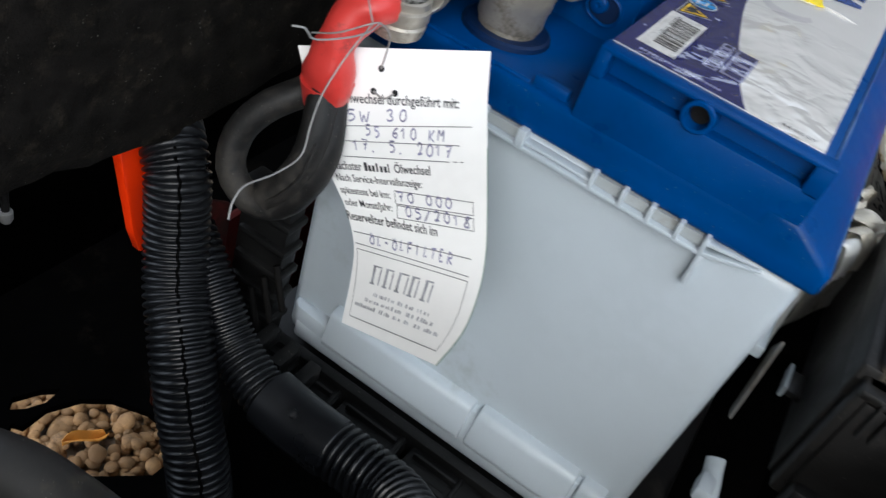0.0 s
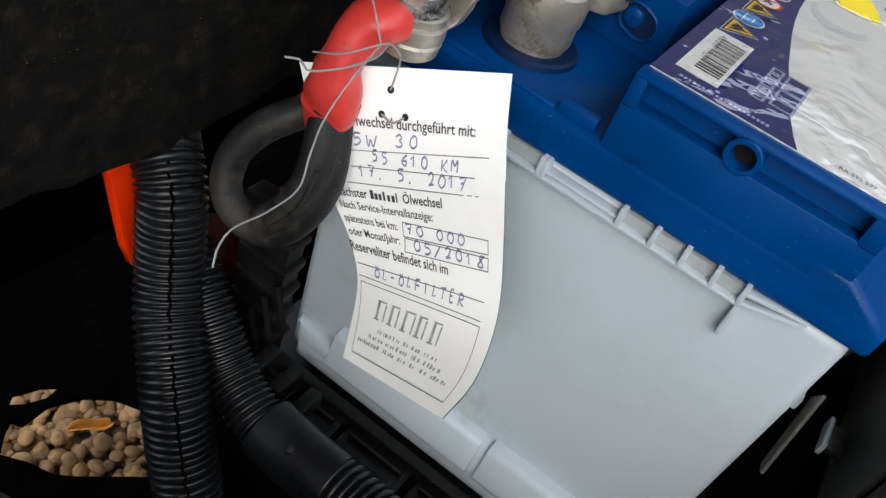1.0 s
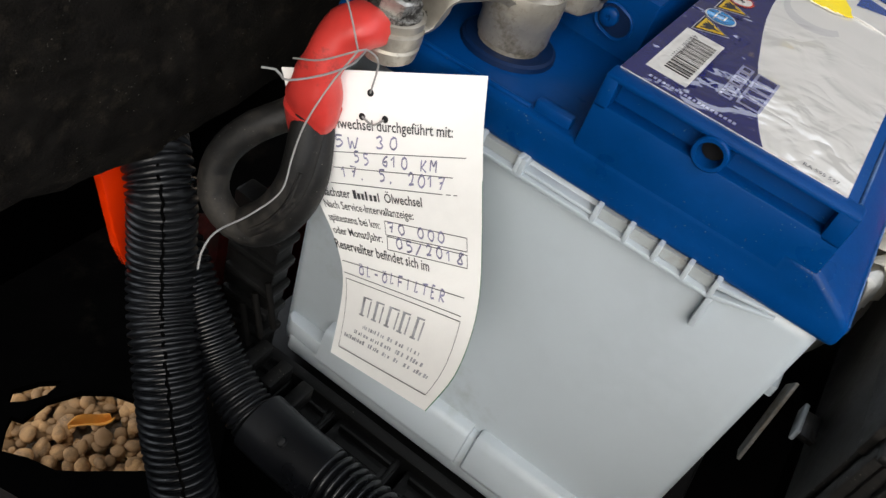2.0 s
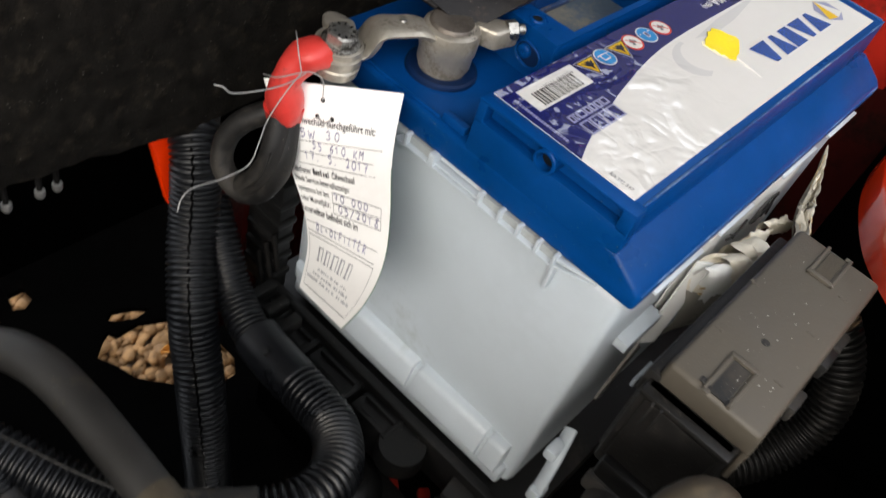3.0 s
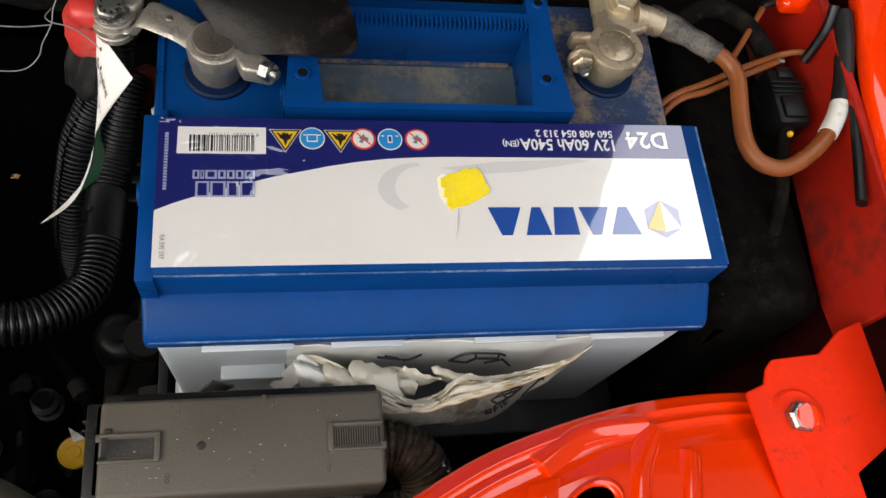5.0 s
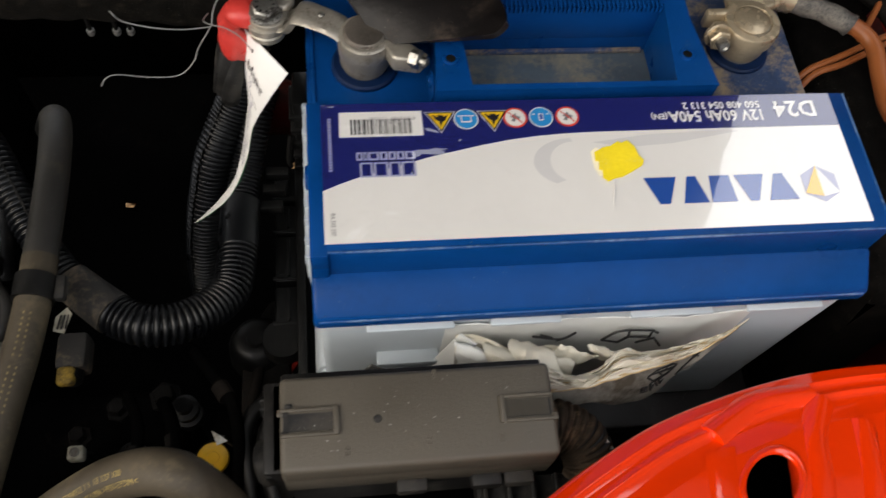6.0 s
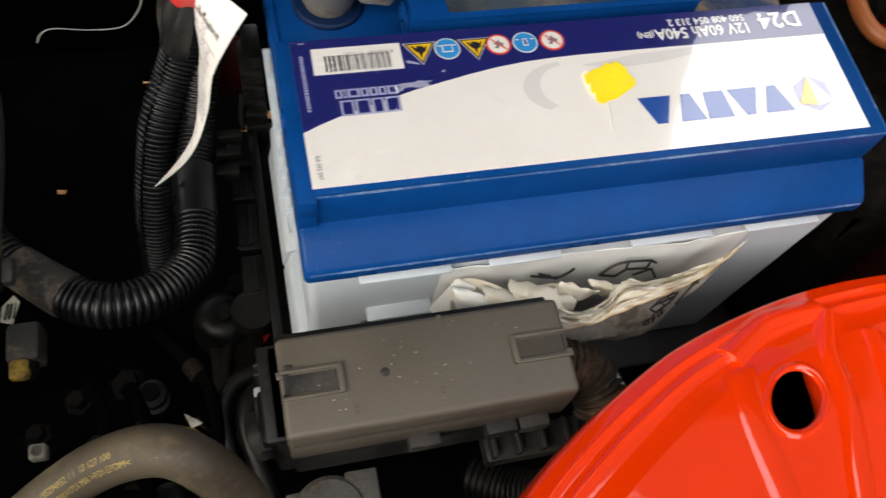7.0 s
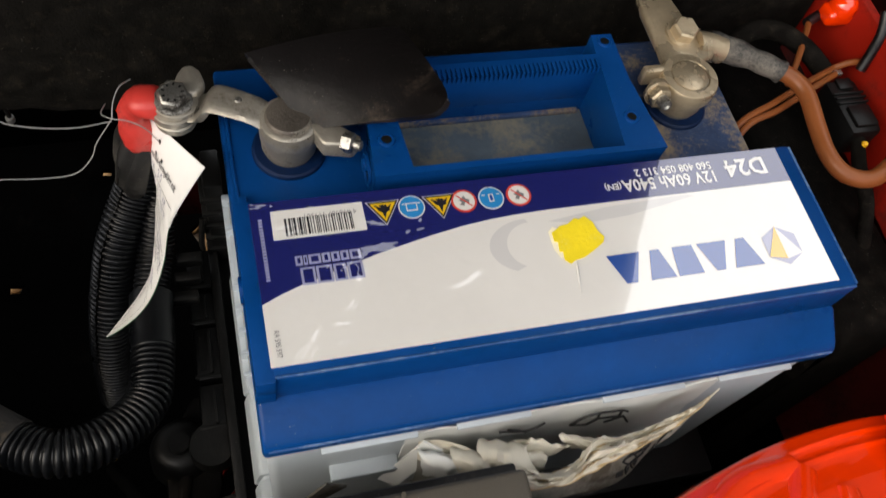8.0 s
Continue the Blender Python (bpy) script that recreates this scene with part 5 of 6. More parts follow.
for x in (0.32, 0.62, 0.75):
    part("front_lug", box((x, -0.64, 1.30), (x + 0.12, -0.57, 1.38), 0.01), M_BLACK_DUSTY, fb)

# pale clip between case and box
clip = thing("cable_clip", (-0.15, -0.15, 0.62), "pale grey plastic cable clip at the battery foot", "clip")
part("strap", sweep([(-0.04, -0.065, 0.868), (-0.08, -0.075, 0.85), (-0.15, -0.095, 0.82), (-0.18, -0.105, 0.76), (-0.195, -0.11, 0.69), (-0.205, -0.113, 0.64)], 0.034, 14, 0.02, wide=0.55), M_CLIP, clip)
part("band", prism([(0.25, 0, 1.20), (0.34, 0, 1.10), (0.20, 0, 0.87), (0.13, 0, 0.90)], (0, -0.052, 0), (0, 1, 0), 0.012, 0.003), M_CAST, clip, "dull grey band")
part("tongue", box((-0.245, -0.145, 0.575), (-0.165, -0.085, 0.655), 0.014), M_CLIP, clip)
part("catch", box((-0.19, -0.10, 0.80), (-0.10, -0.045, 0.865), 0.014), M_CLIP, clip)

# corrugated lead down from the box's far end
lead = thing("box_loom", (1.05, -0.35, 0.9), "black corrugated loom leaving the fuse box", "conduit")
part("conduit", corrugated([(0.88, -0.38, 1.25), (1.03, -0.39, 1.25), (1.15, -0.46, 1.22), (1.18, -0.60, 1.13), (1.14, -0.74, 0.95), (1.06, -0.80, 0.72), (0.90, -0.74, 0.52), (0.71, -0.62, 0.42)], 0.105, 0.032, 0.02), M_BLACK, lead)
part("fibre_wrap", corrugated([(0.94, -0.385, 1.252), (1.03, -0.39, 1.25), (1.12, -0.44, 1.228), (1.165, -0.52, 1.185), (1.165, -0.58, 1.145)], 0.116, 0.026, 0.012), M_LOOM, lead, "brown fibrous tape wrap")
part("mouth_ring", lathe((0.92, -0.385, 1.25), (1, 0, -0.02), [(0, 0.12), (0.04, 0.12), (0.05, 0.108)], 24), M_BLACK, lead)
tie = thing("frayed_tie", (1.22, -0.52, 1.2), "torn white tape end beside the loom", "tape")
part("tape", prism([(1.18, -0.50, 1.26), (1.22, -0.47, 1.28), (1.30, -0.55, 1.18), (1.33, -0.62, 1.10), (1.27, -0.63, 1.10)], (0, 0, 0), (0, 0, 1), 0.02), M_WHITE_TAPE, tie)
part("wire_end", sweep([(1.30, -0.60, 1.12), (1.36, -0.66, 1.0), (1.40, -0.72, 0.8)], 0.03, 10), M_BLACK, tie)

# ---- conduits and hoses beside the battery ----
hA = thing("loom_conduit", (-0.6, 1.7, -0.5), "thick black split corrugated conduit hanging beside the battery", "conduit")
pathA = [(-0.16, 2.28, 0.95), (-0.28, 2.12, 0.96), (-0.345, 2.01, 0.87), (-0.38, 1.96, 0.73), (-0.427, 1.905, 0.60), (-0.487, 1.835, 0.49), (-0.552, 1.742, 0.40), (-0.61, 1.652, 0.29), (-0.655, 1.565, 0.14), (-0.70, 1.46, -0.02), (-0.75, 1.34, -0.32), (-0.79, 1.22, -0.8)]
part("corrugated_tube", corrugated(pathA, 0.122, 0.030, 0.016, 28), M_CONDUIT, hA)
seam_line = curve_points([(x - 0.070, y - 0.072, z + 0.066) for x, y, z in pathA[1:]], 0.03)
seam = []
for k in range(1, len(seam_line) - 1):
    ahead = (seam_line[k + 1] - seam_line[k - 1]).normalized()
    across = ahead.cross(V((-0.58, -0.60, 0.55))).normalized()
    seam.append(seam_line[k] + across * (0.0035 if k % 2 else -0.0035))
part("slit", sweep(seam, 0.006, 6, 0.01), M_VOID, hA, "interlocking slit")
hB = thing("bent_conduit", (-0.6, 0.9, 0.0), "black corrugated conduit bent in a U to an elbow", "conduit")
part("upper_tube", corrugated([(-0.28, 1.98, 0.58), (-0.32, 1.87, 0.52), (-0.36, 1.75, 0.43), (-0.405, 1.60, 0.31), (-0.445, 1.42, 0.25), (-0.455, 1.30, 0.24)], 0.098, 0.028, 0.015), M_CONDUIT, hB)
part("sleeve", sweep([(-0.448, 1.37, 0.248), (-0.458, 1.22, 0.242), (-0.462, 1.05, 0.245)], 0.118, 24), M_CONDUIT, hB, "smooth black sleeve")
part("sleeve_nub", lathe((-0.512, 1.22, 0.345), (-0.5, 0, 0.86), [(0, 0.02), (0.02, 0.016), (0.022, 0)], 10), M_CONDUIT, hB)
part("lower_tube", corrugated([(-0.460, 1.08, 0.245), (-0.472, 0.92, 0.26), (-0.50, 0.76, 0.29), (-0.60, 0.62, 0.36), (-0.74, 0.52, 0.44), (-0.90, 0.495, 0.48), (-1.05, 0.56, 0.46), (-1.12, 0.62, 0.44)], 0.115, 0.034, 0.024), M_CONDUIT, hB)
part("elbow", sweep([(-1.08, 0.585, 0.45), (-1.17, 0.66, 0.445), (-1.27, 0.745, 0.45), (-1.33, 0.80, 0.45)], lambda i, t: 0.120 - 0.012 * t, 22), M_RUBBER_DUSTY, hB, "dusty rubber elbow")
hD = thing("rubber_hose", (-1.38, 0.6, 0.7), "grey rubber hose with a clamp collar", "hose")
pathD = [(-1.64, 1.98, 0.20), (-1.55, 1.89, 0.40), (-1.46, 1.75, 0.60), (-1.405, 1.53, 0.70), (-1.387, 1.3, 0.725), (-1.387, 1.05, 0.73), (-1.392, 0.8, 0.73), (-1.402, 0.55, 0.725), (-1.432, 0.3, 0.71), (-1.49, 0.0, 0.68), (-1.56, -0.35, 0.63), (-1.65, -0.8, 0.55)]
part("tube", sweep(pathD[:8], 0.086, 22), M_RUBBER, hD)
part("lower_tube", sweep(pathD[6:], 0.088, 22), M_HOSE_BROWN, hD, "browned lower length of hose")
part("collar", sweep([(-1.397, 0.69, 0.728), (-1.40, 0.63, 0.727), (-1.404, 0.56, 0.725)], 0.104, 24, 0.02), M_BLACK, hD, "black clamp collar")
part("collar_tab", box((-1.30, 0.56, 0.69), (-1.25, 0.69, 0.75), 0.01), M_BLACK_DUSTY, hD)
lineD = curve_points(pathD[7:], 0.01)
for row in (-0.2, 0.15):
    for j in range(17):
        c, d = lineD[8 + 3 * j], (lineD[9 + 3 * j] - lineD[7 + 3 * j]).normalized()
        up = (V((0.25, -0.1, 1)) - d * d.dot(V((0.25, -0.1, 1)))).normalized()
        n = (up + up.cross(d) * row).normalized()
        w = n.cross(d)
        if j != 8:
            part("printed_mark", flat([c + n * 0.0895 + d * (e * 0.0065) + w * (f * 0.0045) for e, f in ((-1, -1), (1, -1), (1, 1), (-1, 1))]), M_HOSE_FADED, hD, smooth=False)
hE = thing("coolant_hose", (-0.7, -0.55, 1.3), "thick grey rubber coolant hose with yellow print", "hose")
pathE = [(x, y - 0.053, z) for x, y, z in [(-1.45, -0.75, 0.85), (-1.22, -0.62, 1.05), (-1.02, -0.53, 1.22), (-0.83, -0.475, 1.37), (-0.70, -0.465, 1.48), (-0.585, -0.475, 1.56), (-0.49, -0.50, 1.59), (-0.42, -0.54, 1.56), (-0.34, -0.60, 1.43), (-0.275, -0.68, 1.2), (-0.25, -0.78, 0.9), (-0.25, -0.85, 0.5)]]
part("tube", sweep(pathE, 0.088, 24), M_HOSE_BROWN, hE)
lineE = curve_points(pathE, 0.01)


def on_hose(s, across, body, size, name):
    """Letters on the hose's upper side, s along it in decimetres."""
    bm = letters(body, size)
    for p in bm.verts:
        k = min(max(int((s + p.co.x) * 100), 1), len(lineE) - 2)
        f = (s + p.co.x) * 100 - k
        c = lineE[k].lerp(lineE[k + 1], f)
        d = (lineE[k + 1] - lineE[k]).normalized()
        n = (V((0.1, -0.35, 1)) - d * d.dot(V((0.1, -0.35, 1)))).normalized()
        w = n.cross(d)
        a = (across + p.co.y) / 0.088
        p.co = c + (n * math.cos(a) + w * math.sin(a)) * 0.0895
    return part(name, bm, M_HOSE_PRINT, hE, smooth=False)


on_hose(0.74, 0.010, "195294952        13 127 100", 0.033, "print_line")
for s0 in (0.905, 0.93):
    on_hose(s0, 0.010, "I", 0.033, "word_bar")
on_hose(0.72, -0.032, "EAS 000041721 MA >PDI-EPDM<", 0.033, "print_line")

hF = thing("side_conduit", (-1.6, 1.1, 0.5), "black corrugated conduit running behind the rubber hose", "conduit")
part("corrugated_tube", corrugated([(-1.95, 1.75, 0.62), (-1.80, 1.58, 0.62), (-1.68, 1.36, 0.58), (-1.56, 1.13, 0.52), (-1.45, 0.95, 0.47), (-1.34, 0.81, 0.45), (-1.27, 0.75, 0.45)], 0.098, 0.034, 0.018), M_CONDUIT, hF)
part("slit", sweep([(x + 0.045, y - 0.03, z + 0.078) for x, y, z in ((-1.80, 1.58, 0.62), (-1.68, 1.36, 0.585), (-1.56, 1.13, 0.525), (-1.45, 0.95, 0.475))], 0.007, 6), M_BLACK, hF)
hG = thing("thin_conduit", (-1.75, 1.35, 0.5), "thin black corrugated conduit", "conduit")
part("corrugated_tube", corrugated([(-2.0, 1.55, 0.60), (-1.85, 1.45, 0.62), (-1.74, 1.32, 0.62), (-1.72, 1.2, 0.5)], 0.045, 0.022, 0.010), M_CONDUIT, hG)
part("sleeve", sweep([(-1.72, 1.22, 0.53), (-1.72, 1.08, 0.45), (-1.74, 0.9, 0.3)], 0.06, 14), M_BLACK, hG)
pl = thing("plug_connector", (-1.8, 1.05, 0.5), "grey-white plug connector with a dark socket", "connector")
part("shell", box((-1.90, 0.96, 0.48), (-1.70, 1.10, 0.60), 0.012), M_CLIP, pl)
part("socket", box((-1.86, 0.985, 0.595), (-1.76, 1.075, 0.606)), M_BLACK, pl, smooth=False)
part("key", box((-1.825, 1.0, 0.60), (-1.80, 1.05, 0.616), 0.003), M_CLIP, pl)
part("body", box((-1.92, 0.86, 0.40), (-1.70, 0.97, 0.54), 0.015), M_BLACK_DUSTY, pl)
hp = thing("small_hose", (-1.75, 0.7, 0.35), "thin bent grey hose with a metal clip", "hose")
part("tube", sweep([(-1.98, 0.98, 0.35), (-1.84, 0.90, 0.36), (-1.70, 0.76, 0.36), (-1.68, 0.62, 0.34), (-1.76, 0.47, 0.32), (-1.9, 0.38, 0.3)], 0.042, 14), M_RUBBER, hp)
part("clip", lathe((-1.73, 0.52, 0.33), (-0.5, -0.8, -0.1), [(0, 0.055), (0.06, 0.055)], 14), M_ZINC, hp)
part("clip_ear", box((-1.70, 0.42, 0.30), (-1.66, 0.50, 0.36), 0.006), M_ZINC, hp)
lb = thing("paper_flag", (-1.42, 0.63, 0.3), "small dirty white label flag on a cable", "label")
part("flag", prism([(-1.50, 0.64, 0.12), (-1.44, 0.62, 0.12), (-1.39, 0.72, 0.17), (-1.42, 0.76, 0.17), (-1.49, 0.72, 0.13)], (0, 0, 0), (0, 0, 1), 0.008), M_FLAG, lb, smooth=False)
for k in range(3):
    part("word_bar", prism([(-1.48 + 0.022 * k, 0.645, 0.13), (-1.47 + 0.022 * k, 0.64, 0.13), (-1.445 + 0.02 * k, 0.715, 0.158), (-1.455 + 0.02 * k, 0.72, 0.158)], (0, 0, 0.008), (0, 0, 1), 0.004), M_BLACK, lb, smooth=False)
yc = thing("yellow_tab", (-1.36, 0.34, 0.2), "small dark fitting with a dull yellow tab", "fitting")
part("fitting", box((-1.50, 0.44, -0.12), (-1.33, 0.66, 0.06), 0.03), M_RUBBER_DUSTY, yc)
part("socket", lathe((-1.42, 0.46, -0.02), (0, -1, 0.3), [(0, 0.07), (0.08, 0.07), (0.09, 0.055), (0.09, 0)], 18), M_BLACK, yc)
part("tab", box((-1.48, 0.34, 0.0), (-1.38, 0.45, 0.07), 0.025, 3), M_YELLOW_DULL, yc)

# dipstick cap
cap = thing("dipstick_cap", (-0.717, 0.046, -1.2), "round yellow oil cap deep in the bay", "cap")
part("disc", lathe((-0.717, 0.046, -0.70), (0.05, -0.1, 1), [(0, 0.092), (0.01, 0.10), (0.05, 0.10), (0.06, 0.092), (0.055, 0.070), (0.055, 0.040), (0.062, 0.036), (0.062, 0.0)], 28), M_YELLOW, cap)
part("stem", lathe((-0.717, 0.046, -0.70), (0, 0, -1), [(0, 0.06), (0.9, 0.06)], 16), M_BLACK, cap)
part("collar", lathe((-0.717, 0.046, -0.80), (0, 0, 1), [(0, 0.14), (0.06, 0.14), (0.08, 0.12), (0.08, 0.07)], 24), M_BLACK, cap)
pb = thing("beige_plug", (-1.43, 0.04, -0.5), "small beige plug with a dark neck", "connector")
part("body", box((-1.475, -0.01, -0.33), (-1.385, 0.075, -0.24), 0.018, 3), M_FLAG, pb)
part("neck", lathe((-1.43, 0.035, -0.33), (0, 0.2, -1), [(0, 0.03), (0.25, 0.03)], 12), M_BLACK, pb)
part("socket", lathe((-1.43, 0.032, -0.243), (0, 0, 1), [(0, 0.028), (0.012, 0.028), (0.012, 0.018), (0.004, 0.016)], 14), M_CAST, pb)

tabw = thing("pale_clip", (-0.615, 0.05, -0.6), "small white plastic clip corner above the oil cap", "clip")
part("corner", prism([(-0.665, 0.105, 0), (-0.565, 0.035, 0), (-0.63, 0.015, 0)], (0, 0, -0.25), (0, 0, 1), 0.02, 0.004), M_WHITE_TAPE, tabw)
part("stalk", sweep([(-0.605, 0.055, -0.24), (-0.58, 0.08, -0.42), (-0.54, 0.10, -0.8)], 0.02, 8), M_BLACK, tabw)

# ---- battery tray and what lies around it ----
tray = thing("battery_tray", (1.2, 0.8, -0.2), "black plastic battery tray with ribs and slots", "battery tray")
part("floor", box((-0.1, -0.12, -0.10), (2.55, 1.8, 0.02), 0.02), M_BLACK, tray)
part("side_wall", box((-0.13, 0.0, -0.12), (-0.075, 1.74, 0.14), 0.012), M_BLACK, tray)
for k, (y0, y1) in enumerate(((0.60, 0.86), (0.89, 1.20), (1.22, 1.42), (1.45, 1.70))):
    part("side_pocket", box((-0.26, y0, -0.16), (-0.12, y1, 0.10), 0.015), M_BLACK, tray)
    part("pocket_slot", box((-0.235, y0 + 0.05, 0.085), (-0.205, y1 - 0.05, 0.103)), M_BLACK, tray, smooth=False)
    part("pocket_lip", box((-0.27, y0 + 0.01, 0.085), (-0.12, y0 + 0.03, 0.108), 0.004), M_BLACK, tray)
    part("pocket_rib", box((-0.185, y0 + 0.03, 0.08), (-0.17, y1 - 0.03, 0.13), 0.004), M_BLACK, tray)
part("round_ear", lathe((-0.215, 0.53, -0.02), (0, 0, 1), [(0, 0.125), (0.10, 0.125), (0.12, 0.118), (0.12, 0.0)], 28), M_BLACK, tray)
part("ear_arm", box((-0.25, 0.44, -0.08), (-0.09, 0.62, 0.06), 0.015), M_BLACK, tray)
part("corner_bracket", prism([(-0.24, 0.24, 0), (-0.12, 0.26, 0), (-0.06, -0.10, 0), (0.16, -0.24, 0), (0.10, -0.34, 0), (-0.14, -0.22, 0), (-0.22, 0.0, 0)], (0, 0, 0.03), (0, 0, 1), 0.05, 0.012), M_BLACK_DUSTY, tray)
part("bracket_slot", box((-0.17, -0.02, 0.078), (-0.12, 0.12, 0.084)), M_BLACK, tray, smooth=False)
for k in range(3):
    part("plug_ridge", box((-0.30 - 0.02 * k, 1.55 - 0.12 * k, 0.18), (-0.16 - 0.02 * k, 1.61 - 0.12 * k, 0.26), 0.01), M_BLACK, tray)

stack = thing("ribbed_plug", (-0.11, 1.75, 0.2), "black ribbed plug stack beside the battery corner", "connector")
part("body", box((-0.10, 1.66, 0.02), (0.0, 1.90, 0.82), 0.015), M_BLACK, stack)
for k in range(5):
    part("rib", box((-0.125, 1.64, 0.16 + 0.13 * k), (0.0, 1.88, 0.20 + 0.13 * k), 0.012), M_BLACK, stack)
for k in range(3):
    part("pin", sweep([(-0.13, 1.66 + 0.05 * k, 0.52 - 0.10 * k), (-0.15, 1.60 + 0.05 * k, 0.40 - 0.10 * k), (-0.15, 1.58 + 0.05 * k, 0.34 - 0.10 * k)], 0.014, 10), M_CAST_SHADED, stack)
mount = thing("gearbox_mount", (-0.45, 0.2, -0.6), "dirty grey cast gearbox mount with bolt and washer", "engine mount")
part("plate", prism([(-0.18, 0.90, 0), (-0.32, 0.95, 0), (-0.50, 0.66, 0), (-0.50, 0.14, 0), (-0.44, -0.22, 0), (-0.34, -0.05, 0), (-0.20, 0.40, 0)], (0, 0, -0.42), (0, 0, 1), 0.14, 0.03), M_CAST_SHADED, mount)
# grey metal boss coloured black for the shade it stands in
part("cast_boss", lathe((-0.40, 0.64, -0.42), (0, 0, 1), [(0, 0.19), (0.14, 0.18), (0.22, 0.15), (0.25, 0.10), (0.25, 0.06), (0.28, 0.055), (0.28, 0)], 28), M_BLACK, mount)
part("stiffener", sweep([(-0.36, 0.60, -0.27), (-0.42, 0.32, -0.27), (-0.45, 0.0, -0.28)], 0.035, 10), M_CAST_SHADED, mount)
part("small_bolt", lathe((-0.36, 0.22, -0.28), (0, 0, 1), [(0, 0.05), (0.05, 0.05), (0.055, 0.04)], flats=6), M_ZINC, mount)
cb = thing("bent_cable", (-0.45, -0.05, -0.1), "black cable bent over the gearbox mount", "cable")
part("sheath", sweep([(-0.22, 0.22, -0.02), (-0.38, 0.14, 0.0), (-0.44, 0.0, -0.02), (-0.42, -0.2, -0.06), (-0.38, -0.5, -0.2)], 0.045, 12), M_BLACK, cb)
cb2 = thing("bent_cable", (-0.3, -0.1, -0.1), "black cable bent over the gearbox mount", "cable")
part("sheath", sweep([(-0.16, 0.12, 0.0), (-0.28, 0.05, 0.03), (-0.32, -0.08, 0.02), (-0.28, -0.3, -0.02), (-0.2, -0.6, -0.1)], 0.06, 12), M_BLACK, cb2)

arm = thing("cable_bracket", (-0.5, 0.05, -0.3), "dull metal cable bracket with two bolts over the gearbox", "bracket")
part("arm", prism([(-0.48, 0.04, 0), (-0.46, -0.10, 0), (-0.38, -0.06, 0), (-0.22, 0.10, 0), (-0.20, 0.26, 0), (-0.34, 0.30, 0), (-0.46, 0.16, 0)], (0, 0, -0.16), (0, 0, 1), 0.06, 0.02), M_CAST_SHADED, arm)
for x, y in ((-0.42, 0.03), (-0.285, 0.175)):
    part("washer", lathe((x, y, -0.10), (0, 0, 1), [(0, 0.085), (0.015, 0.085), (0.02, 0.078)], 22), M_CAST_SHADED, arm)
    part("bolt", lathe((x, y, -0.085), (0, 0, 1), [(0, 0.05), (0.05, 0.05), (0.06, 0.042)], flats=6), M_CAST_SHADED, arm)
for k, p in enumerate(([(-0.75, 0.55, -0.1), (-0.62, 0.35, 0.02), (-0.50, 0.15, 0.06), (-0.47, -0.1, 0.0), (-0.50, -0.35, -0.1)], [(-0.95, 0.30, -0.25), (-0.87, 0.12, -0.15), (-0.84, -0.08, -0.12), (-0.88, -0.35, -0.2)], [(-1.15, 0.35, -0.2), (-1.05, 0.1, -0.1), (-1.1, -0.2, -0.15), (-1.25, -0.5, -0.2)])):
    ct = thing("control_cable", p[0], "thin black control cable over the gearbox, shade in its colour", "cable", "cables over the gearbox")
    part("sheath", sweep(p, 0.035 + 0.008 * (k % 2), 12), M_VOID, ct)
    part("ferrule", sweep([V(p[1]).lerp(V(p[2]), 0.3), V(p[1]).lerp(V(p[2]), 0.7)], 0.05, 12, 0.02), M_CAST_SHADED, ct)
eng = thing("gearbox_housing", (-1.2, 0.2, -1.2), "black gearbox housing deep in the bay, shade in its colour", "gearbox")
random.seed(21)
bm = box((-2.6, -1.4, -2.2), (-0.9, 0.5, -0.55), 0.12, 3)
# housing drawn near black, as the depth gets no light
part("housing", bm, M_VOID, eng)
for k in range(6):
    x, y = random.uniform(-1.3, -0.7), random.uniform(-0.9, 0.3)
    part("boss", lathe((x, y, -0.75), (0, 0, 1), [(0, 0.1), (0.25, 0.09), (0.27, 0.06)], 16), M_BLACK, eng)
part("ribbed_spigot", lathe((-0.86, 0.31, -0.65), (0, 0, 1), [(0, 0.09), (0.1, 0.09), (0.11, 0.06), (0.16, 0.06), (0.17, 0.085), (0.22, 0.085), (0.23, 0.05), (0.28, 0.05)], 20), M_BLACK, eng)
for x, y, r in ((-1.0, 0.42, 0.07), (-1.28, 0.36, 0.055), (-0.98, -0.12, 0.06), (-1.5, 0.2, 0.05)):
    part("flange_bolt", lathe((x, y, -0.56), (0, 0, 1), [(0, r * 1.5), (0.03, r * 1.5), (0.035, r), (0.10, r), (0.11, r * 0.85), (0.11, 0)], flats=6), M_CAST_SHADED, eng)
part("sump_rail", box((-0.75, -0.7, -2.2), (2.7, 0.4, -0.7), 0.06), M_VOID, eng)

# red chassis member behind and under the battery
rail = thing("chassis_member", (0.8, 2.0, -1.0), "red painted chassis member in the shade", "car body")
part("bracket_ear", prism([(-0.52, 0, 1.05), (-0.485, 0, 0.88), (-0.415, 0, 0.52), (-0.375, 0, 0.40), (-0.33, 0, 0.42), (-0.29, 0, 0.62), (-0.28, 0, 1.05)], (0, 2.13, 0), (0, 1, 0), 0.05, 0.01), M_RED, rail)
# the reds from here on are darkened for the shade behind the battery
part("side_plate", prism([(-0.36, 0, 0.10), (-0.08, 0, 0.10), (-0.08, 0, 0.62), (-0.20, 0, 0.70), (-0.34, 0, 0.60)], (0, 1.95, 0), (0, 1, 0), 0.03, 0.012), M_RED_DIM, rail)
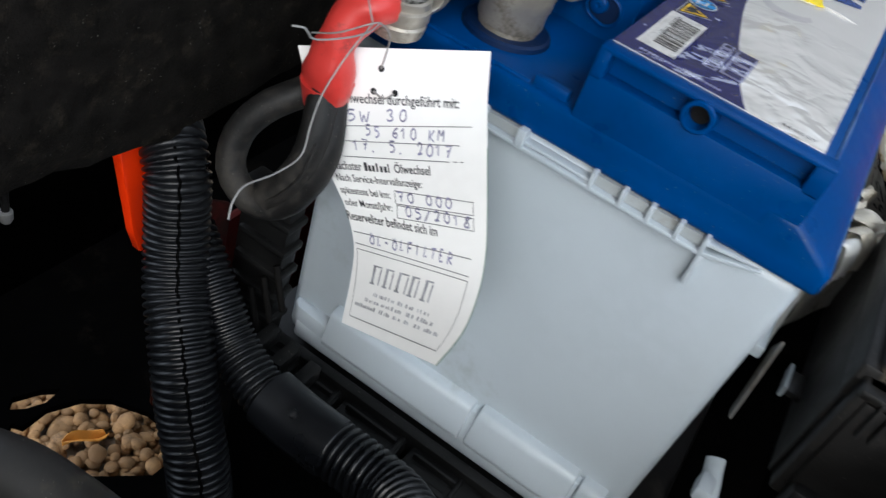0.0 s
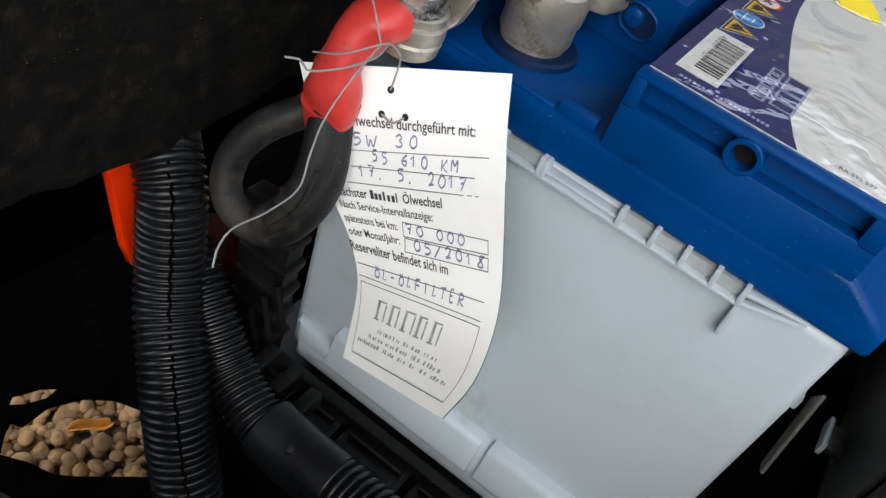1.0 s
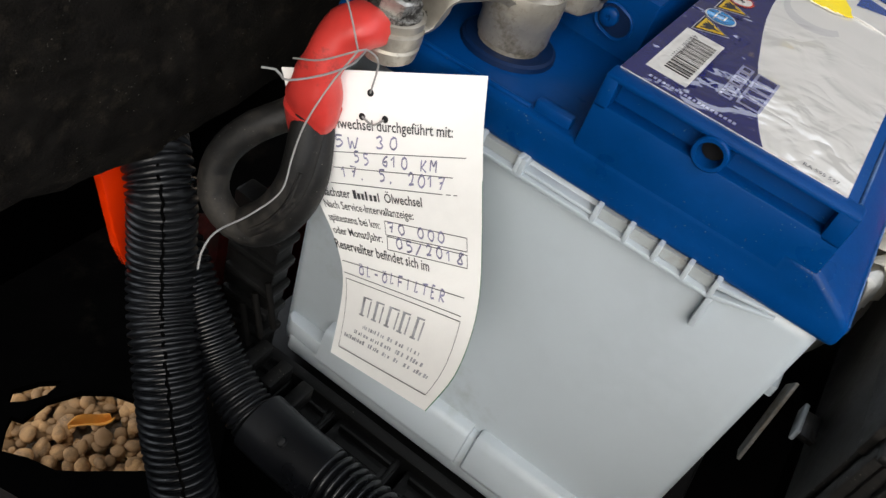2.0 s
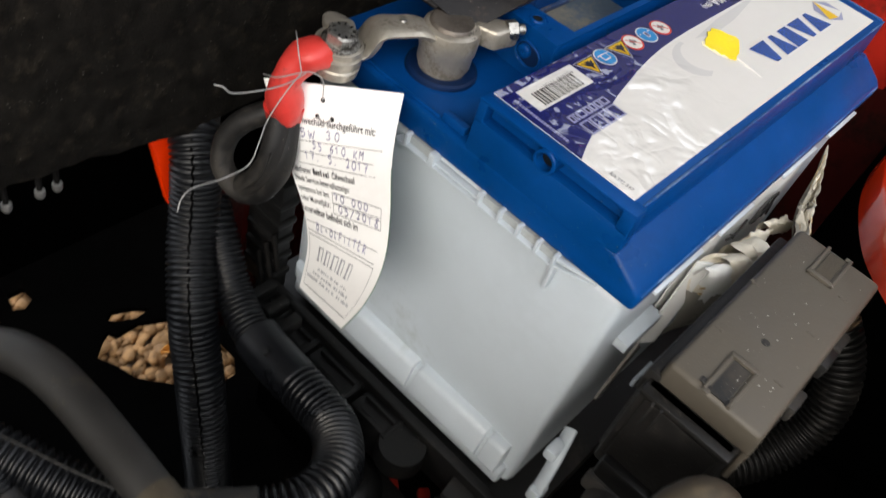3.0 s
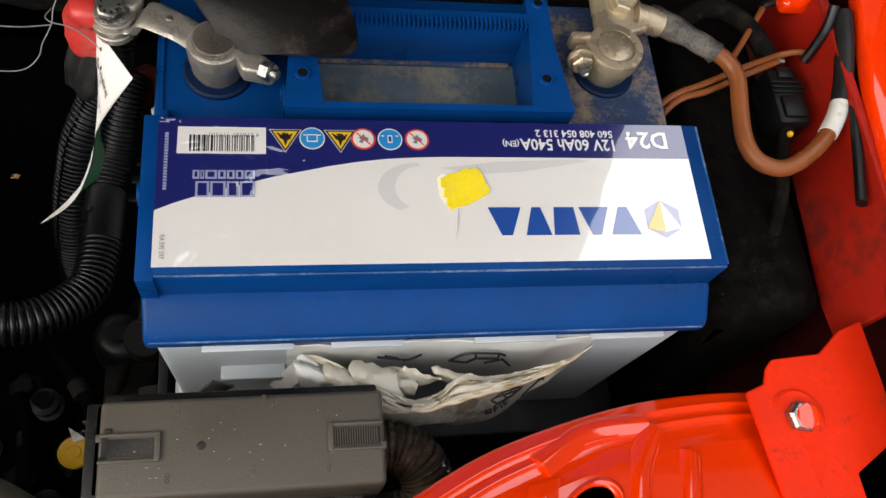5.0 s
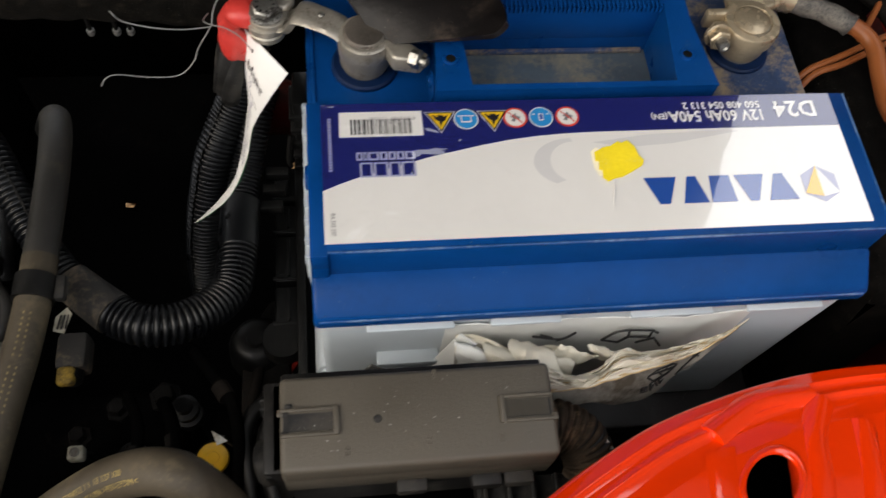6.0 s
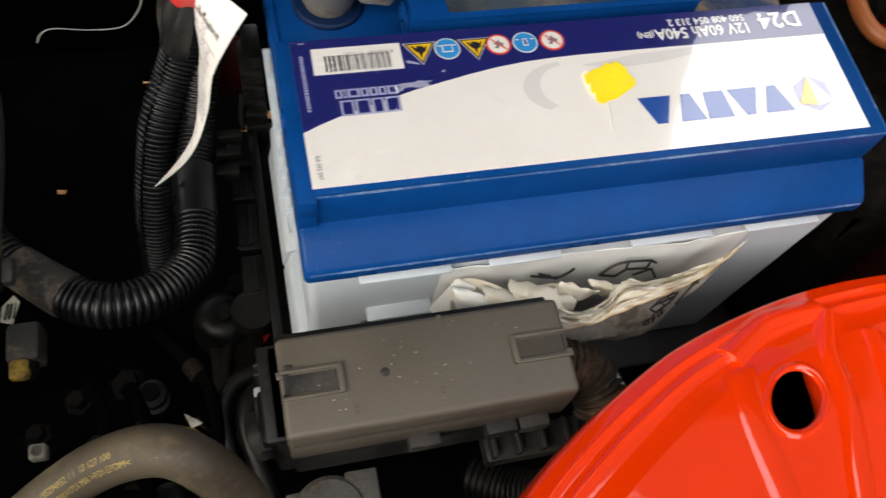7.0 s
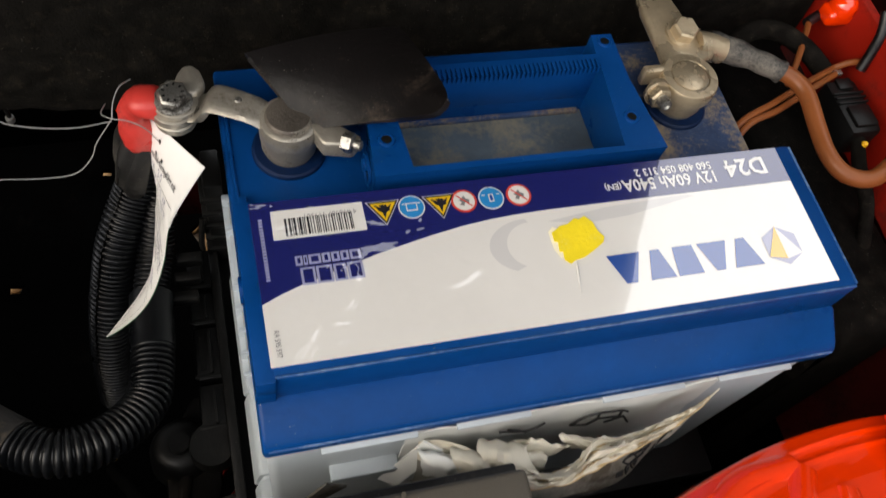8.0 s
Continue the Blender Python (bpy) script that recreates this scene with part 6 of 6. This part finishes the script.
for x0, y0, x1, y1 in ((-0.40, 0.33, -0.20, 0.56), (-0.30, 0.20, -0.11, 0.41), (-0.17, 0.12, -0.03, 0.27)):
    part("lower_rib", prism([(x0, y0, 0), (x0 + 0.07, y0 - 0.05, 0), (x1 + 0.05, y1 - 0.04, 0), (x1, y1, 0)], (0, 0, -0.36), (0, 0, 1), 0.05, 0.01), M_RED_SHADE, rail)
part("rear_web", box((0.08, 2.40, -1.35), (3.4, 2.46, -0.12), 0.03), M_RED_DIM, rail)
# rail coloured black for the darkness under the battery
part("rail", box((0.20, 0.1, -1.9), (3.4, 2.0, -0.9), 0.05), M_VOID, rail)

# grey cap, pale bracket and plate below the fuse box
gc = thing("grey_cap", (0.02, -0.68, 0.6), "round grey plastic cap below the fuse box", "cap")
part("disc", lathe((0.02, -0.72, 0.70), (0, 0, 1), [(0, 0.16), (0.05, 0.16), (0.07, 0.14), (0.07, 0.0)], 28), M_CAST, gc)
br = thing("pale_bracket", (0.2, -0.62, 0.6), "pale folded metal bracket", "bracket")
part("plate", box((0.10, -0.72, 0.72), (0.24, -0.56, 0.76), 0.01), M_CAST, br)
part("leg", box((-0.16, -0.70, 0.66), (0.06, -0.60, 0.70), 0.01), M_CAST, br)
sk = thing("black_socket_strip", (0.9, -0.58, 0.8), "black plastic socket strip with open bays", "connector")
part("strip", box((0.70, -0.66, 0.80), (1.15, -0.52, 0.90), 0.015), M_BLACK_DUSTY, sk)
for k in range(4):
    part("bay_wall", box((0.72 + 0.11 * k, -0.65, 0.89), (0.74 + 0.11 * k, -0.53, 0.97), 0.004), M_BLACK_DUSTY, sk)
part("pale_tab", box((1.12, -0.50, 0.98), (1.27, -0.42, 1.02), 0.01), M_CLIP, sk)

# ---- leaflet crushed between battery and fuse box ----
leaf_t = thing("crumpled_leaflet", (1.2, -0.1, 0.7), "crumpled yellowed paper leaflet jammed against the battery", "leaflet")
part("inner_sheet", thick(patch([[(0.57 + 1.40 * i / 50, 0.026 - 0.010 * math.sin(i * 0.21) - 0.008 * noise.noise((i * 0.3, j * 0.4, 0)), 1.405 + 0.05 * max(0, 1 - i / 25) - (0.85 - 0.3 * (1 - i / 50)) * j / 14) for i in range(51)] for j in range(15)]), 0.006),
     M_SHEET, leaf_t, "inner white sheet with black symbols")
# upper edge of the bulging bundle, and the browned edge lower on it
CREASE = [(0.615, 0.0, 1.37), (0.72, -0.02, 1.375), (0.836, -0.079, 1.37), (0.949, -0.15, 1.38), (1.087, -0.205, 1.39), (1.209, -0.188, 1.405), (1.302, -0.125, 1.425), (1.433, -0.125, 1.39), (1.607, -0.10, 1.355), (1.813, -0.06, 1.385), (1.927, -0.014, 1.43)]
RIM = [(0.62, -0.03, 1.25), (0.75, -0.09, 1.20), (0.9, -0.15, 1.20), (1.0, -0.185, 1.22), (1.081, -0.195, 1.282), (1.141, -0.208, 1.335), (1.225, -0.192, 1.36), (1.35, -0.165, 1.345), (1.47, -0.14, 1.325), (1.663, -0.10, 1.305), (1.81, -0.06, 1.355), (1.93, -0.016, 1.41)]
FOOT = [(0.62, -0.03, 0.90), (0.82, -0.14, 1.0), (1.0, -0.26, 1.12), (1.218, -0.28, 1.158), (1.38, -0.27, 1.09), (1.52, -0.24, 1.06), (1.68, -0.14, 1.08), (1.80, -0.08, 1.20), (1.932, -0.016, 1.40)]
crease, rim_line, foot_line = curve_points(CREASE, 0.004), curve_points(RIM, 0.004), curve_points(FOOT, 0.004)


def along(line, s):
    f = min(max(s, 0), 1) * (len(line) - 1)
    k = min(int(f), len(line) - 2)
    return line[k].lerp(line[k + 1], f - k)


def bundle(s0, s1, seed, amp, rows=10, cols=150):
    """Crumpled layers between the crease (0) and the outer edge (1)."""
    g = []
    for j in range(rows):
        s = s0 + (s1 - s0) * j / (rows - 1)
        row = []
        for i in range(cols):
            u = i / (cols - 1)
            p = along(crease, u).lerp(along(rim_line, u), s)
            n1 = noise.noise((u * 7 + s * 3.0, s * 2, seed))
            n2 = abs(noise.noise((u * 13 - s * 4, s * 2.5, seed + 4)))
            n2 += 0.55 * abs(math.sin(u * 15 + s * 7 + 3 * n1)) * math.exp(-((u - 0.40) / 0.16) ** 2)
            fade = max(0.0, math.sin(3.14159 * u)) ** 0.4
            row.append(p + V((0.01 * n1, -0.03 * n2, 0.05 * n1 + 0.035 * n2)) * amp * fade)
        g.append(row)
    return g


for n, (s0, s1, seed, amp) in enumerate(((-0.12, 0.40, 2, 0.8), (0.02, 0.55, 9, 1.0), (0.16, 0.68, 13, 1.15), (0.30, 0.80, 17, 1.0), (0.44, 0.90, 23, 0.8), (0.58, 1.0, 5, 0.5))):
    g = [[p + V((0, -0.010 * n, 0.004 * n)) * math.sin(3.14159 * i / 149) for i, p in enumerate(row)] for row in bundle(s0, s1, seed, amp, 12)]
    part("page", patch(g), M_LEAFLET, leaf_t)
    part("browned_edge", sweep([g[-1][i] for i in range(8, 146, 3)], lambda i, t: 0.0042 + 0.002 * noise.noise((i * 0.4, 5, 0)), 8, 0.012), M_LEAFLET_EDGE, leaf_t)
# rolled and folded pages standing up in the gap
random.seed(5)
for k, x0 in enumerate((0.60, 0.72, 0.83, 0.95, 1.08, 1.20)):
    lean, crest, wide = random.uniform(-0.10, 0.10), random.uniform(1.40, 1.43) - (0.06 if k > 2 else 0.0), random.uniform(0.15, 0.21)
    near, far = (-0.012 - 0.01 * (k % 2) if k < 3 else -0.045), random.uniform(-0.13, -0.09) - 0.03 * math.sin(k)
    g = []
    for j in range(15):
        a = 3.1416 * j / 14
        y = (near + far) / 2 + (near - far) / 2 * math.cos(a)
        g.append([(x0 + wide * i / 12 + lean * (1 - math.sin(a)) + 0.012 * noise.noise((j * 0.4, i * 0.2, k)), y - 0.05 * math.sin(1.57 * i / 12) + 0.014 * noise.noise((i * 0.45, j * 0.35, k + 7)),
                   1.24 + (crest - 1.24) * max(0.0, math.sin(a)) ** 0.6 - 0.035 * (i / 12) ** 2 + 0.012 * noise.noise((i * 0.6, j * 0.3, k + 3))) for i in range(13)])
    part("rolled_page", patch(g), M_SHEET if k == 0 else M_LEAFLET, leaf_t)
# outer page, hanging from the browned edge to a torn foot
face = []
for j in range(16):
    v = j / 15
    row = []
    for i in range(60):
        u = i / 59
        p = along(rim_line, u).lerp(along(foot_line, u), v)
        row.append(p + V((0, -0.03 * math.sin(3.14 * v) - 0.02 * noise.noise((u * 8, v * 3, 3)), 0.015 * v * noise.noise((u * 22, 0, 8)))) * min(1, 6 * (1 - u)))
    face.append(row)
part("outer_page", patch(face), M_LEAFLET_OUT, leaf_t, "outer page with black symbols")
for quad in ([(0.63, -0.004, 1.40), (0.70, -0.05, 1.385), (0.56, -0.055, 0.95), (0.49, -0.01, 0.95)], [(0.70, -0.05, 1.375), (0.80, -0.125, 1.35), (0.74, -0.10, 1.10), (0.64, -0.04, 1.10)]):
    part("folded_flap", thick(flat(quad), 0.008), M_SHEET, leaf_t, smooth=False)


def strokes(lines, y, r=0.0058):
    for pts in lines:
        part("symbol_stroke", sweep([(x, y, z) for x, z in pts], r, 6, 0.02), M_MARK, leaf_t)


# symbols on the inner sheet: crossed strokes and an open box
strokes(([(0.966, 1.318), (1.102, 1.265), (1.161, 1.339)], [(0.998, 1.331), (1.061, 1.287)], [(1.088, 1.249), (1.139, 1.294)],
         [(1.305, 1.22), (1.349, 1.308), (1.409, 1.329)], [(1.409, 1.329), (1.426, 1.243)], [(1.426, 1.243), (1.392, 1.179)], [(1.392, 1.179), (1.305, 1.22)],
         [(1.409, 1.329), (1.524, 1.306)], [(1.524, 1.306), (1.533, 1.222)], [(1.533, 1.222), (1.426, 1.243)], [(1.483, 1.162), (1.56, 1.209)], [(1.56, 1.209), (1.623, 1.095)], [(1.524, 1.306), (1.559, 1.271)]), -0.002)
# and on the outer page
def on_page(u, v):
    i, j = min(u * 59, 58), min(v * 15, 14)
    p, q = V(face[int(j)][int(i)]), V(face[int(j) + 1][int(i) + 1])
    return V((p.x + (q.x - p.x) * (i % 1), p.y + (q.y - p.y) * (j % 1) - 0.004, p.z + (q.z - p.z) * (j % 1)))


for pts in ([(0.615, 0.50), (0.615, 0.66)], [(0.615, 0.50), (0.635, 0.48)], [(0.615, 0.58), (0.633, 0.56)], [(0.615, 0.66), (0.635, 0.64)],
            [(0.642, 0.64), (0.645, 0.47)], [(0.645, 0.47), (0.665, 0.46)], [(0.665, 0.46), (0.667, 0.61)], [(0.643, 0.55), (0.666, 0.53)],
            [(0.697, 0.43), (0.677, 0.45)], [(0.677, 0.45), (0.679, 0.60)], [(0.679, 0.60), (0.698, 0.58)],
            [(0.64, 0.33), (0.68, 0.24)], [(0.68, 0.24), (0.735, 0.22)], [(0.735, 0.22), (0.75, 0.30)], [(0.75, 0.30), (0.71, 0.38)], [(0.71, 0.38), (0.655, 0.40)], [(0.655, 0.40), (0.64, 0.33)], [(0.68, 0.24), (0.69, 0.36)], [(0.71, 0.23), (0.72, 0.36)], [(0.645, 0.32), (0.74, 0.29)],
            [(0.74, 0.72), (0.765, 0.55)], [(0.765, 0.55), (0.80, 0.40)], [(0.80, 0.40), (0.835, 0.24)], [(0.80, 0.26), (0.825, 0.40)]):
    part("symbol_stroke", sweep([on_page(u, v) for u, v in pts], 0.0048, 6, 0.01), M_MARK, leaf_t)

# ---- red front panel near the lens ----
fp = thing("front_panel", (1.8, -0.9, 1.2), "glossy red front panel with stamped beads and a round hole", "car body")


def panel_z(x, y):
    return 1.60 - 0.12 * (x - 1.0) + 0.40 * (-y - 0.4)


rim = curve_points([(0.22, -1.50, 0), (0.36, -1.22, 0), (0.48, -1.05, 0), (0.60, -0.93, 0), (0.78, -0.80, 0), (1.02, -0.655, 0), (1.36, -0.485, 0), (1.8, -0.345, 0), (2.2, -0.265, 0), (2.62, -0.235, 0), (2.95, -0.26, 0)], 0.05)
steps = [(0.02, -0.22), (-0.004, -0.20), (0.0, -0.02), (0.005, -0.007), (0.016, 0.0), (0.044, 0.0), (0.050, 0.006), (0.056, 0.008), (0.062, 0.006), (0.067, -0.002), (0.075, -0.007), (0.104, -0.007), (0.110, 0.0), (0.116, 0.003), (0.123, 0.0), (0.130, -0.007), (0.142, -0.011), (0.17, -0.011), (0.20, -0.008), (0.222, -0.003), (0.240, 0.0)]
rows = []
for off, lift in steps:
    row = []
    for i, c in enumerate(rim):
        d = (rim[min(i + 1, len(rim) - 1)] - rim[max(i - 1, 0)]).normalized()
        p = c + V((d.y, -d.x, 0)) * off
        row.append((p.x, p.y, panel_z(p.x, p.y) + lift))
    rows.append(row)
part("rolled_edge", patch(rows), M_RED, fp, angle=60)
HOLE = (1.72, -0.765)


def hole_at(r, k, n):
    """Places round the hole: an oval of long axis 2.75 r, leaning with the panel's slope."""
    a = 6.28319 * k / n
    return HOLE[0] + r * (0.95 * math.cos(a) + 0.76 * math.sin(a)), HOLE[1] + r * (-0.14 * math.cos(a) + 1.08 * math.sin(a))



inside = [p[:2] for p in rows[-1]] + [(2.97, -1.9), (0.55, -1.9)]
part("web", sheet_with_holes(inside, [[hole_at(0.128, k, 40) for k in range(40)]], panel_z), M_RED, fp, smooth=False)
g = []
for r, lift in ((0.142, -0.002), (0.134, 0.006), (0.122, 0.008), (0.112, 0.002), (0.107, -0.006), (0.106, -0.014)):
    ring = [hole_at(r, k, 40) for k in range(41)]
    g.append([(x, y, panel_z(x, y) + lift) for x, y in ring])
part("hole_lip", patch(g), M_RED, fp)
for pts in ([(2.12, -0.43), (2.0, -0.6), (1.93, -0.78), (1.86, -0.92), (1.75, -1.1), (1.6, -1.35)], [(1.55, -0.58), (1.68, -0.50), (1.83, -0.43), (2.1, -0.40)], [(2.25, -0.55), (2.15, -0.8), (2.03, -1.02), (1.88, -1.2), (1.7, -1.4)]):
    part("stamped_bead", sweep([(x, y, panel_z(x, y) - 0.075) for x, y in pts], 0.085, 28, 0.03), M_RED, fp)
spine = curve_points([(1.56, -0.62, 0), (1.53, -0.72, 0), (1.50, -0.82, 0), (1.475, -0.93, 0), (1.45, -1.06, 0), (1.42, -1.2, 0)], 0.03)
g = []
for k in range(15):
    w = -0.072 + 0.144 * k / 14
    g.append([])
    for i, c in enumerate(spine):
        crown = (math.sqrt(0.16 - w * w) - 0.3945) * (1.0 + 0.25 * i / len(spine)) * min(1, 0.1 + i * 0.45)
        g[-1].append((c.x + w, c.y + 0.2 * w, panel_z(c.x + w, c.y + 0.2 * w) + crown))
part("stamped_facet", patch(g), M_RED, fp)
# ear with bolt
part("ear", prism([(2.60, -0.27, 1.42), (2.70, -0.235, 1.42), (2.725, -0.165, 1.42), (2.765, -0.123, 1.42), (2.911, -0.111, 1.42), (3.014, -0.105, 1.42), (3.149, 0.004, 1.42), (3.28, 0.05, 1.42), (3.30, -0.50, 1.44), (3.02, -0.66, 1.46), (2.95, -1.2, 1.6), (2.60, -1.2, 1.62)], (0, 0, 0.02), (0, 0, 1), 0.03, 0.012, 3), M_RED_SCUFFED, fp)
part("washer", lathe((2.81, -0.40, 1.465), (0, 0, 1), [(0, 0.135), (0.02, 0.132), (0.03, 0.118), (0.022, 0.105), (0.022, 0.06)], 32), M_RED_SCUFFED, fp)
part("bolt", lathe((2.81, -0.40, 1.485), (0, -0.1, 1), [(0, 0.072), (0.05, 0.072), (0.062, 0.06)], flats=6), M_ZINC, fp, "bolt with flaking red paint")
part("bolt_paint", lathe((2.823, -0.405, 1.538), (0, -0.1, 1), [(0, 0.06), (0.014, 0.056), (0.02, 0.04)], 8), M_RED, fp)

# wing rail on the right
wr = thing("wing_rail", (3.4, 0.8, 1.6), "red wing rail with bolt holes and black rubber seal", "car body")
part("rail", prism([(3.30, -0.3, 1.74), (3.34, 0.3, 1.74), (3.40, 1.1, 1.76), (3.55, 1.95, 1.78), (4.5, 1.95, 1.78), (4.4, -1.2, 1.74), (3.2, -1.2, 1.70)], (0, 0, 0), (0, 0, 1), 0.10, 0.03, 3), M_RED, wr)
# skirt in a darker red, for the shade below the rail
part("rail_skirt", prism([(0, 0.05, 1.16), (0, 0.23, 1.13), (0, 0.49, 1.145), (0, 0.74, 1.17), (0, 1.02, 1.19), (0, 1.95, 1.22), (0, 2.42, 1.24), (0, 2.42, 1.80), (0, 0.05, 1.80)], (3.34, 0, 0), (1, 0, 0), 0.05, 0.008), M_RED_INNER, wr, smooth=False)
part("rubber_seal", sweep([(3.27, 0.55, 1.72), (3.33, 0.85, 1.74), (3.385, 1.12, 1.75)], 0.045, 12, wide=0.6), M_BLACK, wr)
# black disc in place of the hole's dark inside
part("rail_hole", lathe((3.52, 1.12, 1.835), (0, 0, 1), [(0, 0.07), (0.014, 0.07)], 20), M_BLACK, wr)
part("rail_bolt", lathe((3.30, -0.02, 1.83), (0, 0, 1), [(0, 0.11), (0.02, 0.11), (0.03, 0.07), (0.07, 0.065), (0.08, 0.05)], 20), M_CAST, wr)

# wiring on the wing side
cn = thing("wing_connector", (3.15, 1.2, 1.3), "black plug connector with thin brown wires", "connector")
part("housing", box((3.07, 1.08, 1.40), (3.25, 1.42, 1.59), 0.025), M_BLACK, cn)
part("latch", box((3.10, 1.11, 1.58), (3.23, 1.24, 1.61), 0.012), M_BLACK, cn)
for y in (1.26, 1.29, 1.32):
    part("grip_rib", box((3.07, y, 1.585), (3.25, y + 0.012, 1.602), 0.004), M_BLACK, cn)
part("latch", box((3.12, 1.35, 1.58), (3.21, 1.42, 1.605), 0.010), M_BLACK, cn)
part("tail", sweep([(3.14, 1.08, 1.52), (3.08, 0.92, 1.50), (3.06, 0.74, 1.45), (3.06, 0.5, 1.2)], 0.036, 14), M_FLEECE, cn)
part("paint_dot", lathe((3.11, 1.02, 1.575), (0, -0.3, 1), [(0, 0.018), (0.012, 0.012)], 10), M_YELLOW, cn, "yellow paint dot")
part("metal_pin", box((3.12, 1.44, 1.585), (3.18, 1.47, 1.61), 0.004), M_ZINC, cn)
for k, p in enumerate(([(2.36, 1.12, 1.42), (2.48, 1.215, 1.58), (2.68, 1.29, 1.61), (2.93, 1.395, 1.62), (3.15, 1.49, 1.60)], [(2.40, 1.10, 1.42), (2.52, 1.20, 1.575), (2.70, 1.255, 1.60), (2.94, 1.36, 1.61), (3.14, 1.45, 1.60)],
                       [(2.85, 1.42, 1.58), (2.95, 1.55, 1.62), (3.04, 1.67, 1.63), (3.15, 1.81, 1.62)], [(3.15, 1.49, 1.60), (3.24, 1.50, 1.62), (3.32, 1.50, 1.62)])):
    w = thing("thin_wire", p[0], "thin brown wire by the wing", "wire", "brown wires by the wing")
    part("sheath", sweep(p, 0.017, 8), M_BROWN, w)
for p in ([(3.12, 1.79, 1.62), (3.26, 1.85, 1.63), (3.40, 1.87, 1.64), (3.55, 1.9, 1.64)], [(3.29, 1.455, 1.61), (3.315, 1.49, 1.70), (3.33, 1.53, 1.80), (3.34, 1.60, 1.88)]):
    w = thing("sleeved_wire", p[0], "wire in a grey sleeve by the wing", "wire")
    part("sheath", sweep(p, 0.027, 10), M_CONDUIT, w)
rb = thing("red_junction", (3.3, 1.8, 1.6), "glossy red junction cap on the wing", "cap")
part("cap", lathe((3.29, 1.80, 1.70), (0, 0, 1), [(0, 0.075), (0.05, 0.072), (0.075, 0.055), (0.088, 0.03), (0.09, 0)], 22), M_RED, rb)
part("base", box((3.20, 1.74, 1.62), (3.42, 1.86, 1.715), 0.03, 3), M_RED, rb)
fl = thing("fabric_loom", (2.9, 1.6, 1.4), "black fabric-taped loom and padding beside the battery", "loom")
part("loom", sweep([(2.62, 1.70, 1.58), (2.78, 1.76, 1.62), (2.93, 1.74, 1.62), (3.05, 1.62, 1.6), (3.14, 1.46, 1.55)], 0.052, 14), M_FLEECE, fl)
bm = box((2.58, 0.12, -0.9), (3.24, 2.30, 1.30), 0.16, 5)
for v in bm.verts:
    v.co += V((0.12, 0.06, 0.10)) * noise.noise(v.co * 1.8)
    v.co.x += 0.18 * (1.38 - v.co.z) if v.co.x < 2.7 else 0
part("padding", bm, M_PAD, fl, "black fleece padding")
